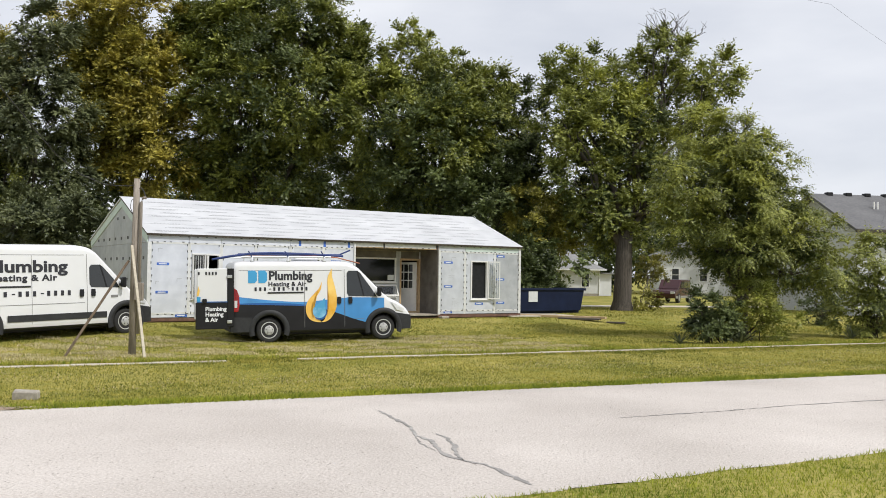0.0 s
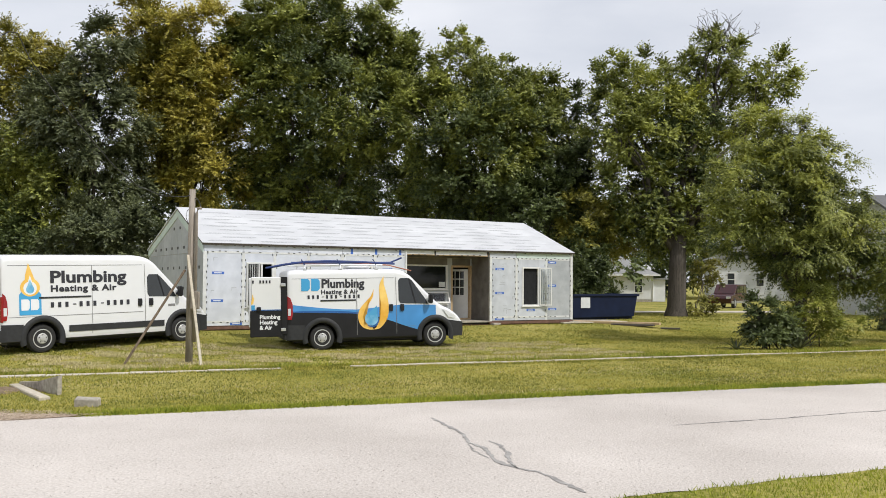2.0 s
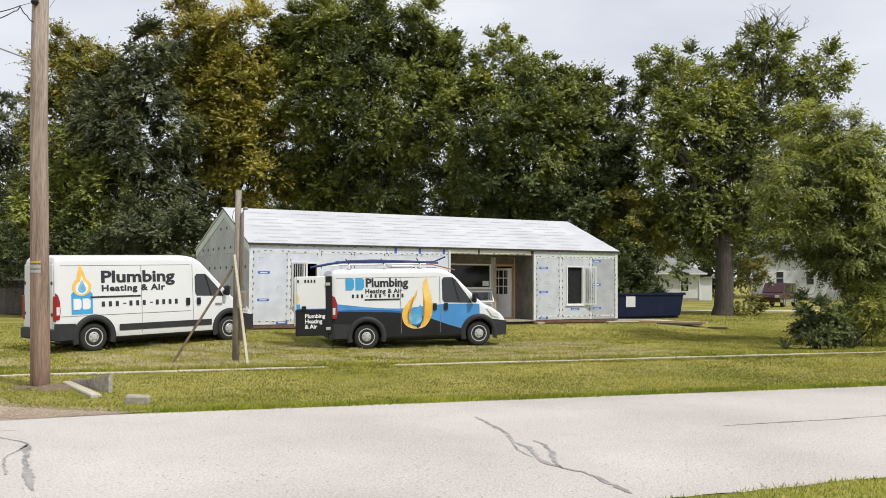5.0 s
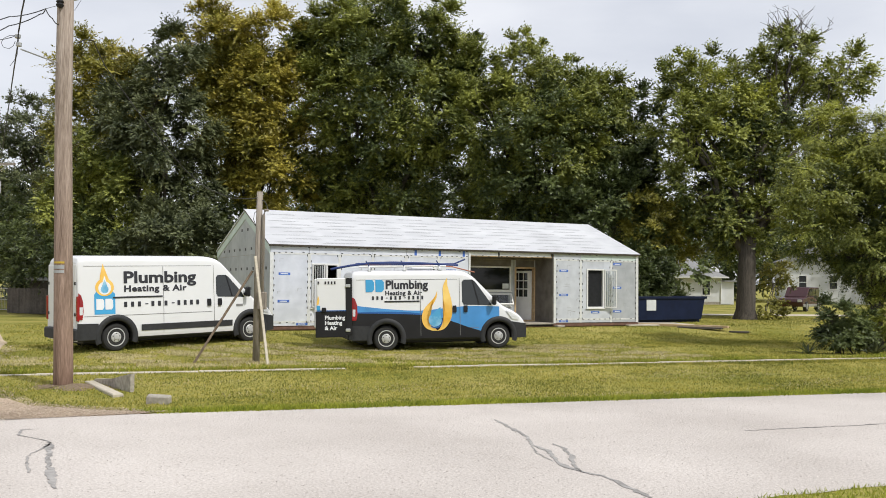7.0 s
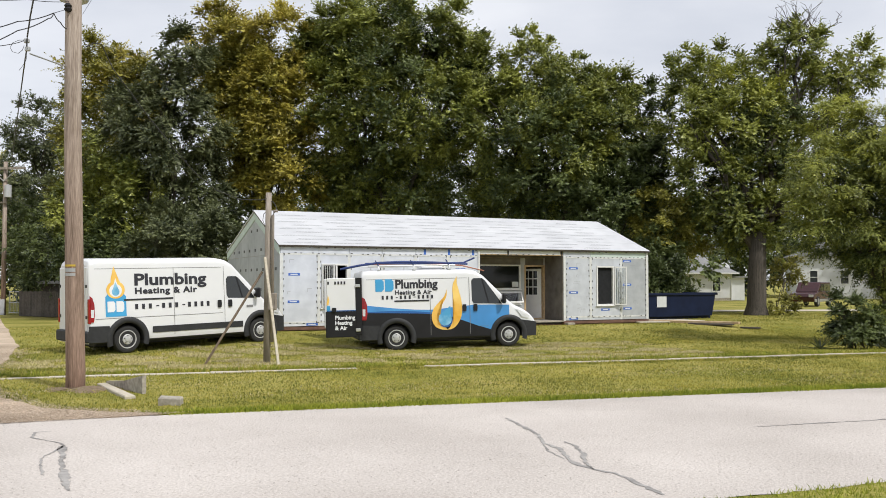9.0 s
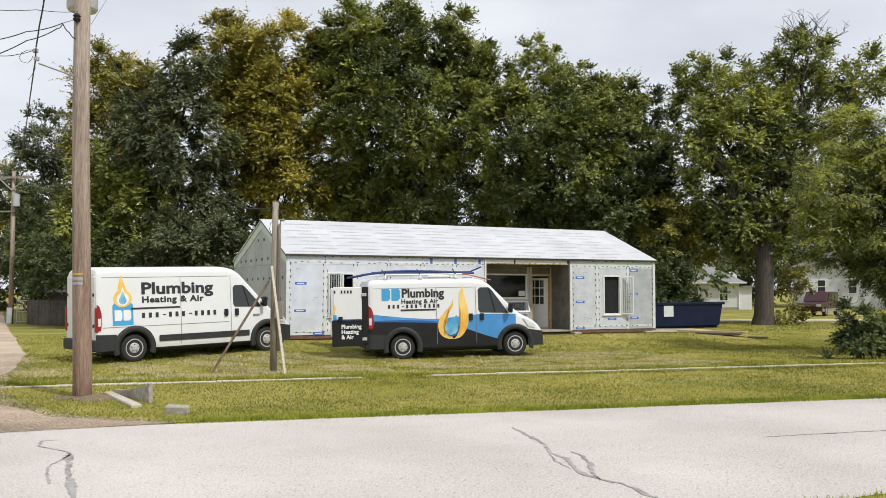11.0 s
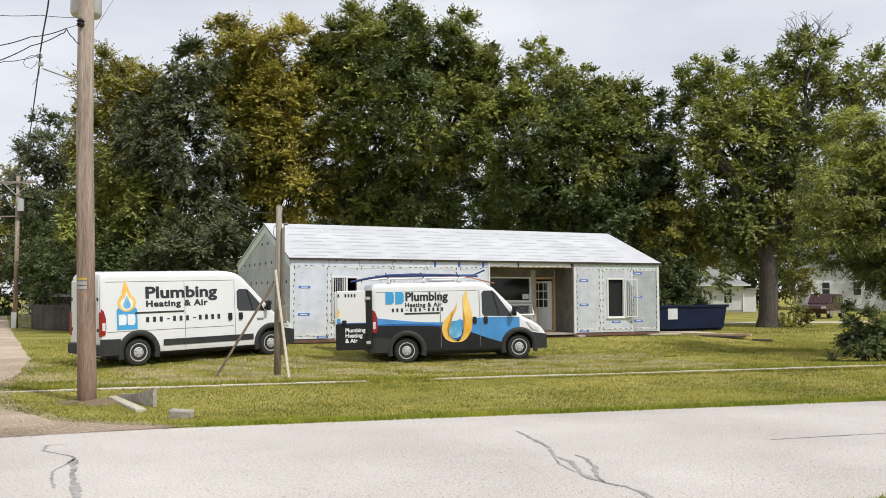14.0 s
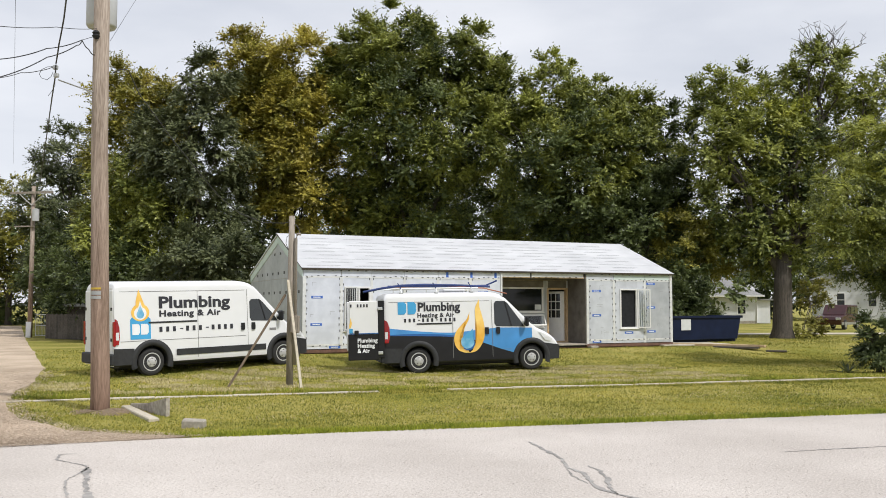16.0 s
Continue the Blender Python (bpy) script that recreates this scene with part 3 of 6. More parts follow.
SF, SB = math.hypot(RIDGE_W, RISE), math.hypot(HW - RIDGE_W, RISE)
for front, run in ((True, SF), (False, SB)):
    m = slope_matrix(front)
    deck = part("roof", boxed((-0.08, -0.10, -0.02), (HL + 0.06, run, 0.03), m=m), M_DARKWOOD if front else M_ROOF, house, "roof deck under white underlayment")
    if front:
        part("drip_edge", boxed((-0.09, -0.115, -0.035), (HL + 0.07, -0.10, 0.035), m=m), M_DARKWOOD, deck, "dark timber eave edge")
        n = 4
        for i in range(n):
            part("underlayment_course", boxed((-0.09, -0.105 + i * (run + 0.1) / n, 0.031 + i * 0.001), (HL + 0.07, (i + 1) * (run + 0.1) / n - 0.06, 0.037 + i * 0.004), m=m), M_ROOF, deck, "white underlayment course")
        bm = bmesh.new()
        for i in range(9):
            y = 0.16 + i * 0.395
            for j in range(9):
                x = 0.25 + j * 1.72 + (0.45 if i % 2 else 0.0) + i * 0.06
                if x + 1.2 > HL or y > run - 0.1:
                    continue
                z = 0.0385 + int(y / (run + 0.1) * n) * 0.004 + 0.002
                cx = x
                while cx < x + 1.05:
                    l = rng.uniform(0.05, 0.14)
                    box(bm, (cx, y, z), (cx + l, y + 0.020, z + 0.002), m)
                    cx += l + 0.03
                cx = x - 0.12
                while cx < x + 0.9:
                    l = rng.uniform(0.05, 0.12)
                    box(bm, (cx, y - 0.070, z), (cx + l, y - 0.052, z + 0.002), m)
                    cx += l + 0.03
        tagged(part("printing", bm, M_PRINT_GREY, deck, "rows of small grey print on the underlayment"), kind="stuff")


# windows: vinyl frames, panes, and casements standing open
def frame_bm(u0, z0, u1, z1, w0, w1, t=0.06):
    bm = bmesh.new()
    box(bm, (u0, w0, z0), (u1, w1, z0 + t))
    box(bm, (u0, w0, z1 - t), (u1, w1, z1))
    box(bm, (u0, w0 + 0.001, z0 + t), (u0 + t, w1 - 0.001, z1 - t))
    box(bm, (u1 - t, w0 + 0.001, z0 + t), (u1, w1 - 0.001, z1 - t))
    return bm


def window(rect, w=0.0, glazed=True):
    u0, z0, u1, z1 = rect
    win = part("window", frame_bm(u0, z0, u1, z1, w - 0.04, w + 0.09), M_WHITE, house, "white vinyl window frame")
    part("window_sill", boxed((u0 - 0.03, w - 0.07, z0 - 0.03), (u1 + 0.03, w - 0.02, z0 + 0.005), 0.004), M_WHITE, win)
    if glazed:
        part("pane", boxed((u0 + 0.05, w + 0.02, z0 + 0.05), (u1 - 0.05, w + 0.026, z1 - 0.05)), M_PANE, win, "dark glass pane")
    return win


def casement(win, hinge_u, z0, z1, wide, angle, w=-0.05):
    """An open sash hinged at hinge_u, swung out by angle degrees from the wall's line."""
    m = pose(hinge_u, w, 0, 0, 0, -angle)
    bm = frame_bm(0, z0, wide, z1, -0.02, 0.02, 0.045)
    for v in bm.verts:
        v.co = m @ v.co
    sash = part("sash", bm, M_WHITE, win, "white casement sash standing open")
    part("pane", boxed((0.045, -0.004, z0 + 0.045), (wide - 0.045, 0.004, z1 - 0.045), m=m), M_GLASS, sash)
    bm = bmesh.new()
    for k in (0.22, 0.4, 0.58, 0.76):
        box(bm, (wide * k, -0.009, z0 + 0.06), (wide * k + 0.018, -0.005, z1 - 0.06), m)
    part("sash_bars", bm, M_TAPE, sash)


w1 = window(WIN_L, glazed=False)
casement(w1, WIN_L[0] + 0.02, WIN_L[1] + 0.02, WIN_L[3] - 0.02, 0.44, 34)
part("mullion", boxed((1.93, -0.03, 0.64), (1.99, 0.06, 2.08)), M_WHITE, w1)
window(WIN_M)
w3 = window(WIN_R, glazed=False)
casement(w3, WIN_R[2] + 0.01, WIN_R[1] + 0.02, WIN_R[3] - 0.02, 0.5, 20)
part("insect_screen", boxed((WIN_R[0] + 0.05, 0.05, WIN_R[1] + 0.05), (WIN_R[2] - 0.05, 0.056, WIN_R[3] - 0.05)), M_SCREEN, w3, "dark insect screen")
w4 = window(BIG_WIN, PD)
part("sticker", boxed((9.62, PD + 0.012, 1.3), (9.9, PD + 0.018, 1.5)), M_PAPER, w4, "pale paper sticker on the pane")
w5 = window(LOW_WIN, PD, glazed=False)
m = pose(0, PD - 0.05, LOW_WIN[3] - 0.02, -24, 0, 0)
bm = frame_bm(8.12, -0.46, 10.0, 0.0, -0.02, 0.02, 0.05)
for v in bm.verts:
    v.co = m @ v.co
sash = part("sash", bm, M_WHITE, w5, "white awning sash propped open")
part("pane", boxed((8.16, -0.004, -0.42), (9.96, 0.004, -0.04), m=m), M_GLASS, sash)

# the front door, ajar, in a raw timber frame
door = part("door_frame", frame_bm(DOOR[0] - 0.05, -0.01, DOOR[2] + 0.06, DOOR[3] + 0.07, PD - 0.03, PD + 0.12, 0.075), M_LUMBER, house, "raw timber door frame")
m = pose(DOOR[2] - 0.02, PD + 0.12, 0.0, 0, 0, 134)
LITES = [(0.17 + 0.19 * i, 0.98 + 0.33 * j, 0.33 + 0.19 * i, 1.27 + 0.33 * j) for i in range(3) for j in range(3)]
bm = bmesh.new()
for a, b, c, d in cut_rects((0.0, 0.02, 0.84, 2.02), LITES):
    box(bm, (a, -0.02, b), (c, 0.02, d), m)
leaf = part("door_leaf", bm, M_WHITE, door, "white door with nine small panes, ajar")
for a, b, c, d in LITES:
    part("pane", boxed((a, -0.004, b), (c, 0.004, d), m=m), M_DGLASS, leaf)
bm = tubed([m @ Vector((0.77, 0.02, 0.95)), m @ Vector((0.77, 0.09, 0.95))], 0.03, 10)
part("door_knob", bm, M_GALV, leaf, "metal door knob")


# ---- the vans ----
def van(at_rear, at_front, base, height, label, wrapped):
    """A panel van whose near wheels touch the ground at the two places; front towards +x, seen side towards -y."""
    r, f = Vector(at_rear), Vector(at_front)
    wb = (f - r).length
    ahead = (f - r).normalized()
    left = Vector((0, 0, 1)).cross(ahead).normalized()
    up = ahead.cross(left)
    RO = base
    L = RO + wb + 0.93
    o = r - ahead * RO + left * 0.95
    v = thing("van", Matrix(((ahead.x, left.x, up.x, o.x), (ahead.y, left.y, up.y, o.y), (ahead.z, left.z, up.z, o.z), (0, 0, 0, 1))), label, "van", "plumbers' vans")
    H, XR, XF = height, RO, RO + wb
    half = lambda z: 1.02 if z < 0.95 else 1.02 - 0.085 * (z - 0.95) / (H - 0.95)

    def plan(x):
        X = L - x
        k = 1.0
        if X < 0.75:
            k *= 1 - 0.20 * (1 - X / 0.75) ** 2
        if x < 0.12:
            k *= 1 - 0.03 * (1 - x / 0.12) ** 2
        return k

    fwd = 0.13 if wrapped else 0.0
    TOP = [(0.0, H - 0.16), (0.03, H - 0.07), (0.10, H - 0.02), (0.3, H), (L - 2.35 + fwd, H), (L - 2.15 + fwd, H - 0.025), (L - 1.98 + fwd, H - 0.075), (L - 1.82 + fwd, H - 0.17),
           (L - 0.84, 1.33), (L - 0.74, 1.26), (L - 0.62, 1.20), (L - 0.45, 1.12), (L - 0.28, 1.02), (L - 0.13, 0.90), (L - 0.04, 0.78), (L, 0.60)]

    def top(x):
        for (a, za), (b, zb) in zip(TOP, TOP[1:]):
            if a <= x <= b:
                return za + (zb - za) * (x - a) / (b - a)
        return TOP[-1][1]

    side = lambda x, z, off=0.0: Vector((x, -(half(z) * plan(x) + off), z))
    # body shell, lofted from the back to the nose
    bm = bmesh.new()
    stations = sorted({round(x, 3) for x in [0.0, 0.03, 0.06, 0.10, 0.2] + [0.3 + i * (L - 2.65) / 9 for i in range(10)] + [L - 2.35 + i * 0.085 for i in range(20)] + [L - 0.7 + 0.05 * i for i in range(13)] + [L - 0.03, L]})
    rings = []
    for x in stations:
        t, zb = top(x), 0.30 if x < L - 0.15 else 0.30 + 0.06 * (x - L + 0.15) / 0.15
        rc = min(0.16, (t - zb) * 0.3)
        prof = []
        zs = [zb, zb + 0.05] + [zb + 0.05 + (t - rc - zb - 0.05) * k / 9 for k in range(1, 10)]
        for z in zs:
            prof.append((half(z) * plan(x) * (0.97 if z == zb else 1.0), z))
        wr, zr = prof[-1]
        for k in range(1, 6):
            a = math.pi / 2 * k / 5
            prof.append((wr - rc * 1.1 * (1 - math.cos(a)), zr + rc * math.sin(a)))
        crown = prof[-1]
        prof += [(crown[0] * 0.6, crown[1] + 0.018), (0.0, crown[1] + 0.025)]
        ring = [bm.verts.new((x, -w, z)) for w, z in prof] + [bm.verts.new((x, w, z)) for w, z in prof[-2::-1]]
        rings.append(ring)
    n = len(rings[0])
    for a, b in zip(rings, rings[1:]):
        for k in range(n):
            bm.faces.new((a[k], b[k], b[(k + 1) % n], a[(k + 1) % n]))
    bm.faces.new(rings[0])
    bm.faces.new(rings[-1][::-1])
    bmesh.ops.recalc_face_normals(bm, faces=bm.faces)
    shell = bpy.data.meshes.new("body")
    bm.to_mesh(shell)
    bm.free()
    # wheel wells cut through the shell
    ob = new("body", shell)
    cutters = []
    for x in (XR, XF):
        c = lathe([(0.435, -1.3), (0.435, -0.55)], 28)
        c2 = lathe([(0.435, 0.55), (0.435, 1.3)], 28)
        for cc in (c, c2):
            me = bpy.data.meshes.new("cutter")
            bmesh.ops.recalc_face_normals(cc, faces=cc.faces)
            cc.to_mesh(me)
            cc.free()
            co = new("cutter", me)
            co.location = (x, 0, 0.37)
            cutters.append(co)
            mod = ob.modifiers.new("well", "BOOLEAN")
            mod.operation, mod.solver, mod.object = "DIFFERENCE", "EXACT", co
    bpy.context.view_layer.update()
    cut = bpy.data.meshes.new_from_object(ob.evaluated_get(bpy.context.evaluated_depsgraph_get()))
    bpy.data.objects.remove(ob)
    for c in cutters:
        bpy.data.objects.remove(c)
    for mt in (M_VANW, M_PLASTIC, M_DGLASS):
        cut.materials.append(mt)
    for f in cut.polygons:
        c, nn = f.center, f.normal
        X = L - c.x
        well = any(math.hypot(c.x - x, c.z - 0.37) < 0.4348 for x in (XR, XF)) and abs(c.y) < 1.0
        f.material_index = 0
        if well or c.z < 0.36 or (X < 0.42 and c.z < 0.72):
            f.material_index = 1
        elif 0.90 < X < 1.9 and nn.z > 0.35 and c.z > 1.33 and nn.x > 0.3 and abs(nn.y) < 0.45:
            f.material_index = 2
        f.use_smooth = not well and nn.x > -0.9
    body = new("body", cut)
    body.parent = v
    if wrapped:
        tagged(body, "white upper body over charcoal and blue vinyl")

    def decal(name, xs, lo, hi, material, off=0.004, label="", under=body, rows=6):
        """A skin on the van's side between two heights given as functions of x."""
        b = bmesh.new()
        prev = None
        for x in xs:
            col = [b.verts.new(side(x, lo(x) + (hi(x) - lo(x)) * k / rows, off)) for k in range(rows + 1)]
            if prev:
                for k in range(rows):
                    b.faces.new((prev[k], col[k], col[k + 1], prev[k + 1]))
            prev = col
        return part(name, b, material, under, label, smooth=True)

    def patch(name, poly, material, off=0.006, label="", under=body, thick=0.0):
        """A closed outline in x, z laid on the van's side."""
        b = bmesh.new()
        b.faces.new([b.verts.new((x, 0, z)) for x, z in poly])
        bmesh.ops.triangulate(b, faces=b.faces)
        for z in (0.6, 0.8, 0.95, 1.1, 1.4, 1.7, 2.0):
            bmesh.ops.bisect_plane(b, geom=b.verts[:] + b.edges[:] + b.faces[:], plane_co=(0, 0, z), plane_no=(0, 0, 1))
        if thick:
            got = bmesh.ops.extrude_face_region(b, geom=b.faces[:])
            for q in got["geom"]:
                if isinstance(q, bmesh.types.BMVert):
                    q.co.y = -thick
        for q in b.verts:
            q.co = side(q.co.x, q.co.z, off - q.co.y)
        return part(name, b, material, under, label)

    def words(body_text, x, z, size, material, bold=0.0, space=1.0, off=0.009, stretch=1.0):
        b = lettering(body_text, size, bold, space)
        for q in b.verts:
            q.co = side(x + q.co.x * stretch, z + q.co.y, off)
        return part("lettering", b, material, body, "printed words on the van's side")

    def bars(x, z, high, wide, material):
        """A printed number: one small bar for each figure, a short one between the groups."""
        for group in (3, 3, 4):
            for i in range(group):
                patch("number_bar", [(x, z), (x + wide * 0.44, z), (x + wide * 0.44, z + high), (x, z + high)], material, 0.009, "dark bar where a number is printed")
                x += wide
            if group < 4:
                patch("number_dash", [(x + wide * 0.1, z + high * 0.4), (x + wide * 0.55, z + high * 0.4), (x + wide * 0.55, z + high * 0.6), (x + wide * 0.1, z + high * 0.6)], material, 0.009)
                x += wide

    grid = lambda a, b, n=24: [a + (b - a) * i / n for i in range(n + 1)]
    arch_cut = lambda x: max([0.37 + math.sqrt(max(0, 0.44 ** 2 - (x - c) ** 2)) if abs(x - c) < 0.44 else 0.35 for c in (XR, XF)])
    if wrapped:
        wave = lambda x: float(np.interp(x, (0.0, 0.25, 1.0, 1.6, 2.0, 2.3, 2.8, 3.4, 4.0, 4.5), (1.36, 1.32, 1.23, 1.18, 1.165, 1.18, 1.23, 1.28, 1.27, 1.25)))
        dark = lambda x: max(arch_cut(x) + 0.01, float(np.interp(x, (0.0, 0.8, 1.8, 2.3, 2.7, 3.1, 3.5, 3.9, 4.6), (1.12, 1.10, 1.06, 1.02, 0.93, 0.80, 0.65, 0.53, 0.47))))
        xs = [0.01] + grid(0.02, XF + 0.02, 80)
        decal("blue_wrap", xs, lambda x: min(dark(x), 1.2), lambda x: max(dark(x) + 0.004, wave(x)), M_VANBLUE, 0.004, "blue vinyl wave")
        decal("deep_blue_wrap", grid(0.02, XR + 1.5, 60), lambda x: dark(x), lambda x: dark(x) + 0.02 + 0.045 * math.sin(min(math.pi, x * 1.25)), M_DEEPBLUE, 0.0055, "deep blue vinyl wave")
        decal("charcoal_wrap", xs, lambda x: arch_cut(x), dark, M_VANBLACK, 0.007, "charcoal vinyl along the lower side")

        def flame(points_l, points_r, material, name, off, label):
            patch(name, [(x - 0.07, 0.57 + (z - 0.57) * 1.055) for x, z in points_l + points_r[::-1]], material, off, label)

        def curve(pts, n=6):
            """A smooth line through points."""
            out = []
            q = [pts[0]] + pts + [pts[-1]]
            for i in range(1, len(q) - 2):
                for j in range(n):
                    t = j / n
                    out.append(tuple(0.5 * (2 * q[i][k] + (q[i + 1][k] - q[i - 1][k]) * t + (2 * q[i - 1][k] - 5 * q[i][k] + 4 * q[i + 1][k] - q[i + 2][k]) * t * t + (3 * q[i][k] - q[i - 1][k] - 3 * q[i + 1][k] + q[i + 2][k]) * t ** 3) for k in range(2)))
            return out + [pts[-1]]

        # the tall right tongue, the short left tongue and the drop between them
        flame(curve([(2.60, 0.565), (2.76, 0.585), (2.90, 0.68), (3.03, 0.88), (3.08, 1.12), (3.06, 1.39), (2.99, 1.67), (2.935, 1.88), (2.94, 2.06)]), curve([(2.60, 0.57), (2.70, 0.64), (2.80, 0.88), (2.84, 1.11), (2.84, 1.34), (2.80, 1.60), (2.82, 1.84), (2.94, 2.06)]), M_GOLD, "flame_tongue", 0.0105, "golden flame drawn on the wrap")
        flame(curve([(2.60, 0.565), (2.44, 0.575), (2.27, 0.65), (2.17, 0.80), (2.15, 1.0), (2.24, 1.20), (2.42, 1.37), (2.56, 1.53), (2.63, 1.70)]), curve([(2.60, 0.58), (2.47, 0.62), (2.36, 0.71), (2.30, 0.89), (2.34, 1.09), (2.46, 1.27), (2.60, 1.48), (2.63, 1.70)]), M_GOLD, "flame_tongue", 0.0118, "golden flame drawn on the wrap")
        arc = [(2.565 + 0.215 * math.sin(a), 0.835 - 0.215 * math.cos(a)) for a in [-0.7 + 2.5 * i / 14 for i in range(15)]]
        patch("drop_shadow", [(x - 0.07, z + 0.015) for x, z in arc] + [(2.475 + 0.19 * math.sin(a), 0.87 - 0.19 * math.cos(a)) for a in [1.8 - 2.5 * i / 14 for i in range(15)]], M_DEEPBLUE, 0.0126, "deep blue crescent under the drop")
        drop = [(2.65, 1.27)] + [(2.48 + 0.20 * math.sin(a), 0.885 - 0.20 * math.cos(a)) for a in [2.1 - 4.4 * i / 20 for i in range(21)]]
        patch("water_drop", drop, M_DROP, 0.0138, "pale blue water drop drawn on the wrap")
        # brand mark as plain blue shapes
        bx = XR - 0.68
        for a in (0.08, 0.37):
            patch("brand_mark", [(bx + a, 1.73), (bx + a + 0.19, 1.73), (bx + a + 0.25, 1.80), (bx + a + 0.25, 2.02), (bx + a + 0.19, 2.09), (bx + a, 2.09)], M_SKYBLUE, 0.009, "blue brand mark block")
        words("Plumbing", bx + 0.66, 1.82, 0.35, M_INK, 0.012, 1.0)
        words("Heating & Air", bx + 0.65, 1.635, 0.178, M_INK, 0.006, 1.10)
        bars(bx + 0.26, 1.50, 0.105, 0.134, M_INK)
        rail_z, handle_z = 1.42, 1.20
    else:
        rail_z, handle_z = 1.385, 1.20
        bx = 0.42
        patch("brand_block", [(bx, 0.98), (bx + 0.56, 0.98), (bx + 0.56, 1.50), (bx + 0.45, 1.62), (bx + 0.10, 1.62), (bx, 1.50)], M_SKYBLUE, 0.007, "sky-blue brand block")
        for a in (0.05, 0.29):
            patch("brand_mark", [(bx + a, 1.10), (bx + a + 0.17, 1.10), (bx + a + 0.21, 1.16), (bx + a + 0.21, 1.33), (bx + a + 0.17, 1.38), (bx + a, 1.38)], M_WHITE_PRINT, 0.010, "white brand mark block")
        ring = [(bx + 0.28 + 0.25 * math.sin(a), 1.68 - 0.23 * math.cos(a)) for a in [i * 2 * math.pi / 24 for i in range(24)]]
        ring[12] = (bx + 0.24, 2.30)
        ring[11], ring[13] = (bx + 0.38, 1.93), (bx + 0.16, 1.98)
        patch("flame_tongue", ring, M_GOLD, 0.008, "golden flame mark")
        patch("flame_gap", [(bx + 0.28 + 0.17 * math.sin(a), 1.66 - 0.17 * math.cos(a) + (0.16 if i == 10 else 0)) for i, a in enumerate([i * 2 * math.pi / 20 for i in range(20)])], M_WHITE_PRINT, 0.0095, "white inner of the mark")
        patch("water_drop", [(bx + 0.28 + 0.105 * math.sin(a), 1.63 - 0.105 * math.cos(a) + (0.15 if i == 8 else 0)) for i, a in enumerate([i * 2 * math.pi / 16 for i in range(16)])], M_DROP, 0.011, "pale blue water drop mark")
        words("Plumbing", 1.20, 1.79, 0.43, M_INK, 0.014, 1.0, stretch=1.36)
        words("Heating & Air", 1.22, 1.56, 0.225, M_INK, 0.009, 1.12, stretch=1.28)
        bars(1.22, 1.15, 0.135, 0.192, M_INK)
        decal("side_trim", grid(XR + 0.68, XF - 0.62, 12), lambda x: 0.50, lambda x: 0.67, M_PLASTIC, 0.016, "black rubbing strip", rows=3)
    # cladding: bumpers, arch lips
    for c in (XR, XF):
        b = bmesh.new()
        prev = None
        for i in range(25):
            a = math.pi * (-0.10 + 1.20 * i / 24)
            cols = []
            for rr, off in ((0.432, 0.0), (0.44, 0.03), (0.575, 0.028), (0.59, 0.0)):
                q = side(c + rr * math.cos(a), 0.37 + rr * math.sin(a), off)
                cols.append(b.verts.new(q))
            if prev:
                for k in range(3):
                    b.faces.new((prev[k], cols[k], cols[k + 1], prev[k + 1]))
            prev = cols
        part("wheel_arch", b, M_PLASTIC, body, "dark plastic wheel arch", smooth=True)
    decal("rear_bumper_side", grid(-0.02, XR - 0.50, 8), lambda x: 0.33, lambda x: 0.76 - 0.03 * x, M_PLASTIC, 0.022, "dark plastic bumper corner", rows=4)
    part("rear_bumper", boxed((-0.10, -1.0, 0.33), (0.02, 1.0, 0.62), 0.03), M_PLASTIC, body, "dark plastic rear bumper")
    decal("front_bumper_side", grid(XF + 0.40, L - 0.02, 12), lambda x: 0.30, lambda x: 0.80 - 0.16 * (x - XF - 0.4), M_PLASTIC, 0.018, "dark plastic front bumper", rows=4)
    part("underbody", boxed((0.25, -0.72, 0.20), (L - 0.5, 0.72, 0.36), 0.03), M_VANBLACK, body)
    # cab window, lamp, handles, seams, mirror
    wx = L - 2.06
    gt, gl = (1.97, 1.34) if not wrapped else (2.07, 1.31)
    patch("door_window", [(wx, gl + 0.10), (wx + 0.05, gl + 0.01), (wx + 0.92, gl - 0.02), (wx + 0.82, gl + 0.14), (wx + 0.42, gt - 0.07), (wx + 0.33, gt), (wx + 0.06, gt), (wx, gt - 0.07)], M_DGLASS, 0.006, "dark cab window")
    patch("window_post", [(wx + 0.50, gl), (wx + 0.54, gl), (wx + 0.35, gt - 0.02), (wx + 0.31, gt - 0.02)], M_VANBLACK, 0.010)
    for x, a, b2 in ((XR + (1.02 if wrapped else 1.32), 0.42, H - 0.26), (L - 2.14, 0.42, H - 0.24)):
        patch("door_seam", [(x, a), (x + 0.012, a), (x + 0.012, b2), (x, b2)], M_SEAM, 0.0135 if wrapped else 0.007)
    # creases are flat grey lines; the wrapped van's low one paints caught light
    for z in (H - 0.27, 0.93 if not wrapped else 0.63):
        decal("body_crease", grid(XR + 0.62, XF - 0.62, 12) if z < 0.7 else grid(0.15, L - 2.2, 12), lambda x: z, lambda x: z + 0.012, M_SEAM, 0.005, rows=1)
    decal("slide_rail", grid(XR - (0.05 if wrapped else 0.1), XR + (1.0 if wrapped else 1.30), 6), lambda x: rail_z, lambda x: rail_z + 0.045, M_PLASTIC, 0.012, "dark sliding-door rail", rows=1)
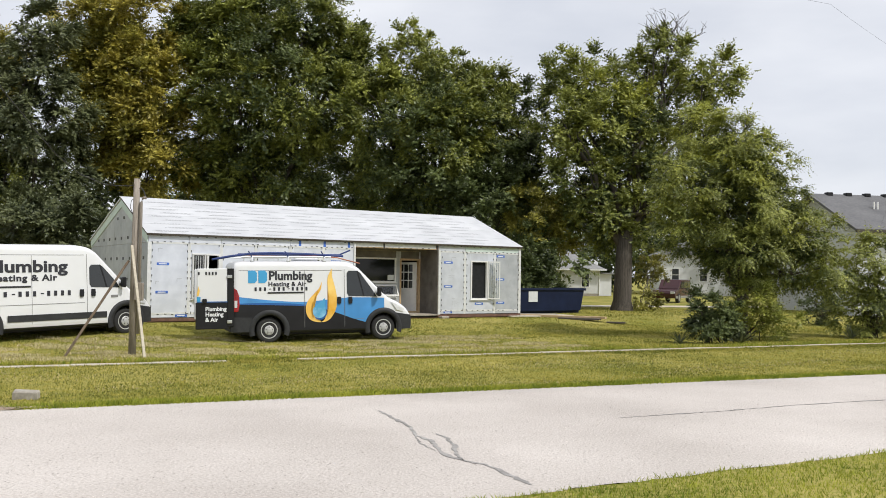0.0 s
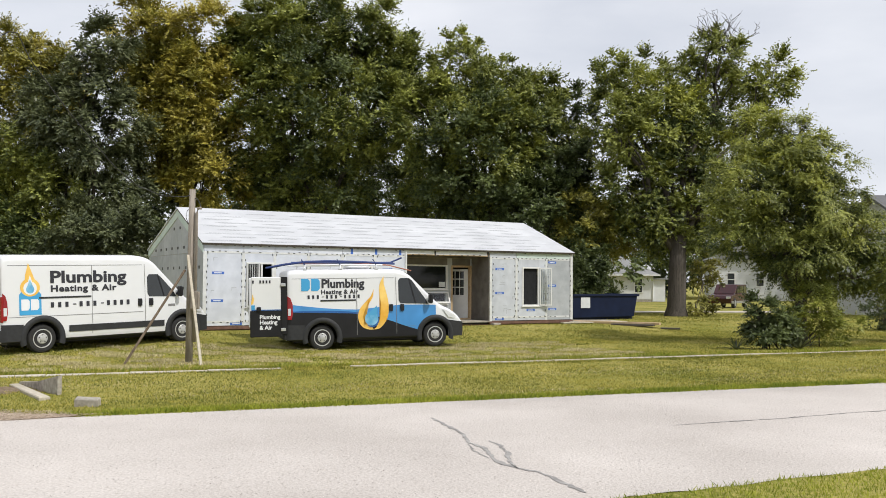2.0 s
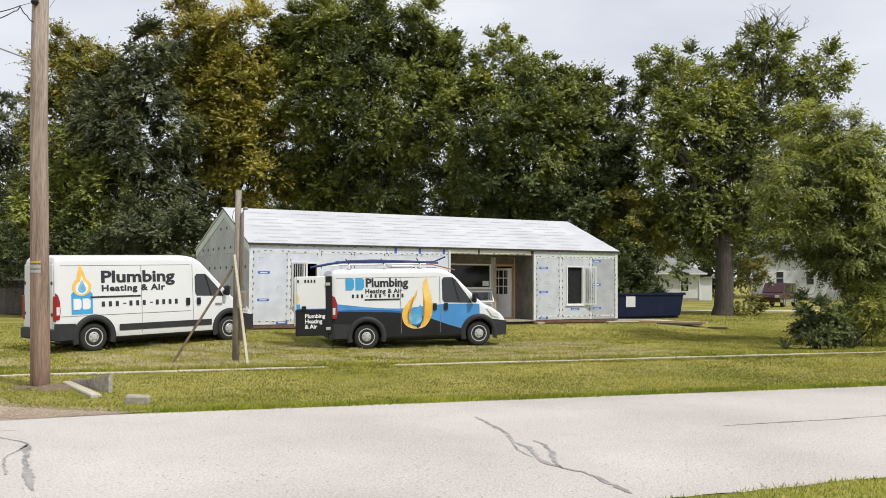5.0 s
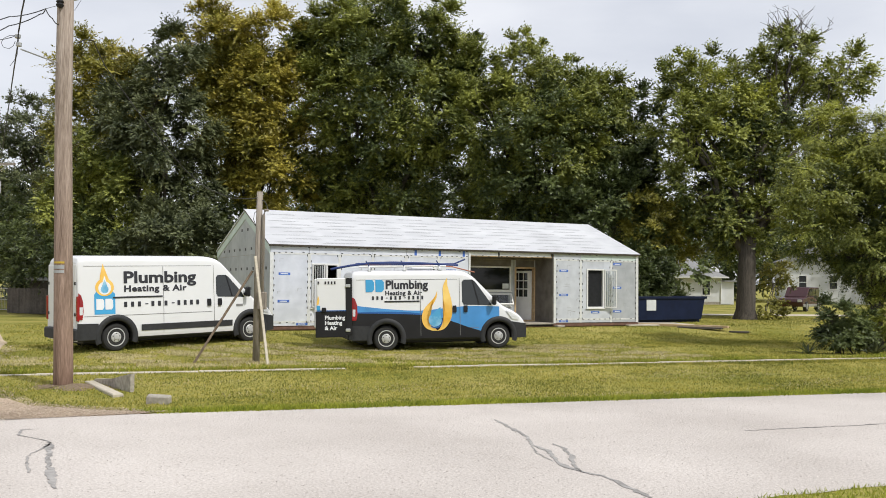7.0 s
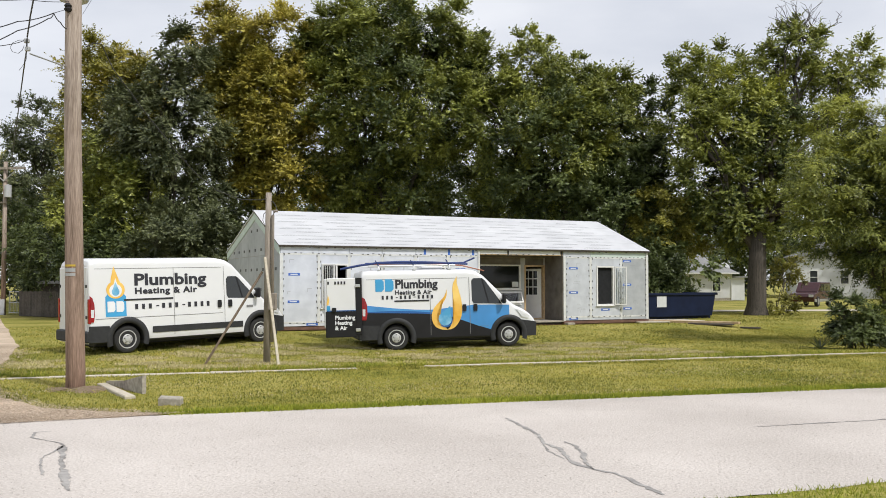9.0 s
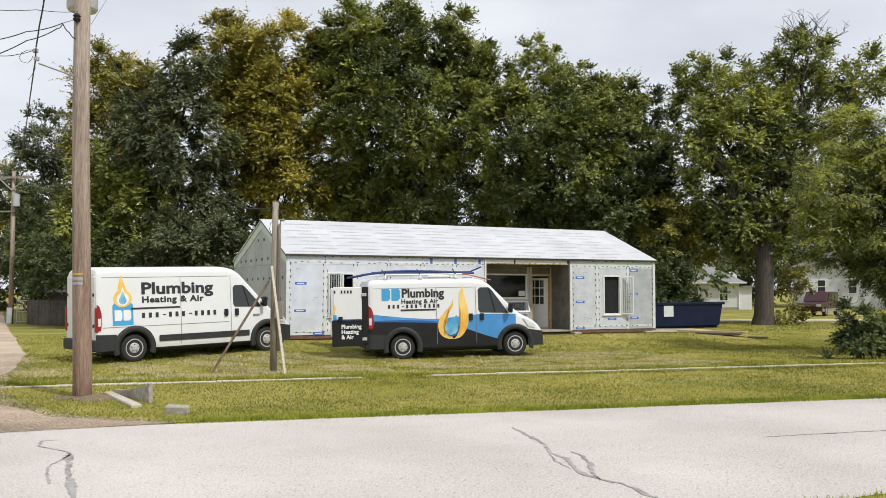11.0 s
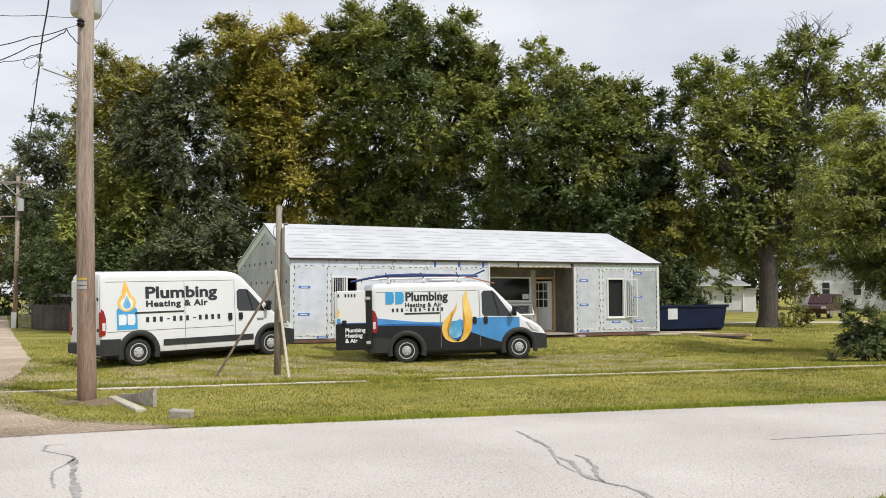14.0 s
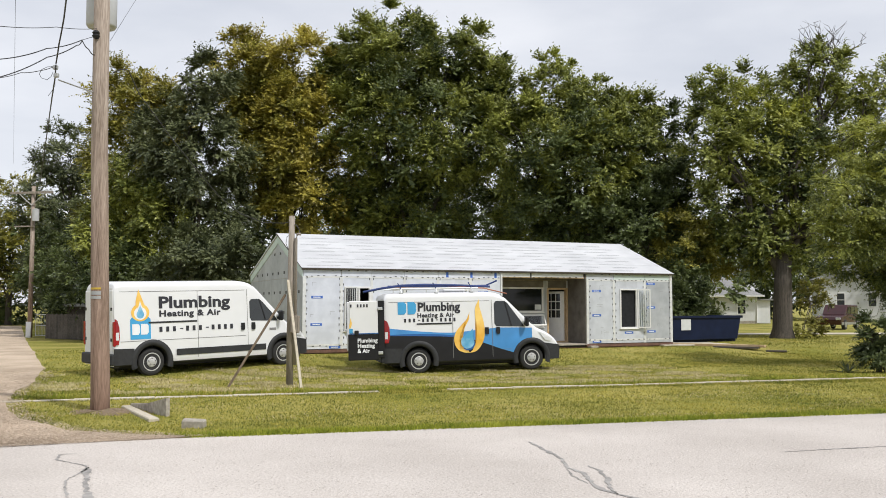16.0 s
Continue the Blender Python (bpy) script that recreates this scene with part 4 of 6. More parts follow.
    for x in (L - 2.30, L - 1.96):
        patch("door_handle", [(x - 0.05, handle_z - 0.10), (x + 0.05, handle_z - 0.10), (x + 0.06, handle_z), (x + 0.05, handle_z + 0.10), (x - 0.05, handle_z + 0.10), (x - 0.06, handle_z)], M_VANBLACK, 0.006, "black door handle", thick=0.035)
    tz, tx = (0.11, 1.0) if wrapped else (0.06, 0.75)
    patch("tail_light", [(0.015, 0.80 + tz), (0.13 * tx, 0.80 + tz), (0.17 * tx, 1.0 + tz), (0.16 * tx, 1.25 + tz), (0.10 * tx, 1.42 + tz), (0.015, 1.48 + tz)], M_REDLENS, 0.008, "red tail light", thick=0.02)
    patch("reversing_lens", [(0.03, 0.92 + tz), (0.10, 0.92 + tz), (0.11, 1.12 + tz), (0.03, 1.12 + tz)], M_CLEARLENS, 0.031, "clear lens in the tail light")
    patch("headlight", [(L - 0.70, 1.13), (L - 0.52, 1.06), (L - 0.26, 0.90), (L - 0.30, 0.83), (L - 0.52, 0.88)], M_CLEARLENS, 0.010, "clear headlight", thick=0.02)
    if not wrapped:
        patch("badge", [(L - 1.42, 1.05), (L - 1.20, 1.05), (L - 1.20, 1.12), (L - 1.42, 1.12)], M_SEAM, 0.008)
    mz = gl + 0.05
    mir = part("wing_mirror", boxed((L - 1.16, -1.24, mz - 0.06), (L - 1.05, -1.05, mz + 0.23), 0.035), M_VANBLACK, v, "black wing mirror")
    part("mirror_arm", tubed([(L - 1.12, -0.95, mz), (L - 1.12, -1.10, mz + 0.05)], 0.04, 8), M_VANBLACK, mir)
    part("wing_mirror", boxed((L - 1.20, 1.06, mz - 0.08), (L - 1.06, 1.28, mz + 0.30), 0.04), M_VANBLACK, v, "black wing mirror")
    # wheels
    tyre_bm = lathe([(0.24, -0.115), (0.30, -0.12), (0.345, -0.105), (0.37, -0.07), (0.372, 0.07), (0.345, 0.105), (0.24, 0.11)], 36)
    me_t = bpy.data.meshes.new("tyre")
    bmesh.ops.recalc_face_normals(tyre_bm, faces=tyre_bm.faces)
    tyre_bm.to_mesh(me_t)
    tyre_bm.free()
    me_t.materials.append(M_RUBBER)
    rim_bm = lathe([(0.238, -0.10), (0.244, -0.124), (0.225, -0.126), (0.205, -0.10), (0.15, -0.105), (0.12, -0.128), (0.075, -0.13), (0.06, -0.145), (0.02, -0.148)], 32)
    bmesh.ops.recalc_face_normals(rim_bm, faces=rim_bm.faces)
    for k in range(10):
        a = 2 * math.pi * k / 10
        c = Vector((0.178 * math.cos(a), -0.107, 0.178 * math.sin(a)))
        rim_bm.faces.new([rim_bm.verts.new(c + Vector((0.028 * math.cos(b3), -0.002, 0.028 * math.sin(b3)))) for b3 in [i * math.pi / 4 for i in range(8)]]).material_index = 1
    old = set(rim_bm.faces)
    for k in range(5):
        a = 2 * math.pi * k / 5 + 0.3
        box(rim_bm, (0.095 * math.cos(a) - 0.012, -0.142, 0.095 * math.sin(a) - 0.012), (0.095 * math.cos(a) + 0.012, -0.128, 0.095 * math.sin(a) + 0.012))
    for q in rim_bm.faces:
        if q not in old:
            q.material_index = 1
    me_r = bpy.data.meshes.new("rim")
    rim_bm.to_mesh(me_r)
    rim_bm.free()
    me_r.materials.append(M_STEEL)
    me_r.materials.append(M_FASTENER)
    for x in (XR, XF):
        for y, flip in ((-0.86, 0), (0.86, 180)):
            wheel = new("wheel", me_t)
            wheel.parent, wheel.matrix_basis = v, pose(x, y, 0.365, 0, 0, flip)
            tagged(wheel, "black tyre on a silver steel wheel")
            for nm, me in (("rim", me_r),):
                q = new(nm, me)
                q.parent = wheel
    # back end
    if not wrapped:
        for s, tx in ((-1, "ing"), (1, "Plumb")):
            y0, y1 = (-0.90, -0.012) if s < 0 else (0.012, 0.90)
            leaf2 = part("rear_door", boxed((-0.02, y0, 0.62), (0.02, y1, H - 0.22), 0.012), M_VANW, v, "white rear door")
            part("door_window", boxed((-0.026, y0 + 0.15, 1.45), (-0.021, y1 - 0.15, 1.95)), M_VANW, leaf2)
            part("hinge", boxed((-0.035, s * 0.86 - 0.04, 1.75), (-0.02, s * 0.86 + 0.04, 1.83)), M_VANBLACK, leaf2)
            part("hinge", boxed((-0.035, s * 0.86 - 0.04, 0.95), (-0.02, s * 0.86 + 0.04, 1.03)), M_VANBLACK, leaf2)
            part("tail_light", boxed((-0.03, s * 0.98 - 0.05, 0.82), (0.03, s * 0.98 + 0.045, 1.46), 0.012), M_REDLENS, v, "red tail light")
        for z, h2, tx2 in ((1.75, 0.26, "ing"), (1.55, 0.16, "Air")):
            b = lettering(tx2, h2, 0.008)
            for q in b.verts:
                q.co = Vector((-0.03, -0.35 - q.co.x, z + q.co.y))
            part("lettering", b, M_INK, body, "end of printed words on the rear door")
        part("marker_lamp", boxed((-0.02, -0.25, H - 0.17), (0.02, 0.25, H - 0.11), 0.008), M_VANBLACK, v)
    else:
        # no bay is modelled: a flat dark sheet paints its darkness
        part("cargo_opening", boxed((-0.012, -0.86, 0.66), (0.0, 0.86, H - 0.24)), M_INSIDE, v, "flat dark panel drawn as the unlit cargo bay")
        # one rear door swung out square to the van, facing the side
        mdoor = pose(-0.08, -1.0, 0, 0, 0, 0)
        panel = part("rear_door", boxed((-0.93, -0.03, 0.60), (-0.085, 0.03, H - 0.20), 0.02, mdoor), M_VANW, v, "rear door standing open, white over charcoal")
        bm2 = bmesh.new()
        box(bm2, (-0.96, -0.042, 0.44), (-0.08, 0.036, 1.19), mdoor, 0.012)
        part("charcoal_wrap", bm2, M_VANBLACK, panel, "charcoal vinyl on the lower door")
        part("blue_wrap", boxed((-0.93, -0.040, 1.192), (-0.086, -0.031, 1.22), 0, mdoor), M_DEEPBLUE, panel)
        for tx2, z in (("Plumbing", 0.955), ("Heating", 0.805), ("& Air", 0.655)):
            b = lettering(tx2, 0.16, 0.005)
            for q in b.verts:
                q.co = mdoor @ Vector((-0.70 + q.co.x * 1.0, -0.045, z + q.co.y))
            part("lettering", b, M_WHITE_PRINT, panel, "white printed words")
        for x, wd in ((-0.90, 0.045), (-0.70, 0.045), (-0.61, 0.045), (-0.52, 0.045), (-0.43, 0.045)):
            part("number_bar", boxed((x, -0.040, H - 0.38), (x + wd, -0.032, H - 0.295), 0, mdoor), M_INK, panel, "dark bar where a number is printed")
        part("flame_tongue", prism([(-0.93, 1.36), (-0.87, 1.40), (-0.85, 1.52), (-0.89, 1.66), (-0.91, 1.52), (-0.93, 1.46)], -0.042, -0.032), M_GOLD, panel, "golden flame mark").matrix_basis = mdoor
        part("blue_patch", boxed((-0.93, -0.041, 1.225), (-0.83, -0.032, 1.35), 0, mdoor), M_SKYBLUE, panel)
        part("door_handle", boxed((-0.78, -0.09, 1.16), (-0.66, -0.03, 1.30), 0.015, mdoor), M_VANBLACK, panel, "black door handle")
        for z in (0.64, 1.92):
            part("hinge", boxed((-0.10, -0.075, z - 0.045), (0.04, -0.046, z + 0.045), 0.01, mdoor), M_ALU, panel, "metal hinge")
        # added black strip paints the dark gap between open door and body
        part("door_edge", boxed((-0.17, -1.042, 0.50), (0.012, -0.90, H - 0.20), 0.01), M_VANBLACK, v, "black strip standing in for the dark gap beside the open door")
        part("rear_door", boxed((-0.90, 0.96, 0.62), (0.0, 1.02, H - 0.22), 0.02), M_VANW, v, "far rear door standing open")
        # roof rack with pipes
        rack = part("roof_rack", tubed([(0.25, -0.78, H + 0.13), (L - 2.5, -0.78, H + 0.13)], 0.022, 8), M_ALU, v, "aluminium roof rack")
        part("rack_rail", tubed([(0.25, 0.78, H + 0.13), (L - 2.5, 0.78, H + 0.13)], 0.022, 8), M_ALU, rack)
        for x in (0.55, 1.6, L - 2.7):
            part("rack_bar", tubed([(x, -0.85, H + 0.0), (x, -0.80, H + 0.14), (x, 0.80, H + 0.14), (x, 0.85, H + 0.0)], 0.022, 8), M_ALU, rack)
            part("rack_foot", boxed((x - 0.05, -0.86, H - 0.06), (x + 0.05, -0.76, H + 0.03), 0.01), M_ALU, rack)
            part("rack_stop", tubed([(x, -0.80, H + 0.14), (x - 0.10, -0.82, H + 0.30)], 0.016, 6), M_BLUEPIPE, rack)
        sag = lambda pts: [(x, y, H + z) for x, y, z in pts]
        part("conduit_tube", tubed(sag([(-0.55, -0.60, 0.06), (0.0, -0.60, 0.16), (0.6, -0.60, 0.235), (1.3, -0.60, 0.25), (2.2, -0.60, 0.22), (3.3, -0.6, 0.16)]), 0.035, 10), M_BLUEPIPE, rack, "long dark blue pipe")
        part("conduit_tube", tubed(sag([(0.2, -0.45, 0.22), (1.6, -0.45, 0.20), (3.2, -0.5, 0.20), (3.55, -0.5, 0.34)]), 0.025, 10), M_BLUEPIPE, rack, "long dark blue pipe")
        part("conduit_tube", tubed(sag([(0.3, -0.2, 0.2), (2.0, -0.2, 0.2), (3.2, -0.25, 0.12), (3.9, -0.3, -0.06)]), 0.018, 8), M_ORANGE, rack, "thin orange-brown pipe")
        part("ladder_rail", boxed((0.3, 0.1, H + 0.16), (3.4, 0.15, H + 0.24), 0.008), M_ALU, rack)
        part("roof_vent", boxed((1.9, -0.35, H + 0.01), (2.6, 0.35, H + 0.12), 0.04), M_VANW, rack, "white roof vent")
    return v


van((-11.55, 22.48, -0.02), (-9.03, 25.69, 0.08), 1.02, 2.50, "white high-roof panel van with plumbing lettering parked on grass", False)
van((-4.98, 26.0, -0.15), (-1.77, 27.2, -0.08), 1.02, 2.35, "low-roof panel van, white over blue and charcoal, rear door open", True)


# ---- poles and wires ----
def cable(name, pts, r, label, sag=0.0, material=M_CABLE, n=10):
    """A hanging wire through the points, each stretch drooping by sag."""
    line = []
    for a, b in zip(pts, pts[1:]):
        for i in range(n):
            t = i / n
            line.append(tuple(a[k] + (b[k] - a[k]) * t - (sag * 4 * t * (1 - t) if k == 2 else 0) for k in range(3)))
    line.append(pts[-1])
    return tagged(part(name, tubed(line, r * 0.56, 6), material, None, smooth=True), label, "cable")


pole = thing("utility_pole", pose(-8.72, 15.07, gz(-8.72, 15.07) - 0.02), "weathered round timber utility pole beside the gravel drive", "utility pole")
part("shaft", tubed([(0, 0, -0.4), (0.0, 0, 0.3), (-0.05, 0, 2.0), (-0.13, 0, 5.0), (-0.16, 0, 9.5)], [0.172, 0.166, 0.158, 0.147, 0.132], 20), M_POLE, pole, "cracked grey-brown timber shaft", smooth=True)
tank = part("transformer", lathe([(0.0, 6.93), (0.25, 6.93), (0.275, 6.97), (0.275, 7.9), (0.2, 8.0), (0.0, 8.02)], 24, "z"), M_TANK, pole, "light grey transformer can")
tank.location = (-0.37, 0.38, 0.22)
for f in tank.data.polygons:
    f.use_smooth = abs(f.normal.z) < 0.8
part("transformer_bracket", boxed((0.12, -0.32, 7.2), (0.22, -0.2, 7.28)), M_GALV, tank)
ins = part("insulator", lathe([(0.0, 6.76), (0.05, 6.78), (0.07, 6.82), (0.05, 6.85), (0.07, 6.88), (0.04, 6.92), (0.0, 6.93)], 14, "z"), M_VANBLACK, pole, "dark cable bracket")
ins.location = (-0.15, -0.17, 0)
for z, m, h in ((2.21, M_YELLOW, 0.018), (2.13, M_GALV, 0.032), (2.05, M_GALV, 0.026)):
    band = bmesh.new()
    prev = None
    for i in range(9):
        a = math.pi * (1.24 + 0.46 * i / 8)
        vs = [band.verts.new((-0.052 + 0.163 * math.cos(a), 0.163 * math.sin(a), z + dz)) for dz in (-h, h)]
        if prev:
            band.faces.new((prev[0], vs[0], vs[1], prev[1]))
        prev = vs
    part("tag", band, m, pole, "yellow tag" if m is M_YELLOW else "grey metal tag")
part("standoff", tubed([(-0.23, -0.07, 5.80), (0.35, -2.07, 5.51)], 0.013, 8), M_GALV, pole, "thin metal standoff rod")
cable("power_line", [(-8.88, 14.95, 6.91), (-8.82, 13.60, 6.52), (-8.56, 11.80, 5.96), (-8.29, 10.40, 5.52)], 0.011, "thin overhead wire from the utility pole", 0.02)
cable("power_line", [(-8.91, 14.95, 6.42), (-8.95, 14.80, 6.49), (-8.96, 14.60, 6.60), (-8.99, 13.60, 6.16), (-8.98, 12.40, 5.65), (-8.90, 11.20, 5.16)], 0.016, "twisted service wire sagging from the utility pole", 0.03)
cable("power_line", [(-8.96, 14.60, 6.59), (-8.99, 14.50, 6.48), (-8.98, 13.60, 6.01), (-8.97, 12.40, 5.37), (-8.89, 11.20, 4.78)], 0.016, "twisted service wire sagging from the utility pole", 0.03)
cable("power_line", [(-8.96, 14.60, 6.60), (-8.92, 14.95, 6.77)], 0.009, "thin tie wire at the pole", 0.0)
cable("power_line", [(-5.98, 9.50, 6.04), (-7.00, 11.00, 6.00), (-7.48, 11.70, 5.95), (-7.99, 12.40, 5.85), (-8.39, 12.95, 5.70), (-8.43, 13.00, 5.50), (-8.71, 13.40, 5.48), (-9.39, 14.40, 5.52), (-10.47, 16.00, 5.63), (-13.19, 20.00, 5.73), (-17.30, 26.00, 5.63)], 0.020, "thick overhead wire with a splice", 0.01)
cable("power_line", [(-8.45, 13.00, 5.67), (-8.60, 12.80, 5.55), (-8.76, 12.60, 5.48), (-8.90, 12.30, 5.33), (-9.21, 11.60, 5.00)], 0.011, "thin overhead wire from the splice", 0.01)
cable("splice_loop", [(-8.46, 13.00, 5.67), (-8.57, 13.00, 5.67), (-8.67, 13.00, 5.63), (-8.71, 13.00, 5.56), (-8.67, 13.00, 5.49), (-8.57, 13.00, 5.46), (-8.50, 13.00, 5.51), (-8.47, 13.00, 5.58)], 0.007, "loose loop of wire at a splice")
cable("loose_wire", [(-8.43, 13.00, 5.47), (-8.43, 13.00, 5.36), (-8.49, 13.00, 5.26), (-8.55, 13.00, 5.19)], 0.006, "loose wire end hanging from the splice")
tagged(part("wire_clamp", boxed((-8.47, 12.97, 5.62), (-8.39, 13.03, 5.69), 0.012), M_GALV), "metal clamp on the overhead wire", "clamp")
tagged(part("wire_clamp", boxed((-8.45, 12.97, 5.49), (-8.37, 13.03, 5.56), 0.012), M_GALV), "metal clamp on the overhead wire", "clamp")
cable("guy_wire", [(-8.76, 15.2, 6.75), (-10.88, 20.0, 9.28)], 0.008, "thin guy wire rising from the utility pole")
cable("guy_wire", [(-14.11, 20.0, 9.47), (-42.1, 60.0, 12.3)], 0.008, "thin wire high over the drive")
cable("service_drop", [(-8.68, 15.19, 6.14), (-8.63, 15.35, 6.25), (-8.57, 15.53, 6.28), (-8.48, 15.80, 5.88), (-8.19, 16.65, 5.13), (-7.94, 17.39, 4.55), (-7.77, 17.92, 4.17), (-7.55, 18.57, 3.85), (-7.30, 19.32, 3.71), (-7.05, 20.05, 3.76), (-6.96, 20.33, 3.83)], 0.017, "black service cable swinging down to the meter post", 0.0, n=3)
cable("power_line", [(-8.9, 15.07, 9.4), (8.62, 20.0, 8.08), (12.5, 23.0, 7.3), (22.0, 45.4, 4.3)], 0.004, "thin wire high over the lawn", 0.05)

# temporary meter post with its props
post = thing("meter_post", pose(-6.97, 20.3, gz(-6.97, 20.3)), "grey timber meter post propped by two boards", "post")
part("shaft", tubed([(0, 0, -0.3), (0, 0, 2), (0.02, 0, 4.0)], [0.085, 0.078, 0.07], 12), M_OLDPOST, post, smooth=True)
part("brace", boxed((-0.062, -0.025, 0), (0.062, 0.025, 2.56), 0.006, Matrix.Translation((-1.34, -0.5, -0.05)) @ Vector((1.27, 0.36, 2.2)).to_track_quat("Z", "Y").to_matrix().to_4x4()), M_BRACE, post, "brown board leaning on the post")
part("brace", boxed((-0.03, -0.018, 0), (0.03, 0.018, 2.68), 0.005, Matrix.Translation((0.56, -0.8, -0.06)) @ Vector((-0.56, 0.62, 2.52)).to_track_quat("Z", "Y").to_matrix().to_4x4()), M_CONC, post, "pale board leaning on the post")
part("conduit", tubed([(0.14, -0.05, 0.5), (0.14, -0.05, 3.45), (0.17, -0.05, 3.56), (0.25, -0.08, 3.56)], 0.035, 10), M_OLDPOST, post, "grey conduit with a weatherhead", smooth=True)
part("meter_box", boxed((0.06, -0.17, 1.25), (0.26, -0.07, 1.65), 0.015), M_OLDPOST, post, "grey meter box")
part("loose_wire", tubed([(0.02, 0, 3.75), (0.12, -0.03, 3.80), (0.20, -0.04, 3.70), (0.25, -0.08, 3.56)], 0.010, 6), M_CABLE, post)
part("loose_wire", tubed([(0.02, 0, 3.6), (-0.09, -0.03, 3.5), (-0.11, -0.04, 3.35), (-0.03, -0.09, 3.2)], 0.008, 6), M_CABLE, post)

far_pole = thing("utility_pole", pose(-33.66, 50.0, gz(-33.66, 50.0)), "slim far utility pole with a crossarm and transformer", "utility pole")
part("shaft", tubed([(0, 0, -0.2), (0, 0, 4), (0, 0, 9.25)], [0.15, 0.135, 0.11], 12), M_POLE, far_pole, smooth=True)
part("crossarm", boxed((-1.45, -0.2, 8.76), (1.4, -0.1, 8.89)), M_OLDPOST, far_pole)
part("crossarm", boxed((-1.1, -0.2, 6.72), (0.25, -0.1, 6.80)), M_OLDPOST, far_pole)
part("transformer", lathe([(0.0, 7.05), (0.2, 7.07), (0.2, 7.80), (0.0, 7.85)], 16, "z"), M_TANK, far_pole, "pale grey transformer can").location = (0.32, -0.2, 0)
for x in (-1.3, -0.95, 0.95, 1.3):
    part("insulator", lathe([(0.0, 8.89), (0.06, 8.91), (0.04, 9.04), (0.0, 9.06)], 8, "z"), M_TANK, far_pole).location = (x, -0.15, 0)
for s in (-1, 1):
    part("arm_brace", tubed([(0, -0.16, 8.05), (s * 0.85, -0.16, 8.76)], 0.03, 6), M_GALV, far_pole)
part("guard", boxed((-0.16, -0.17, 0.0), (0.16, -0.10, 0.95)), M_TANK, far_pole, "pale pole guard")
cable("power_line", [(-33.4, 49.9, 7.0), (-28.0, 49.0, 4.9), (-23.0, 48.0, 3.6)], 0.015, "service wire sagging from the far pole")


# ---- kerbside pieces ----
def slab_poly(name, pts, z0, z1, material, label, category):
    bm = bmesh.new()
    lo = [bm.verts.new((x, y, z0)) for x, y in pts]
    hi = [bm.verts.new((x, y, z1)) for x, y in pts]
    bm.faces.new(lo[::-1])
    bm.faces.new(hi)
    for i in range(len(pts)):
        j = (i + 1) % len(pts)
        bm.faces.new((lo[i], lo[j], hi[j], hi[i]))
    bmesh.ops.bevel(bm, geom=[e for e in bm.edges if all(v.co.z > z1 - 1e-4 for v in e.verts)], offset=0.015, segments=1, affect="EDGES")
    return tagged(part(name, bm, material), label, category)


wing = bmesh.new()
wing_pts = [(-8.45, 15.66, 0.03), (-7.83, 15.10, 0.10), (-7.20, 14.55, 0.26)]
low = [[wing.verts.new((x + k * 0.663, y + k * 0.748, -0.4)) for x, y, z in wing_pts] for k in (0.0, 0.07)]
high = [[wing.verts.new((x + k * 0.663, y + k * 0.748, z)) for x, y, z in wing_pts] for k in (0.0, 0.07)]
for i in (0, 1):
    wing.faces.new((low[0][i], low[0][i + 1], high[0][i + 1], high[0][i]))
    wing.faces.new((low[1][i], low[1][i + 1], high[1][i + 1], high[1][i]))
    wing.faces.new((high[0][i], high[0][i + 1], high[1][i + 1], high[1][i]))
for i in (0, 2):
    wing.faces.new((low[0][i], low[1][i], high[1][i], high[0][i]))
tagged(part("headwall", wing, M_CONC_DARK), "upright concrete wing of a culvert headwall in the verge", "headwall")
slab_poly("headwall", [(-8.45, 15.66), (-8.58, 15.55), (-7.15, 13.85), (-7.02, 13.96)], -0.4, 0.0, M_CONC, "broken concrete coping of the culvert sunk in the verge", "headwall")
slab_poly("concrete_block", [(-6.36, 13.46), (-5.94, 13.38), (-5.86, 13.10), (-6.24, 13.14)], -0.15, 0.075, M_CONC_DARK, "rough concrete block lying in the verge", "block")
soil = bmesh.new()
soil_mid = soil.verts.new((-8.55, 15.05, gz(-8.55, 15.05) + 0.05))
soil_rim = [soil.verts.new((-8.55 + (0.85 + 0.25 * math.sin(i * 2.3)) * math.cos(i * math.pi / 12), 15.05 + (0.5 + 0.15 * math.sin(i * 1.7)) * math.sin(i * math.pi / 12), gz(-8.55, 15.05) - 0.01)) for i in range(24)]
for i in range(24):
    soil.faces.new((soil_mid, soil_rim[i], soil_rim[(i + 1) % 24]))
tagged(part("soil_patch", soil, M_DIRT), "bare brown soil round the foot of the utility pole", "soil", kind="structure")
sw = new("sidewalk")
tagged(sw, "narrow pale concrete sidewalk half overgrown by grass", "sidewalk", kind="structure")
for i in range(26):
    u = -16.0 + i * 1.52
    v0 = 5.60 + 0.030 * (u + 6)
    if -3.0 < u < -1.0:
        continue
    bm = bmesh.new()
    pts = [road_xy(u, v0), road_xy(u + 1.5, v0 + 0.045), road_xy(u + 1.5, v0 + 0.28 + 0.05 * math.sin(i * 1.3 + 0.9)), road_xy(u, v0 + 0.28 + 0.05 * math.sin((i - 1) * 1.3 + 0.9))]
    vs = [bm.verts.new((x, y, gz(x, y) + 0.016 + 0.004 * (i % 3))) for x, y in pts]
    vb = [bm.verts.new((x, y, gz(x, y) - 0.1)) for x, y in pts]
    bm.faces.new(vs)
    for k in range(4):
        bm.faces.new((vs[k], vb[k], vb[(k + 1) % 4], vs[(k + 1) % 4]))
    part("slab", bm, M_CONC, sw)


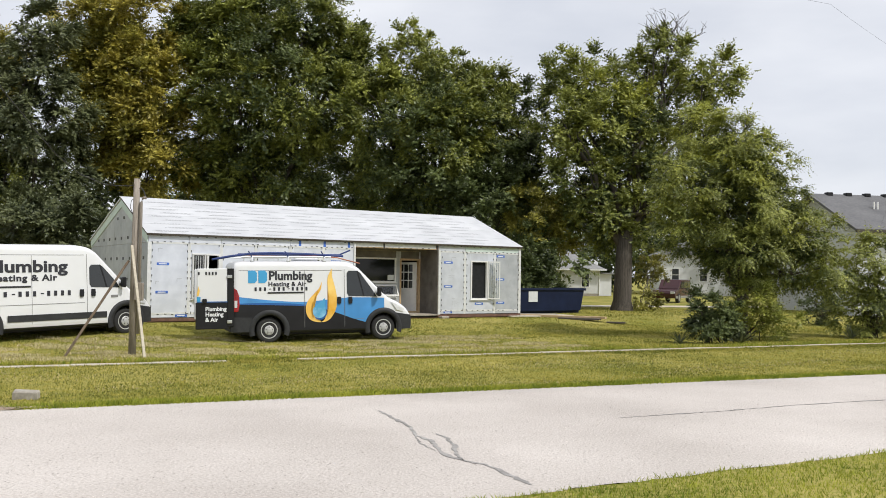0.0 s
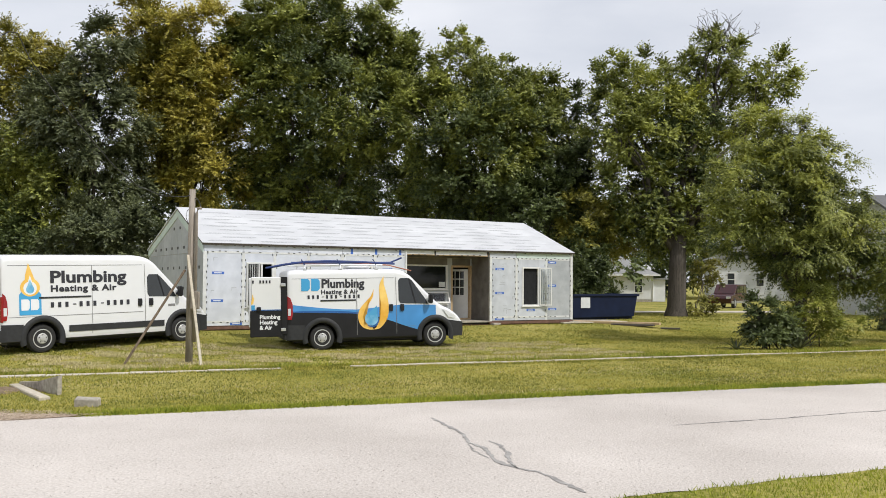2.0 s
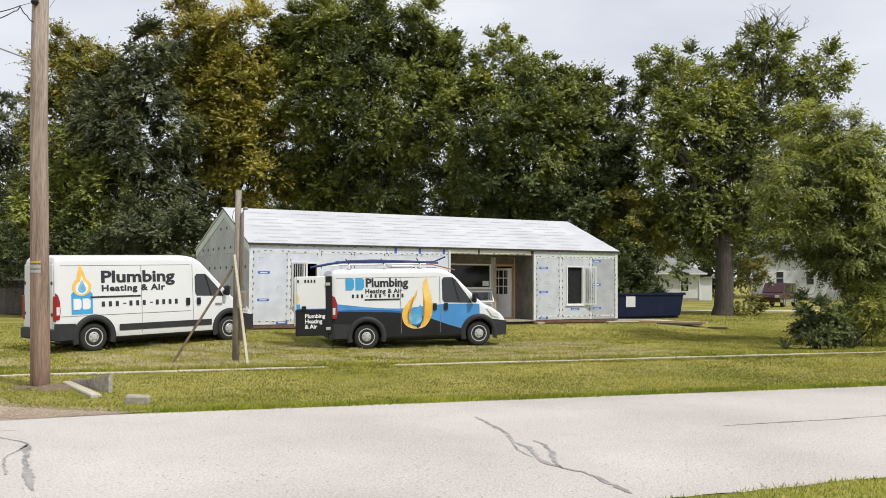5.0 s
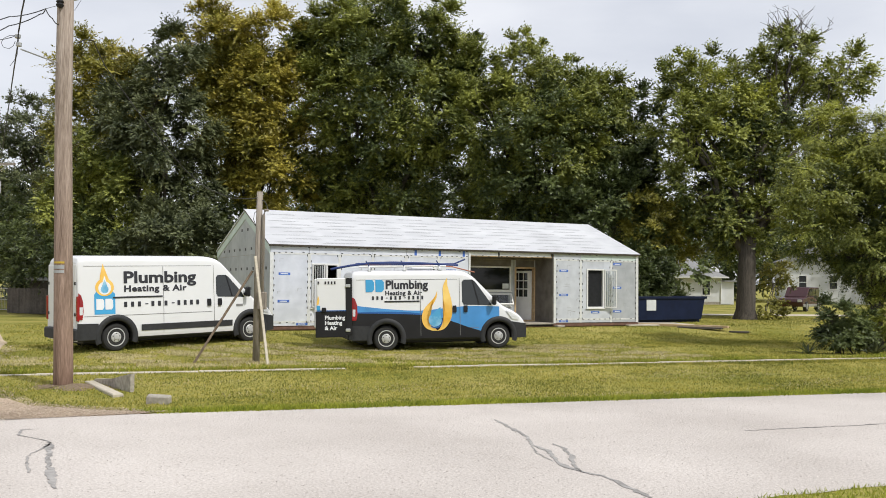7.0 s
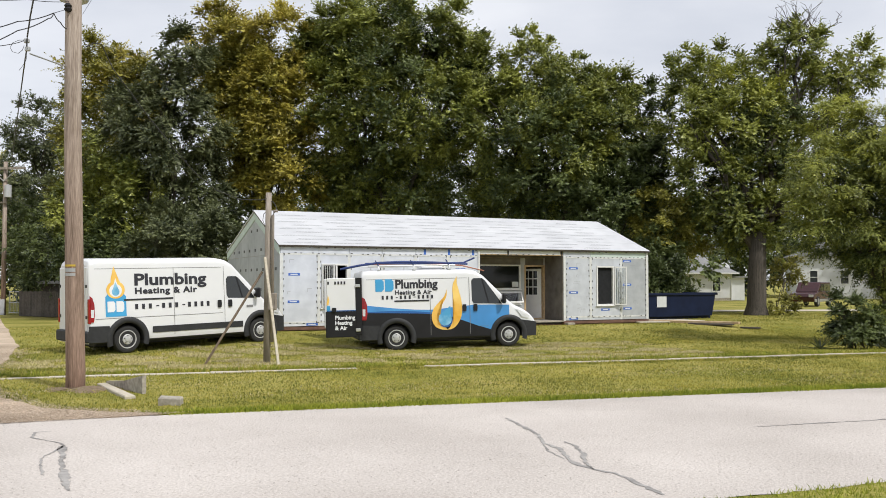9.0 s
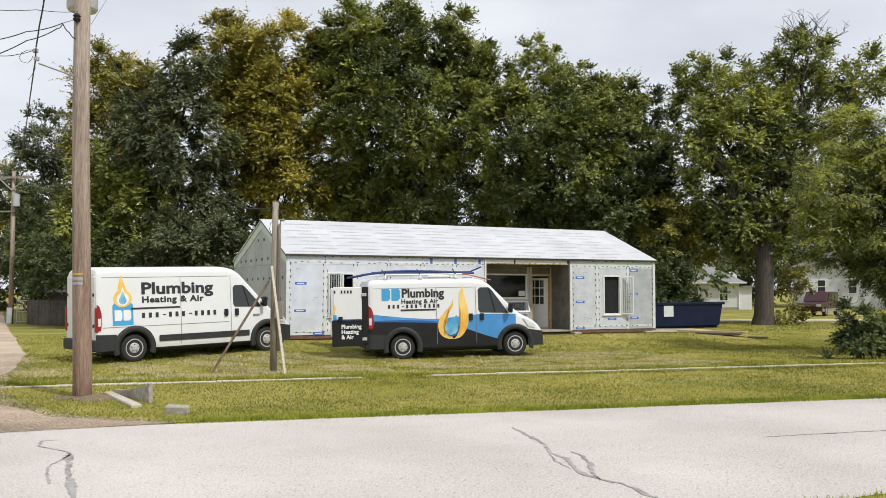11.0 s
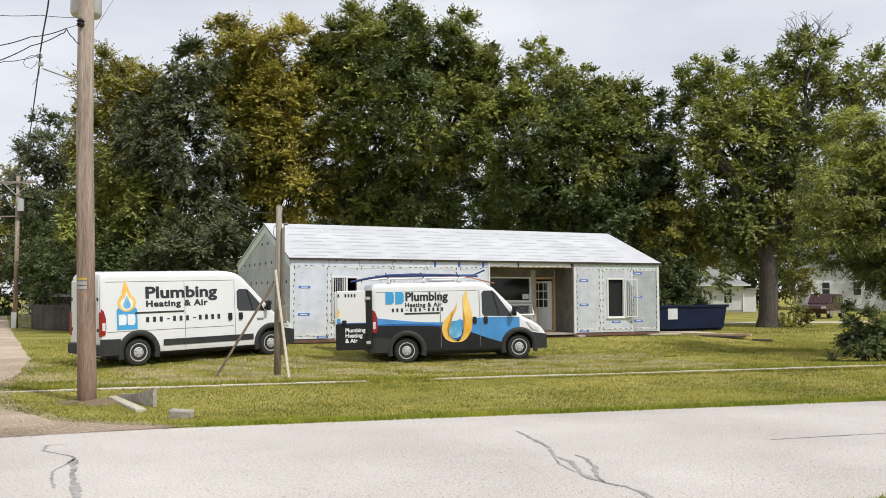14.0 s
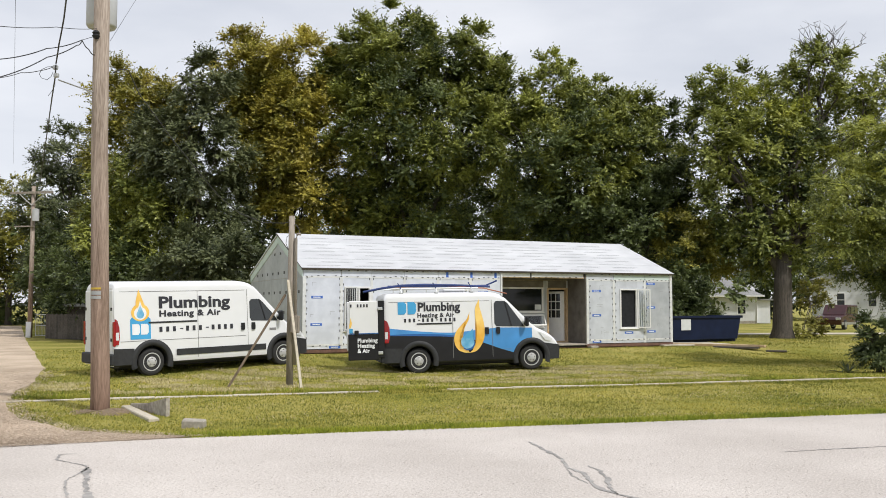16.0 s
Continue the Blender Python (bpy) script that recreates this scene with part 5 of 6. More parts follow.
def crack(pts, wide, seed):
    """A ragged tar line on the road."""
    r = random.Random(seed)
    bm = bmesh.new()
    fine = []
    for a, b in zip(pts, pts[1:]):
        n = max(2, int(math.dist(a, b) / 0.06))
        fine += [(a[0] + (b[0] - a[0]) * i / n, a[1] + (b[1] - a[1]) * i / n) for i in range(n)]
    fine.append(pts[-1])
    prev = None
    for i, (x, y) in enumerate(fine):
        j = min(i + 1, len(fine) - 1)
        k = max(i - 1, 0)
        d = Vector((fine[j][0] - fine[k][0], fine[j][1] - fine[k][1])).normalized()
        c = Vector((x + r.uniform(-0.015, 0.015), y + r.uniform(-0.015, 0.015)))
        h = wide * (0.35 + 0.65 * abs(noise.noise((x * 2.3, y * 2.3, seed)) * 1.6)) * r.uniform(0.75, 1.2) * min(1, 0.3 + i / 4, 0.3 + (len(fine) - 1 - i) / 4)
        vs = [bm.verts.new((c.x - d.y * s * h, c.y + d.x * s * h, 0.005)) for s in (-1, 1)]
        if prev:
            bm.faces.new((prev[0], prev[1], vs[1], vs[0]))
        prev = vs
    tagged(part("road_crack", bm, M_TAR), "ragged dark tar-sealed crack in the road", "crack", kind="structure")


crack([(-0.83, 12.29), (-0.60, 11.68), (-0.36, 11.02), (-0.28, 10.43), (-0.10, 10.16), (0.03, 9.43), (0.21, 9.10), (0.45, 8.90), (0.67, 8.41), (0.82, 8.05)], 0.045, 1)
crack([(-0.06, 10.60), (0.07, 10.35), (0.15, 9.91), (0.17, 9.38), (0.24, 9.07)], 0.036, 2)
crack([(-0.28, 10.43), (-0.22, 10.0), (-0.05, 9.55)], 0.022, 7)
crack([(2.32, 11.95), (3.00, 12.30), (3.99, 12.75), (5.21, 13.43), (7.02, 14.23), (9.0, 15.1)], 0.024, 3)
crack([(-6.30, 10.47), (-6.52, 10.35), (-6.32, 9.98), (-5.85, 9.74), (-5.66, 9.58), (-5.58, 9.25), (-5.50, 8.88), (-5.31, 8.55), (-4.99, 8.06)], 0.022, 4)
crack([(-5.70, 9.60), (-5.35, 9.0), (-5.05, 8.5), (-4.72, 8.0), (-4.4, 7.5)], 0.055, 5)


# ---- dumpster and timber beside the house ----
dm = thing("dumpster", pose(3.5, 39.8, gz(4.6, 41.0)) @ pose(0, 0, 0, 0, 0, 42), "dark navy steel roll-off dumpster half hidden by the house", "dumpster")
part("body", prism([(0.0, 0.12), (4.1, 0.12), (4.35, 1.08), (-0.2, 1.08)], 0.0, 1.9, 0.02), M_NAVY, dm)
part("rim", boxed((-0.22, -0.06, 1.06), (4.42, 0.02, 1.17), 0.015), M_NAVY, dm)
part("rim", boxed((4.32, -0.06, 1.06), (4.44, 1.95, 1.17), 0.015), M_NAVY, dm)
part("sign", boxed((0.45, -0.022, 0.55), (1.05, -0.012, 1.02)), M_PAPER, dm, "pale paper sign")
part("skid", boxed((0.1, 0.2, 0.0), (4.2, 0.4, 0.13)), M_NAVY, dm)
part("skid", boxed((0.1, 1.5, 0.0), (4.2, 1.7, 0.13)), M_NAVY, dm)


def plank(x, y, long, wide, thick, turn, tilt, material, label):
    ob = part("plank", boxed((-long / 2, -wide / 2, 0), (long / 2, wide / 2, thick), 0.006), material)
    ob.matrix_basis = pose(x, y, gz(x, y) + 0.015, 0, tilt, turn)
    return tagged(ob, label, "plank", "boards left on the grass")


plank(4.0, 37.9, 3.2, 0.9, 0.05, 30, 0, M_CONC, "pale sheet of board lying by the foundation")
plank(5.0, 37.2, 3.6, 0.28, 0.09, -24, 0, M_LUMBER, "long board lying on the grass")
plank(5.6, 36.7, 1.7, 0.5, 0.07, -20, 0, M_DARKWOOD, "dark board lying on the grass")
plank(7.0, 36.2, 0.75, 0.3, 0.06, -12, 0, M_DARKWOOD, "short dark board lying on the grass")
plank(3.7, 38.6, 2.6, 0.3, 0.08, 12, 0, M_CONC_DARK, "greyed board lying on the grass")


# ---- neighbouring houses ----
def far_window(parent, m, wide, high, label=""):
    bm = frame_bm(0, 0, wide, high, -0.05, 0.02, 0.09)
    for v in bm.verts:
        v.co = m @ v.co
    win = part("window", bm, M_WHITE, parent, label or "white sash window")
    part("pane", boxed((0.08, -0.02, 0.08), (wide - 0.08, 0.0, high - 0.08), m=m), M_DGLASS, win)
    part("glazing_bar", boxed((0.09, -0.045, high / 2 - 0.03), (wide - 0.09, -0.022, high / 2 + 0.03), m=m), M_WHITE, win)
    return win


# a white hip-roofed bungalow across the far drive
wh = thing("bungalow", pose(15.05, 86.5, 0.15) @ pose(0, 0, 0, 0, 0, 2), "small white bungalow with a grey hip roof", "house")
part("wall", boxed((-9.5, 0, 0), (0, 9, 2.62)), M_SIDING, wh)
for i in range(13):
    part("siding_board", boxed((-9.52, -0.03, 0.25 + i * 0.18), (0.02, -0.005, 0.42 + i * 0.18)), M_SIDING, wh)
part("foundation", boxed((-9.45, -0.02, -0.3), (0.0, 8.9, 0.2)), M_CONC_DARK, wh)
bm = bmesh.new()
lo = [bm.verts.new(c) for c in ((-10.1, -0.6, 2.55), (0.62, -0.6, 2.55), (0.62, 9.6, 2.55), (-10.1, 9.6, 2.55))]
hi = [bm.verts.new(c) for c in ((-5.1, 4.3, 5.5), (-4.6, 4.3, 5.5))]
for q in ((lo[0], lo[1], hi[1], hi[0]), (lo[1], lo[2], hi[1]), (lo[2], lo[3], hi[0], hi[1]), (lo[3], lo[0], hi[0]), (lo[3], lo[2], lo[1], lo[0])):
    bm.faces.new(q)
rf = part("roof", bm, M_SHINGLE, wh, "grey shingled hip roof")
part("fascia", boxed((-10.12, -0.64, 2.44), (0.64, -0.58, 2.57)), M_WHITE, wh)
part("chimney", boxed((-4.4, 4.0, 4.5), (-3.9, 4.6, 5.7), 0.03), M_CONC, rf, "pale masonry chimney")
far_window(wh, pose(-4.8, -0.02, 0.85), 0.95, 1.55)
part("air_conditioner", boxed((-4.7, -0.4, 0.9), (-4.1, -0.03, 1.3), 0.02), M_TANK, wh, "window air conditioner")
far_window(wh, pose(-1.75, -0.02, 0.80), 0.85, 1.45)
part("porch_wall", boxed((0.0, 0.4, 0), (1.3, 5, 2.1)), M_SIDING, wh)
part("porch_roof", boxed((-0.02, 0.1, 2.1), (1.6, 5.2, 2.24)), M_SHINGLE, wh, "low grey lean-to roof")
part("downpipe", tubed([(0.02, -0.08, 0.2), (0.02, -0.08, 2.5)], 0.05, 6), M_WHITE, wh)
dish = part("satellite_dish", lathe([(0.0, 0.0), (0.18, 0.03), (0.32, 0.10)], 14), M_TANK, rf, "satellite dish on the roof")
dish.matrix_basis = pose(0.0, 1.2, 3.25, -25, 0, 40)
part("dish_mast", tubed([(0.0, 1.2, 2.7), (0.0, 1.2, 3.25)], 0.03, 6), M_GALV, rf)

# a larger grey house further along
gh = thing("grey_house", pose(21.1, 45.6, 0.1) @ pose(0, 0, 0, 0, 0, 10), "pale grey sided house with a broad charcoal roof behind shrubs", "house")
GW, GLEN, GEAVE, GRISE = 7.6, 14.0, 4.6, 1.85
part("wall", boxed((0.0, 0.1, 0), (GLEN, GW, GEAVE)), M_GREYSIDING, gh)
bm = bmesh.new()
pts = [(0.1, GEAVE - 0.05), (GW, GEAVE - 0.05), (GW / 2, GEAVE + GRISE - 0.12)]
va = [bm.verts.new((0.0, y, z)) for y, z in pts]
vb = [bm.verts.new((0.2, y, z)) for y, z in pts]
bm.faces.new(va)
bm.faces.new(vb[::-1])
for k in range(3):
    bm.faces.new((va[k], vb[k], vb[(k + 1) % 3], va[(k + 1) % 3]))
part("gable", bm, M_GREYSIDING, gh)
for i in range(23):
    z = 0.3 + i * 0.185
    part("siding_board", boxed((-0.03, 0.12, z), (0.0, GW, z + 0.17)), M_GREYSIDING, gh)
for s in (0, 1):
    bm = bmesh.new()
    y0, y1 = (-0.45, GW / 2) if s == 0 else (GW + 0.45, GW / 2)
    z0, z1 = GEAVE - 0.3, GEAVE + GRISE
    vs = [[bm.verts.new((x, y, z + dz)) for x, y, z in ((-0.45, y0, z0), (GLEN + 0.4, y0, z0), (GLEN + 0.4, y1, z1), (-0.45, y1, z1))] for dz in (0.0, 0.14)]
    bm.faces.new(vs[0][::-1])
    bm.faces.new(vs[1])
    for k in range(4):
        bm.faces.new((vs[0][k], vs[0][(k + 1) % 4], vs[1][(k + 1) % 4], vs[1][k]))
    rf2 = part("roof", bm, M_SHINGLE_DARK, gh, "charcoal shingle slope")
part("gutter", boxed((-0.45, -0.55, GEAVE - 0.34), (GLEN + 0.4, -0.44, GEAVE - 0.2)), M_DARKWOOD, gh)
for i in range(4):
    part("ridge_vent", boxed((0.6 + i * 1.15, GW / 2 - 0.25, GEAVE + GRISE + 0.02), (0.95 + i * 1.15, GW / 2 + 0.1, GEAVE + GRISE + 0.22), 0.03), M_VANBLACK, rf2, "black roof vent")
for i in range(2):
    part("vent_pipe", tubed([(2.3 + i * 0.22, 2.0, GEAVE + 0.7), (2.3 + i * 0.22, 2.0, GEAVE + 1.45)], 0.05, 8), M_WHITE, rf2, "white vent pipe")
far_window(gh, pose(-0.04, 3.6, 1.7, 0, 0, -90), 1.1, 1.5)

# a pale house far behind the elm
ph = thing("pale_house", pose(23.7, 98.0, 0.1) @ pose(0, 0, 0, 0, 0, -4), "pale bluish-white house far beyond the lawn", "house")
part("wall", boxed((0, 0, 0), (9.0, 7.0, 4.4)), M_SIDING, ph)
for i in range(22):
    part("siding_board", boxed((-0.02, -0.03, 0.3 + i * 0.185), (9.02, -0.004, 0.47 + i * 0.185)), M_SIDING, ph)
part("roof", prism([(-0.5, 4.4), (9.5, 4.4), (4.5, 6.6)], -0.5, 7.5), M_SHINGLE, ph, "grey shingled gable roof")
for x in (1.2, 4.2, 6.9):
    far_window(ph, pose(x, -0.02, 1.5), 0.9, 1.5)

# fence and shed by the drive
fn = thing("fence", pose(-31.3, 48.0, gz(-31.3, 48.0)) @ pose(0, 0, 0, 0, 0, -25.5), "weathered dark board fence at the end of the drive", "fence")
for i in range(30):
    part("fence_board", boxed((i * 0.155, -0.015, 0.03), (i * 0.155 + 0.145, 0.015, 1.45 + 0.03 * math.sin(i * 2.1)), 0.004), M_DARKWOOD, fn)
for z in (0.4, 1.2):
    part("fence_rail", boxed((0, 0.016, z), (4.65, 0.06, z + 0.09)), M_DARKWOOD, fn)
shed = thing("shed", pose(-31.6, 50.2, gz(-31.6, 50.2)) @ pose(0, 0, 0, 0, 0, -25.5), "low dark shed behind the fence", "shed")
part("wall", boxed((0.4, 0, 0), (4.6, 3, 1.9)), M_DARKWOOD, shed)
part("roof", boxed((0.2, -0.3, 1.9), (4.8, 3.2, 2.05), 0, pose(0, 0, 0, 4, 0, 0)), M_SHINGLE, shed, "grey flat roof")
gt2 = thing("wire_gate", pose(-33.0, 49.6, gz(-33.0, 49.6)) @ pose(0, 0, 0, 0, 0, -25.5), "thin grey wire gate beside the fence", "gate")
for a, b in (((0, 0, 0.1), (0, 0, 1.4)), ((1.2, 0, 0.1), (1.2, 0, 1.4)), ((0, 0, 1.4), (1.2, 0, 1.4)), ((0, 0, 0.15), (1.2, 0, 0.15)), ((0, 0, 0.75), (1.2, 0, 0.75))):
    part("gate_bar", tubed([a, b], 0.025, 6), M_GALV, gt2)
for i in range(1, 8):
    part("gate_wire", tubed([(i * 0.15, 0, 0.15), (i * 0.15, 0, 1.4)], 0.009, 5), M_GALV, gt2)

# a maroon sport utility vehicle on the far drive
suv = thing("suv", pose(16.6, 66.2, gz(16.6, 66.2)) @ pose(0, 0, 0, 0, 0, 60), "dark maroon sport utility vehicle parked on the far drive", "car")
part("body", prism([(-1.1, 0.35), (3.6, 0.35), (3.65, 0.95), (3.55, 1.05), (0.35, 1.05), (-0.95, 0.92), (-1.12, 0.7)], -0.85, 0.85, 0.05), M_MAROON, suv)
part("cabin", prism([(0.1, 1.03), (3.5, 1.03), (3.35, 1.70), (0.85, 1.72)], -0.76, 0.76, 0.05), M_MAROON, suv)
for a, b in ((0.62, 1.42), (1.52, 2.35), (2.45, 3.25)):
    part("side_window", prism([(a, 1.1), (b, 1.1), (b, 1.58), (a + (0.32 if a < 1 else 0), 1.58)], -0.785, -0.76), M_DGLASS, suv)
part("sill_trim", boxed((-1.0, -0.88, 0.34), (3.5, -0.84, 0.52), 0.01), M_SILVER, suv, "silver lower trim")
for x in (-0.15, 2.75):
    for y in (-0.78, 0.78):
        w = part("wheel", lathe([(0.2, -0.11), (0.34, -0.11), (0.37, -0.05), (0.37, 0.05), (0.34, 0.11), (0.2, 0.11)], 24), M_RUBBER, suv)
        w.location = (x, y, 0.37)
        part("rim", lathe([(0.0, -0.125), (0.08, -0.13), (0.2, -0.11), (0.22, -0.115)], 20), M_SILVER, w)
part("headlight", boxed((-1.14, -0.8, 0.68), (-1.06, -0.5, 0.85), 0.01), M_CLEARLENS, suv)


# ---- trees and shrubs ----
def leaves(name, lobes, count, size, material, parent, seed, clump=0.5, per=26, droop=0.0, inner=0.45, label=""):
    """Leaf blades on leafy boughs that stand off a set of lobes (x, y, z, radius, half height), joined as one crown."""
    r = np.random.RandomState(seed)
    lob = np.array(lobes, float)
    bough = clump * 2.0
    cs, ds = [], []
    for lx, ly, lz, lr, lh in lob:
        nb = int(max(7, 7.5 * lr * lh / (bough * bough)))
        i = np.arange(nb) + 0.5
        up = 1 - 2 * i / nb
        az = i * 2.39996 + r.rand() * 6.28
        d = np.stack([np.sqrt(1 - up * up) * np.cos(az), np.sqrt(1 - up * up) * np.sin(az), up], 1) + r.normal(size=(nb, 3)) * 0.22
        d /= np.linalg.norm(d, axis=1)[:, None]
        rad = 0.78 + 0.24 * r.rand(nb) - (1 - inner) * 0.25 * (r.rand(nb) < 0.3)
        cs.append(np.array([lx, ly, lz]) + d * rad[:, None] * np.array([lr, lr * 0.9, lh]))
        ds.append(d)
    c, d = np.concatenate(cs), np.concatenate(ds)
    # a looser filling of twigs inside the lobes
    nf = len(c) // 2
    pick = r.choice(len(lob), nf, p=lob[:, 3] * lob[:, 4] / (lob[:, 3] * lob[:, 4]).sum())
    df = r.normal(size=(nf, 3))
    df /= np.linalg.norm(df, axis=1)[:, None]
    c = np.concatenate([c, lob[pick, :3] + df * (0.65 * r.rand(nf) ** 0.5)[:, None] * np.stack([lob[pick, 3], lob[pick, 3], lob[pick, 4]], 1)])
    d = np.concatenate([d, df])
    nb = len(c)
    br = bough * (0.42 + 0.62 * r.rand(nb) ** 1.5)
    br[-nf:] *= 1.25
    wb = br ** 2
    wb[-nf:] *= 0.30
    # twigs burst upwards and outwards from each bough; leaves sit in two ranks along them
    k = 12
    nt = int(count * 1.9) // k
    size = size * 0.56
    tw = r.choice(nb, nt, p=wb / wb.sum())
    lift = 0.75 if droop < 0.3 else 0.15
    q = r.normal(size=(nt, 3)) * np.array([1, 1, 0.8 if droop < 0.3 else 0.45]) + 0.85 * d[tw] + np.array([0, 0, lift])
    q /= np.linalg.norm(q, axis=1)[:, None]
    ln_t = br[tw] * (0.40 + 0.55 * r.rand(nt) + 0.45 * (r.rand(nt) < 0.10))
    root = c[tw] + q * (br[tw] * 0.35 * r.rand(nt))[:, None]
    n = nt * k
    which = np.repeat(np.arange(nt), k)
    s = (np.tile(np.arange(k), nt) + r.rand(n)) / k
    sag = (0.12 + droop) * (1 - 0.5 * np.abs(q[which, 2]))
    p = root[which] + q[which] * (ln_t[which] * s)[:, None]
    p[:, 2] -= sag * ln_t[which] * s * s
    tan = q[which].copy()
    tan[:, 2] -= 2 * sag * s
    tan /= np.linalg.norm(tan, axis=1)[:, None]
    nm = np.array([0, 0, 0.75]) + q[which] * 0.7 + d[tw][which] * 0.35 + r.normal(size=(n, 3)) * 0.36
    nm /= np.linalg.norm(nm, axis=1)[:, None]
    rank = np.cross(tan, nm)
    rank /= np.linalg.norm(rank, axis=1)[:, None] + 1e-9
    lr = np.where(r.rand(n) < 0.5, -1.0, 1.0)[:, None]
    ax = rank * lr + tan * 0.9 + np.array([0, 0, -0.2]) + r.normal(size=(n, 3)) * 0.2
    ax /= np.linalg.norm(ax, axis=1)[:, None] + 1e-9
    sd = np.cross(ax, nm)
    sd /= np.linalg.norm(sd, axis=1)[:, None] + 1e-9
    ln = size * (0.6 + 0.8 * r.rand(n))[:, None]
    p = p + ax * ln * 0.35
    v = np.stack([p - ax * ln * 0.35 + sd * ln * 0.30, p - ax * ln * 0.15 - sd * ln * 0.34, p + ax * ln * 0.65], 1).reshape(-1, 3)
    return arrays(name, v, np.arange(3 * n).reshape(n, 3), material, parent, label)


def limb_path(a, b, r, bend=0.12):
    a, b = Vector(a), Vector(b)
    l = (b - a).length
    pts = []
    for i in range(6):
        t = i / 5
        p = a.lerp(b, t)
        p += Vector((r.uniform(-1, 1), r.uniform(-1, 1), r.uniform(0, 1))) * l * bend * math.sin(math.pi * t) * 0.6
        pts.append(p)
    return pts


def tree(at, trunk_r, fork, lobes, count, size, material, label, seed, clump=0.5, droop=0.0, name="tree", twigs=0, per=26, extra=None):
    x, y = at
    t = thing(name, Matrix.Identity(4), label, "shrub" if name == "shrub" else "tree")
    r = random.Random(seed)
    z = gz(x, y)
    trunk = part("trunk", tubed([(x, y, z - 0.3), (x, y, z + 0.05), (x + 0.02, y, z + 0.5), (x + r.uniform(-.1, .1), y, z + fork * 0.5), (x + r.uniform(-.2, .2), y, z + fork)],
                                [trunk_r * 1.5, trunk_r * 1.35, trunk_r * 1.05, trunk_r * 0.95, trunk_r * 0.8], 14), M_BARK, t, "rough dark bark", smooth=True)
    for lx, ly, lz, lr, lh in lobes:
        pts = limb_path((x, y, z + fork * r.uniform(0.6, 0.97)), (lx, ly, lz), r)
        rr = trunk_r * r.uniform(0.28, 0.45)
        part("limb", tubed(pts, [rr * (1 - 0.13 * i) for i in range(6)], 7), M_BARK, trunk, smooth=True)
        for k in range(4):
            e = (lx + r.uniform(-1, 1) * lr * 0.85, ly + r.uniform(-1, 1) * lr * 0.7, lz + r.uniform(-0.3, 1) * lh * 0.9)
            part("branch", tubed(limb_path(pts[3], e, r, 0.2), [rr * 0.42 * (1 - 0.15 * i) for i in range(6)], 5), M_BARK, trunk)
    leaves("crown", lobes, count, size, material, t, seed, clump, per, droop)
    if extra:
        leaves("crown", extra[0], extra[1], size, extra[2], t, seed + 50, clump, per, droop, label=extra[3])
    return t


tree((-55.5, 79), 0.3, 4, [(-54.2, 78.0, 10.3, 3.2, 3.7), (-59.5, 78.0, 11.2, 4.0, 4.4), (-55.3, 78.0, 5.9, 4.2, 3.4), (-61, 79, 6, 4, 4)], 22000, 0.42, L_OLIVE, "far olive-green tree at the end of the drive", 11, 0.8)
tree((-40.5, 67), 0.35, 4, [(-41.3, 66.0, 13.6, 2.3, 3.3), (-42.4, 66.0, 9.6, 2.8, 3.3), (-38.6, 64.0, 6.7, 2.9, 3.4), (-41.5, 66, 5, 3, 3)], 34000, 0.34, L_GREY, "tall grey-green tree above the drive", 12, 0.7)
tree((-28.8, 55), 0.35, 5, [(-29.2, 54.0, 15.1, 2.6, 2.2), (-30.1, 54.0, 11.8, 2.5, 2.7), (-27.3, 55.0, 14.0, 1.7, 2.1), (-30.5, 54.5, 8.2, 2.6, 2.6)], 34000, 0.28, L_OLIVE, "tree with thinning olive leaves", 13, 0.6, extra=([(-29.4, 54.0, 15.0, 2.6, 2.2), (-28.0, 54.3, 13.6, 2.2, 2.4)], 9000, L_YELLOW, "yellowing outer leaves"))
tree((-21.8, 46.5), 0.3, 4, [(-20.6, 46.0, 13.1, 1.8, 2.3), (-21.2, 46.0, 9.8, 2.6, 2.7), (-21.3, 48.0, 6.6, 2.5, 2.6), (-23.5, 46.2, 10.6, 1.8, 2.2)], 50000, 0.28, L_GREY, "dense grey-green tree with drooping sprays", 14, 0.55, 0.25)
tree((-25.6, 46.8), 0.2, 3, [(-25.4, 46.0, 8.2, 1.8, 1.6), (-23.3, 45.6, 7.0, 1.6, 1.5), (-26.4, 46.0, 5.6, 1.9, 1.7), (-23.8, 45.8, 4.5, 1.6, 1.3), (-25.6, 46.4, 2.8, 2.0, 1.5)], 30000, 0.27, L_GREEN, "light green maple with layered sprays by the drive", 27, 0.5, 0.2)
tree((-18.0, 51.5), 0.35, 5, [(-20.7, 51.0, 16.6, 1.8, 2.2), (-17.4, 51.0, 15.8, 2.4, 2.5), (-16.7, 50.0, 12.1, 2.5, 2.6), (-16.3, 50.0, 8.1, 2.6, 2.6), (-18.6, 50.0, 10.1, 2.1, 3.0), (-20.0, 51.0, 13.5, 1.8, 2.2)], 60000, 0.29, L_YELLOW, "tall olive tree turning yellow", 15, 0.55, extra=([(-17.6, 50.4, 11.0, 3.0, 4.6), (-19.8, 51.0, 14.6, 2.0, 3.0)], 26000, L_OLIVE, "olive inner leaves"))
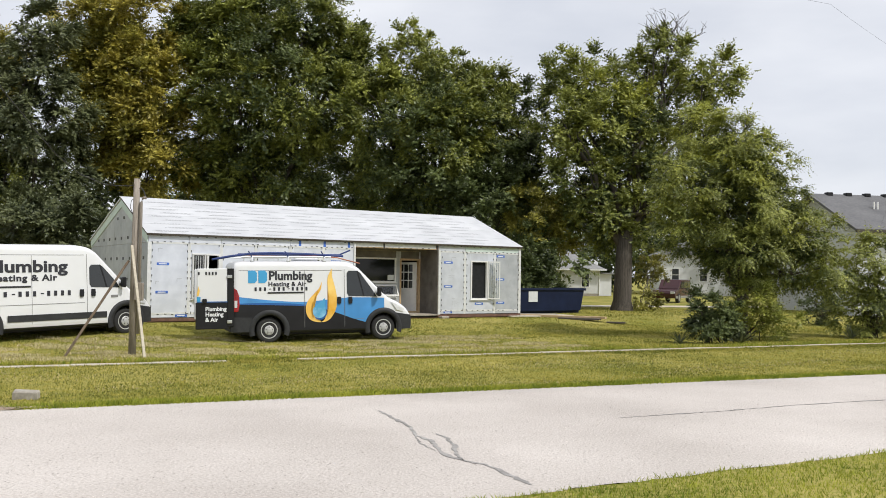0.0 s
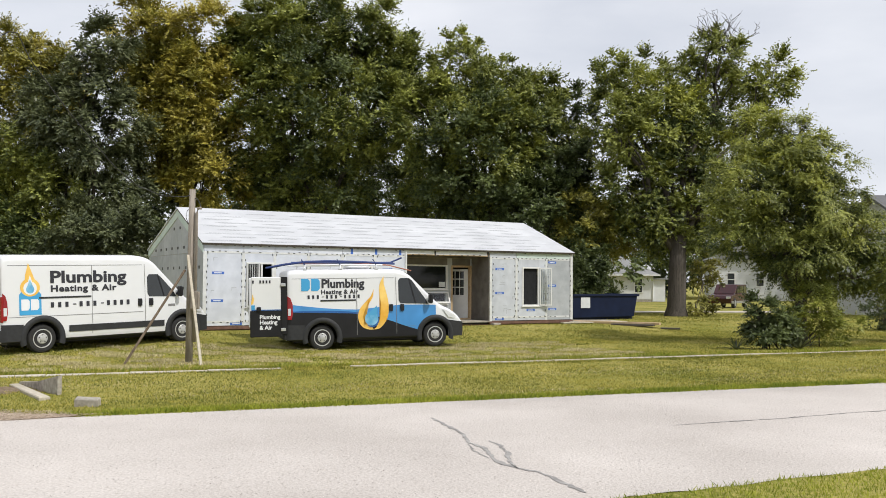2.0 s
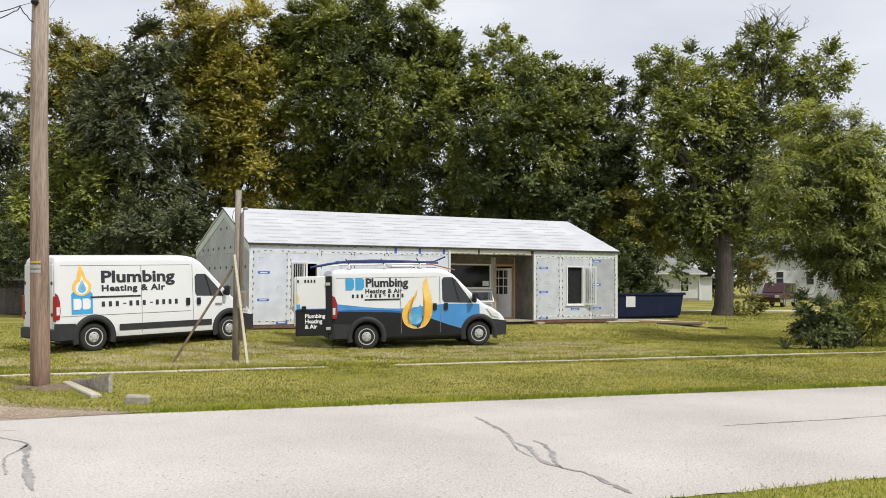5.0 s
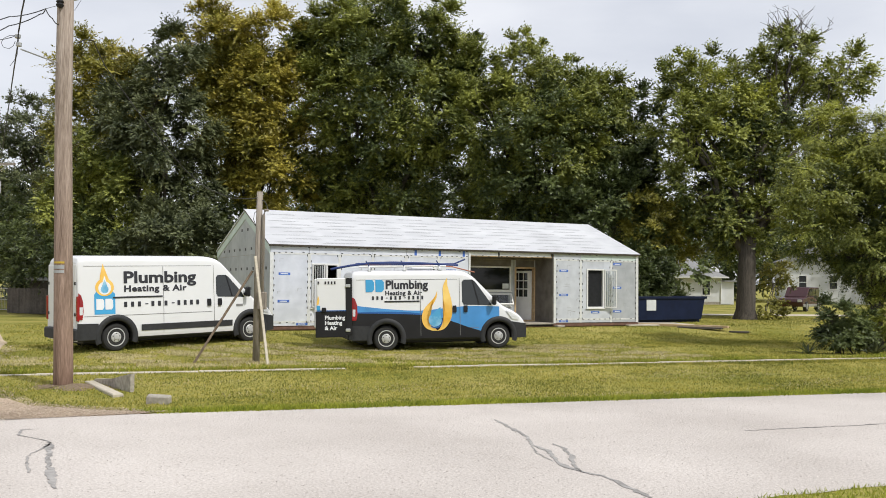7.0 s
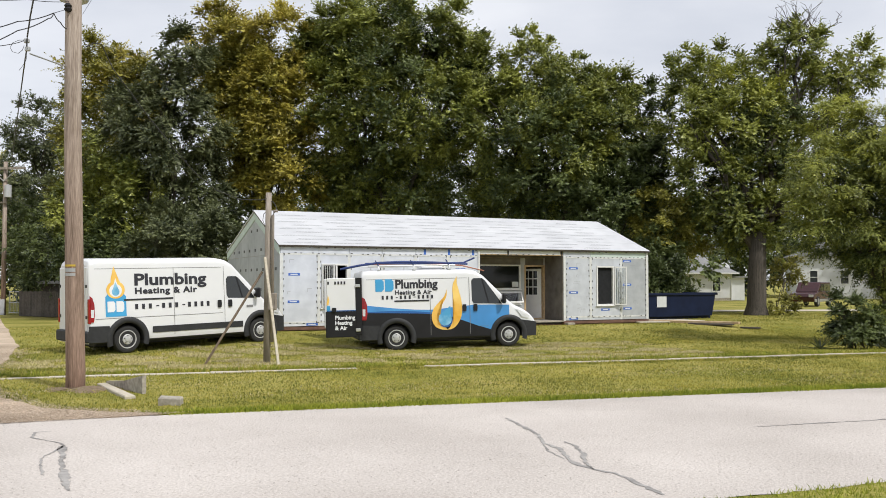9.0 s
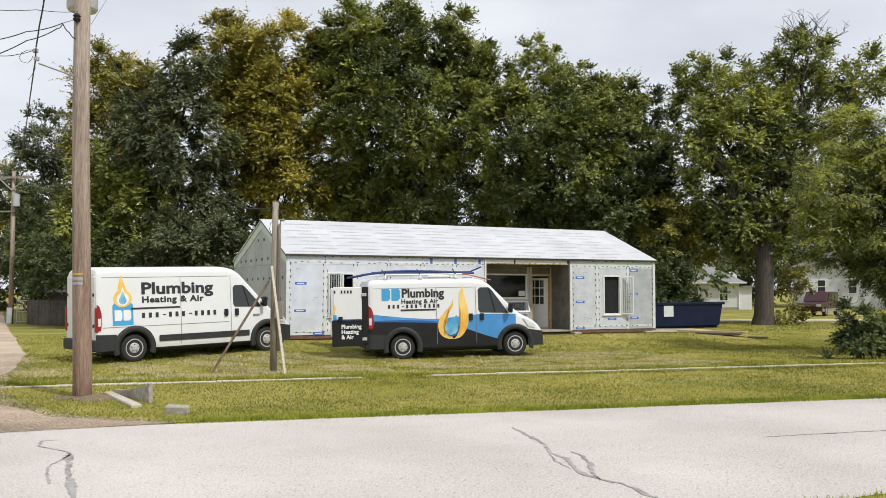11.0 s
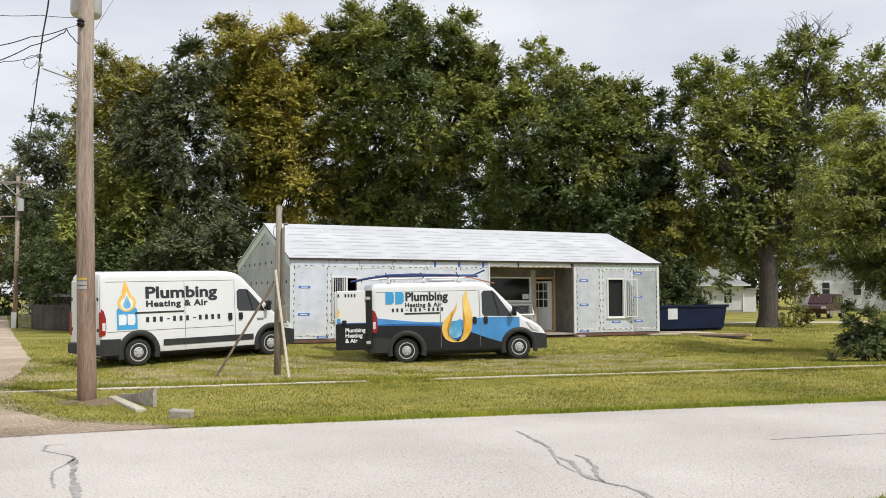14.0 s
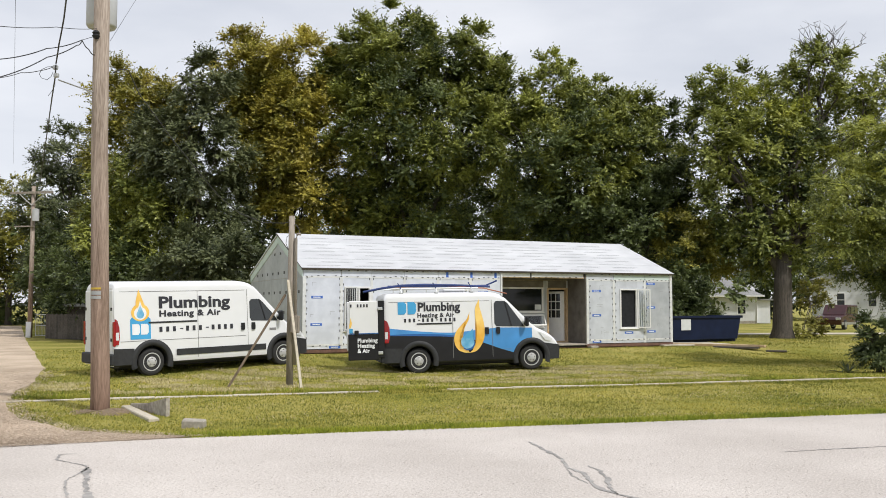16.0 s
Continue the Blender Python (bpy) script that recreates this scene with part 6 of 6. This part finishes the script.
# the dark extra leaves paint the shade inside this crown
broad = tree((-9.8, 52.0), 0.45, 5, [(-11.4, 51.0, 16.4, 2.7, 2.9), (-8.1, 51.0, 15.6, 2.7, 2.6), (-12.0, 49.8, 12.2, 2.7, 2.7), (-7.6, 49.4, 11.0, 3.0, 2.6), (-10.6, 52.0, 7.4, 3.6, 2.6), (-6.2, 52.0, 14.6, 1.8, 2.4), (-13.9, 52.0, 15.7, 1.4, 2.3), (-13.4, 51.6, 8.2, 2.4, 2.6)], 120000, 0.29, L_GREEN, "very large dense green tree behind the house", 16, 0.55, extra=([(-9.6, 50.5, 12.5, 4.4, 5.0), (-9.4, 52.2, 7.6, 4.2, 3.2)], 26000, L_DARK, "inner leaves coloured dark as shade within the crown"))
leaves("crown", [(-14.8, 51.5, 15.7, 1.5, 1.7)], 9000, 0.29, L_GREEN, broad, 93, 0.5, inner=0.1)
# here too the extra leaves are dark for the crown's inner shade
tree((-0.8, 50.0), 0.4, 4.5, [(-1.8, 50.0, 13.6, 1.7, 2.1), (-4.7, 51.2, 13.2, 1.5, 1.9), (2.4, 51.2, 12.3, 1.5, 1.7), (0.3, 51.0, 12.6, 1.9, 2.1), (-3.5, 49.0, 10.6, 2.0, 2.7), (-0.1, 48.6, 9.4, 2.5, 2.4), (-2.6, 51.0, 6.8, 3.0, 2.3), (2.1, 50.0, 10.8, 1.7, 2.0), (0.6, 50.5, 6.0, 2.2, 2.0)], 94000, 0.28, L_GREEN, "large green tree behind the house", 17, 0.52, extra=([(-1.2, 48.8, 9.0, 3.4, 3.8), (-1.0, 51.0, 5.2, 3.0, 2.0)], 22000, L_DARK, "inner leaves coloured dark as shade within the crown"))
tree((3.4, 51.0), 0.3, 4, [(4.2, 52.0, 11.0, 1.7, 2.3), (3.5, 50.0, 8.3, 1.9, 2.3), (2.3, 48.0, 5.8, 2.2, 2.1), (5.2, 51, 6.8, 1.6, 1.8)], 36000, 0.27, L_DARK, "dark green tree behind the house end", 18, 0.5)
tree((-20.5, 42.5), 0.12, 2.2, [(-20.2, 43.0, 4.6, 1.4, 1.3), (-18.3, 43.0, 4.2, 1.5, 1.3), (-21.6, 43.0, 3.0, 1.3, 1.2), (-19.4, 43.4, 2.5, 2.1, 1.5), (-17.2, 43.5, 2.9, 1.4, 1.3)], 24000, 0.26, L_GREY, "broad pale-leaved understorey tree behind the vans", 19, 0.5)
tree((-27.5, 46.5), 0.14, 2, [(-26.7, 46.0, 3.8, 2.2, 2.2), (-31.2, 50.5, 3.7, 2.4, 2.3), (-24.0, 44.5, 3.0, 2.2, 2.0), (-34.6, 55.0, 4.5, 2.6, 3.2)], 34000, 0.27, L_DARK, "dark understorey thicket by the fence", 20, 0.55)
tree((4.6, 46.2), 0.12, 1.2, [(4.6, 46.0, 3.0, 1.25, 1.9), (3.9, 45.0, 1.5, 1.1, 1.5), (5.0, 46.0, 1.5, 1.0, 1.4)], 22000, 0.19, L_DARK, "dark rounded tree at the house corner", 21, 0.35)
tree((5.3, 47.8), 0.12, 3, [(4.6, 47.0, 5.3, 1.4, 1.3), (6.1, 48.0, 4.7, 1.3, 1.4), (5.0, 47.6, 4.2, 1.4, 1.0)], 13000, 0.22, L_OLIVE, "small yellowish tree beside the lawn", 22, 0.4)
# the lighter extra leaves paint sunlight on the upper crown
spreading = tree((9.3, 46.6), 0.45, 5.0, [(7.3, 50.0, 12.7, 1.9, 1.9), (10.5, 50.0, 13.0, 1.7, 1.6), (12.5, 50.0, 14.4, 1.4, 1.6), (14.5, 49.0, 12.9, 1.8, 1.1), (8.9, 48.0, 9.8, 2.9, 1.8), (12.7, 51.0, 11.3, 2.6, 1.8), (7.5, 47.0, 6.7, 2.2, 1.6), (10.4, 48.0, 6.5, 2.1, 1.9), (9.5, 48.0, 4.3, 1.8, 1.2), (6.3, 47.0, 9.9, 1.5, 1.3), (13.6, 49.5, 8.6, 1.7, 1.6), (8.4, 46.6, 5.2, 1.5, 1.1), (10.8, 46.8, 5.3, 1.5, 1.2)], 66000, 0.27, L_GREEN, "big spreading tree with open airy crown", 23, 0.5, extra=([(8.9, 48.4, 11.2, 2.4, 1.5), (7.2, 49.0, 12.8, 1.6, 1.0)], 7000, L_BRIGHT, "upper leaves in a lighter green painted as sunlight"))
# a second, darker set of leaves colours the crown's inside as shaded
leaves("crown", [(9.4, 48.6, 8.0, 2.4, 2.6), (10.6, 49.4, 11.0, 1.6, 1.4), (8.6, 47.6, 5.2, 2.0, 1.2)], 16000, 0.27, L_DARK, spreading, 92, 0.5, label="inner leaves coloured dark as shade within the crown")
# bare twigs over the big tree's top
tops = bmesh.new()
rng = random.Random(8)
for i in range(26):
    a = Vector((12.6 + rng.uniform(-0.5, 0.8), 50.0 + rng.uniform(-0.4, 0.4), 14.6))
    b = a + Vector((rng.uniform(-1.9, 1.7), rng.uniform(-0.6, 0.6), rng.uniform(1.0, 2.3)))
    pts = limb_path(a, b, rng, 0.2)
    tube(tops, pts, [0.03 - 0.004 * k for k in range(6)], 4)
    for k in range(3):
        e = b + Vector((rng.uniform(-.6, .6), rng.uniform(-.3, .3), rng.uniform(-.1, .45)))
        tube(tops, [pts[3 + k % 3], e], [0.013, 0.006], 4)
tagged(part("deadwood", tops, M_BARK, bpy.data.objects[[o.name for o in bpy.data.objects if o.get("label", "").startswith("big spreading")][0]], "bare dead twigs at the top"), kind="stuff")
# lighter extra sprays colour the elm's outside as if sunlit
elm = tree((10.0, 30.2), 0.22, 2.0, [(9.0, 31.0, 6.9, 0.9, 1.0), (9.9, 30.4, 6.7, 0.8, 0.8), (10.1, 30.0, 6.0, 1.1, 1.1), (8.3, 30.0, 5.1, 1.2, 1.0), (10.1, 29.5, 4.5, 1.5, 1.2), (8.2, 30.0, 3.7, 1.2, 1.0), (11.3, 30.0, 3.6, 1.0, 1.1), (9.8, 29.5, 3.0, 1.4, 0.9), (11.5, 30.0, 2.3, 0.8, 0.8), (10.8, 30.5, 5.1, 1.1, 1.2), (10.4, 30.4, 2.0, 1.0, 0.7), (12.3, 30.2, 3.5, 0.8, 0.9), (12.7, 30.2, 2.3, 0.8, 0.8)], 104000, 0.11, L_GREEN, "bushy elm with drooping feathery branches on the lawn", 24, 0.30, 0.4, extra=([(8.9, 30.6, 6.9, 1.0, 1.0), (10.0, 30.0, 6.5, 0.9, 0.9), (8.0, 29.9, 5.1, 1.2, 1.0), (10.2, 29.4, 5.8, 1.2, 1.0), (8.1, 29.6, 3.9, 1.1, 0.9), (11.0, 29.6, 3.9, 1.0, 1.0), (12.4, 30.0, 3.4, 0.8, 0.9), (12.7, 30.0, 2.4, 0.7, 0.7)], 22000, L_BRIGHT, "lighter green sprays with sunlight put into their colour"))
# dark leaves put the elm's inner shade into colour
leaves("crown", [(9.8, 30.5, 3.4, 1.4, 1.6), (9.4, 30.5, 5.3, 0.9, 1.1), (10.6, 30.3, 4.2, 1.2, 1.6)], 26000, 0.13, L_DARK, elm, 91, 0.35, label="inner leaves coloured dark as shade within the crown")


def shrub(at, lobes, count, size, material, label, seed, clump=0.22, stems=9, droop=0.1):
    x, y = at
    t = thing("shrub", Matrix.Identity(4), label, "shrub")
    r = random.Random(seed)
    for i in range(stems):
        l = r.choice(lobes)
        bx = (x + r.uniform(-.3, .3), y + r.uniform(-.2, .2), gz(x, y) - 0.05)
        part("stem", tubed(limb_path(bx, (l[0] + r.uniform(-.5, .5) * l[3], l[1] + r.uniform(-.4, .4) * l[3], l[2] + 0.5 * l[4]), r), [0.022, 0.02, 0.017, 0.014, 0.01, 0.006], 5), M_BARK, t)
    leaves("foliage", lobes, count, size, material, t, seed, clump, 22, droop, 0.3)
    return t


shrub((8.15, 27.2), [(7.85, 27.0, 0.85, 0.45, 0.55), (8.45, 27.0, 0.80, 0.48, 0.62), (8.15, 27.0, 0.35, 0.65, 0.35)], 9000, 0.13, L_DARK, "dense dark green shrub with broad leaves on the lawn", 31)
shrub((10.0, 29.2), [(10.0, 29.0, 0.9, 0.85, 0.8), (10.7, 29.0, 0.55, 0.8, 0.6), (9.3, 29.0, 0.5, 0.6, 0.5)], 11000, 0.10, L_BRIGHT, "yellow-green shrub under the elm", 32)
shrub((15.0, 31.6), [(14.6, 31.5, 2.3, 0.9, 1.2), (15.5, 31.5, 2.0, 0.95, 1.4), (14.4, 31.5, 0.8, 0.8, 0.8), (15.7, 31.5, 0.8, 0.9, 0.8)], 17000, 0.14, L_GREEN, "tall loose shrub with long drooping leaves", 33, 0.3, 16, 0.3)
shrub((16.9, 40.0), [(16.9, 40.0, 0.65, 1.0, 0.65)], 4000, 0.13, L_DARK, "low dark rounded bush at the grey house", 35)
shrub((10.5, 47.0), [(10.6, 46.6, 0.7, 0.75, 0.75), (11.6, 49.5, 2.4, 0.9, 0.9)], 5000, 0.17, L_OLIVE, "weedy bush at the foot of the big tree", 36)


def spiky(x, y, n, long, label, seed):
    r = random.Random(seed)
    t = thing("yucca", pose(x, y, gz(x, y)), label, "plant")
    for i in range(n):
        a, e, l = r.uniform(0, 6.28), r.uniform(0.25, 1.3), long * r.uniform(0.7, 1.1)
        bm = bmesh.new()
        prev = None
        for k in range(5):
            q = k / 4
            rr = l * q * math.cos(e)
            c = Vector((rr * math.cos(a), rr * math.sin(a), l * q * math.sin(e) - 0.5 * l * q * q * math.cos(e) * 0.5))
            w = 0.035 * (1 - q) * (0.5 + q) * 1.6 + 0.003
            sd = Vector((-math.sin(a), math.cos(a), 0)) * w
            vs = [bm.verts.new(c - sd), bm.verts.new(c + Vector((0, 0, -0.012))), bm.verts.new(c + sd)]
            if prev:
                bm.faces.new((prev[0], prev[1], vs[1], vs[0]))
                bm.faces.new((prev[1], prev[2], vs[2], vs[1]))
            prev = vs
        part("blade", bm, L_GREY, t)
    return t


spiky(8.95, 27.0, 34, 0.75, "grey-green spiky yucca clump on the lawn", 3)
spiky(7.1, 26.9, 22, 0.55, "grey-green spiky yucca clump on the lawn", 4)
spiky(13.9, 30.6, 20, 0.6, "grey-green spiky clump beside the shrubs", 5)

# filler thicket whose dark leaves stand in for deep shade below the crowns
tree((-14.0, 51.0), 0.15, 2.0, [(-32.5, 53.5, 2.6, 2.6, 2.6), (-28.0, 52.0, 2.4, 2.6, 2.4), (-24.0, 51.5, 2.8, 2.6, 2.8), (-19.0, 52.0, 3.4, 2.8, 3.2), (-14.2, 52.5, 3.4, 2.8, 3.2), (-9.4, 53.0, 3.2, 2.8, 3.0), (-4.8, 53.0, 3.2, 2.8, 3.0), (0.0, 53.0, 3.0, 2.6, 2.8), (3.4, 53.0, 2.8, 2.0, 2.6)], 52000, 0.30, L_DARK, "thicket under the tall trees, coloured dark to stand for their shade", 26, 0.6)

# woods beyond, closing the view behind the nearer trees
woods_r = np.random.RandomState(3)
lob = []
for i in range(34):
    a = radians(-48 + 82 * i / 33)
    dist = 76 + woods_r.rand() * 16 + (22 if a > radians(8) else 0) + (16 if a < radians(-33) else 0)
    lob.append((dist * math.sin(a), dist * math.cos(a), (4.5 + 3.5 * woods_r.rand()) * (0.6 if a > radians(20) else 1.0), 5.0, 5.0 + 2.5 * woods_r.rand() if a < radians(6) else 3.6))
for i in range(12):
    lob.append((6.0 + i * 3.4, 112.0 + 5 * (i % 3), (4.0 + (i % 4)) * (0.6 if i > 8 else 1.0), 4.2, 5.0 if i < 9 else 3.5))
woods = leaves("distant_woods", lob, 90000, 0.8, L_DARK, None, 77, 1.1, 24, 0.0, 0.15)
tagged(woods, "dark green woods beyond the nearer trees", "woods", kind="stuff")


# ---- grass ----
def grass(name, n, place, tall, wide, material, seed, label):
    """Single bent blades scattered by place(rng, n) -> x, y."""
    r = np.random.RandomState(seed)
    x, y = place(r, n)
    n = len(x)
    z = ground_z(x, y) - 0.005
    a = r.rand(n) * 2 * np.pi
    h = tall * (0.5 + 0.8 * r.rand(n))
    lean = r.normal(size=(n, 2)) * h[:, None] * 0.5
    w = wide * (0.6 + 0.8 * r.rand(n))
    dx, dy = np.cos(a) * w, np.sin(a) * w
    v = np.stack([np.stack([x - dx, y - dy, z], 1), np.stack([x + dx, y + dy, z], 1), np.stack([x + lean[:, 0], y + lean[:, 1], z + h], 1)], 1).reshape(-1, 3)
    ob = arrays(name, v, np.arange(3 * n).reshape(n, 3), material)
    return tagged(ob, label, "grass", kind="stuff")


def scatter(u0, u1, v0, v1, keep=None):
    def f(r, n):
        u, v = u0 + (u1 - u0) * r.rand(n), v0 + (v1 - v0) * r.rand(n)
        x, y = u * RU[0] + v * RV[0], 14.4 + u * RU[1] + v * RV[1]
        if keep is None:
            return x, y
        k = keep(u, v, x, y, r)
        return x[k], y[k]
    return f


def off_drive(x, y):
    # clear of the gravel's right edge
    ex, ey = zip(*drive_pts_r)
    return x > np.interp(y, ey, ex) + 0.1 + 0.12 * np.sin(y * 3.7) * np.sin(y * 1.3)


def off_walk(u, v):
    v0 = 5.60 + 0.030 * (u + 6)
    return (v < v0 - 0.05) | (v > v0 + 0.34) | ((u > -3) & (u < -1))


patchy = lambda u, v, r: r.rand(len(u)) < 0.30 + 0.85 * (0.5 + 0.5 * np.sin(u * 0.9 + 1.3 * np.sin(v * 0.8)) * np.sin(v * 1.15 + 1.7 * np.sin(u * 0.5)))
house_in = lambda x, y: ((x - HOUSE_AT[0]) * math.cos(HOUSE_YAW) + (y - HOUSE_AT[1]) * math.sin(HOUSE_YAW) > -0.1) & (-(x - HOUSE_AT[0]) * math.sin(HOUSE_YAW) + (y - HOUSE_AT[1]) * math.cos(HOUSE_YAW) > -0.05)
grass("verge_grass", 175000, scatter(-14, 18, -0.05, 6.2, lambda u, v, x, y, r: off_drive(x, y) & off_walk(u, v) & (v > 0.12 * np.sin(u * 3.1) * np.sin(u * 1.3) + 0.02 * r.normal(size=len(u)))), 0.036, 0.0072, M_BLADE, 41, "short yellow-green grass on the verge")
grass("verge_edge_grass", 26000, scatter(-12, 18, -0.10, 0.30, lambda u, v, x, y, r: off_drive(x, y)), 0.075, 0.008, M_BLADE_NEAR, 42, "longer green grass along the road edge")
grass("lawn_grass", 190000, scatter(-16, 24, 5.9, 17.0, lambda u, v, x, y, r: off_drive(x, y) & off_walk(u, v) & ~house_in(x, y) & patchy(u, v, r)), 0.042, 0.010, M_BLADE, 43, "mown yellow-green lawn grass")
grass("lawn_grass", 60000, scatter(4, 36, 12, 34, lambda u, v, x, y, r: (~house_in(x, y) | (x > 3.6)) & ((y < 50.8) | (x < 6))), 0.05, 0.017, M_BLADE, 44, "mown yellow-green lawn grass")
grass("dry_clippings", 85000, scatter(-14, 8, 6.6, 13.5, lambda u, v, x, y, r: off_drive(x, y) & ~house_in(x, y) & (np.sin(u * 1.7 + 2 * np.sin(v)) * np.sin(v * 2.3 + u) + 0.5 * np.sin(u * 5.1) * np.sin(v * 6.3 + 1) > 0.26)), 0.062, 0.014, M_STRAW, 45, "pale dry clippings on the lawn")
grass("near_grass", 90000, scatter(-6, 9, -9.5, -5.6, lambda u, v, x, y, r: v < -6.45 + 0.073 * (u + 2.28) + 0.07 * np.sin(u * 4.3) * np.sin(u * 1.7) + 0.03 * r.normal(size=len(u))), 0.042, 0.005, M_BLADE_NEAR, 46, "bright green grass on the near side of the road")
grass("walk_edge_grass", 30000, scatter(-16, 22, 5.4, 6.5, lambda u, v, x, y, r: off_drive(x, y) & off_walk(u, v)), 0.06, 0.009, M_BLADE, 47, "longer grass along the sidewalk")
grass("side_lawn_grass", 60000, scatter(-30, -2, 6.0, 30.0, lambda u, v, x, y, r: (x < -10.5) & off_drive(x, y) & ~house_in(x, y) & patchy(u, v, r)), 0.055, 0.016, M_BLADE, 48, "mown grass beside the gravel drive")
grass("drive_edge_grass", 9000, scatter(-16, -4, -0.1, 9.0, lambda u, v, x, y, r: off_drive(x, y) & ~off_drive(x - 0.45, y)), 0.075, 0.010, M_BLADE, 49, "ragged grass along the gravel edge")
grass("walk_lip_grass", 26000, scatter(-16, 22, 5.6, 7.2, lambda u, v, x, y, r: off_drive(x, y) & (v > 5.95 + 0.030 * (u + 6)) & (v < 6.25 + 0.030 * (u + 6) + 0.08 * np.sin(u * 2.7))), 0.12, 0.009, M_BLADE_NEAR, 50, "longer green grass overhanging the sidewalk")
grass("dry_patches", 26000, scatter(-13, 18, 0.5, 5.3, lambda u, v, x, y, r: off_drive(x, y) & (np.sin(u * 0.55 + 1.1 * np.sin(v * 1.3)) * np.sin(v * 1.9 + 0.8 * np.sin(u * 0.4)) + 0.45 * np.sin(u * 2.1 + v) * np.sin(v * 4.7) + 0.3 * r.normal(size=len(u)) > 0.42)), 0.036, 0.009, M_STRAW, 51, "dry straw-coloured patches in the verge")


def chippings(n, seed):
    """Loose flat chips pressed into the road's surface."""
    r = np.random.RandomState(seed)
    u, k = -11 + 29 * r.rand(n), r.rand(n)
    edge = near_edge(u)
    v = edge + 0.06 - (edge + 0.1) * np.where(r.rand(n) < 0.25, k ** 0.12, k)
    x, y = u * RU[0] + v * RV[0], 14.4 + u * RU[1] + v * RV[1]
    a, w = r.rand(n) * 6.28, 0.004 + 0.008 * r.rand(n) ** 2
    c = np.stack([np.stack([x + w * np.cos(a + t), y + w * np.sin(a + t), 0.003 + 0.004 * r.rand(n)], 1) for t in (0, 2.2, 4.1)], 1).reshape(-1, 3)
    return tagged(arrays("road_chippings", c, np.arange(3 * n).reshape(n, 3), M_CHIP), "loose pale and dark stone chips on the road", "gravel", kind="stuff")


chippings(70000, 61)


def drive_stones(n, seed):
    """Loose stones over the gravel drive, spilling a little onto the grass and the road."""
    r = np.random.RandomState(seed)
    t = r.rand(n) ** 1.6 * 0.62
    k = np.clip(r.rand(n) * 1.12 - 0.04 + 0.02 * r.normal(size=n), -0.1, 1.12)
    lx, ly = np.array(drive_pts_l).T
    rx, ry = np.array(drive_pts_r).T
    q = t * (len(drive_pts_r) - 1)
    ids = np.arange(len(drive_pts_r))
    x = np.interp(q, ids, lx) * (1 - k) + np.interp(q, ids, rx) * k
    y = np.interp(q, ids, ly) * (1 - k) + np.interp(q, ids, ry) * k
    z = np.maximum(ground_z(x, y) + 0.02, np.where(road_uv(x, y)[1] < 0.1, 0.008, -1))
    a, w = r.rand(n) * 6.28, (0.006 + 0.012 * r.rand(n) ** 2) * (1 + t * 1.5)
    c = np.stack([np.stack([x + w * np.cos(a + d), y + w * np.sin(a + d), z + 0.012 * r.rand(n)], 1) for d in (0, 2.2, 4.1)], 1).reshape(-1, 3)
    return tagged(arrays("drive_stones", c, np.arange(3 * n).reshape(n, 3), M_STONE), "loose tan and brown stones on the gravel drive", "gravel", kind="stuff")


drive_stones(60000, 62)
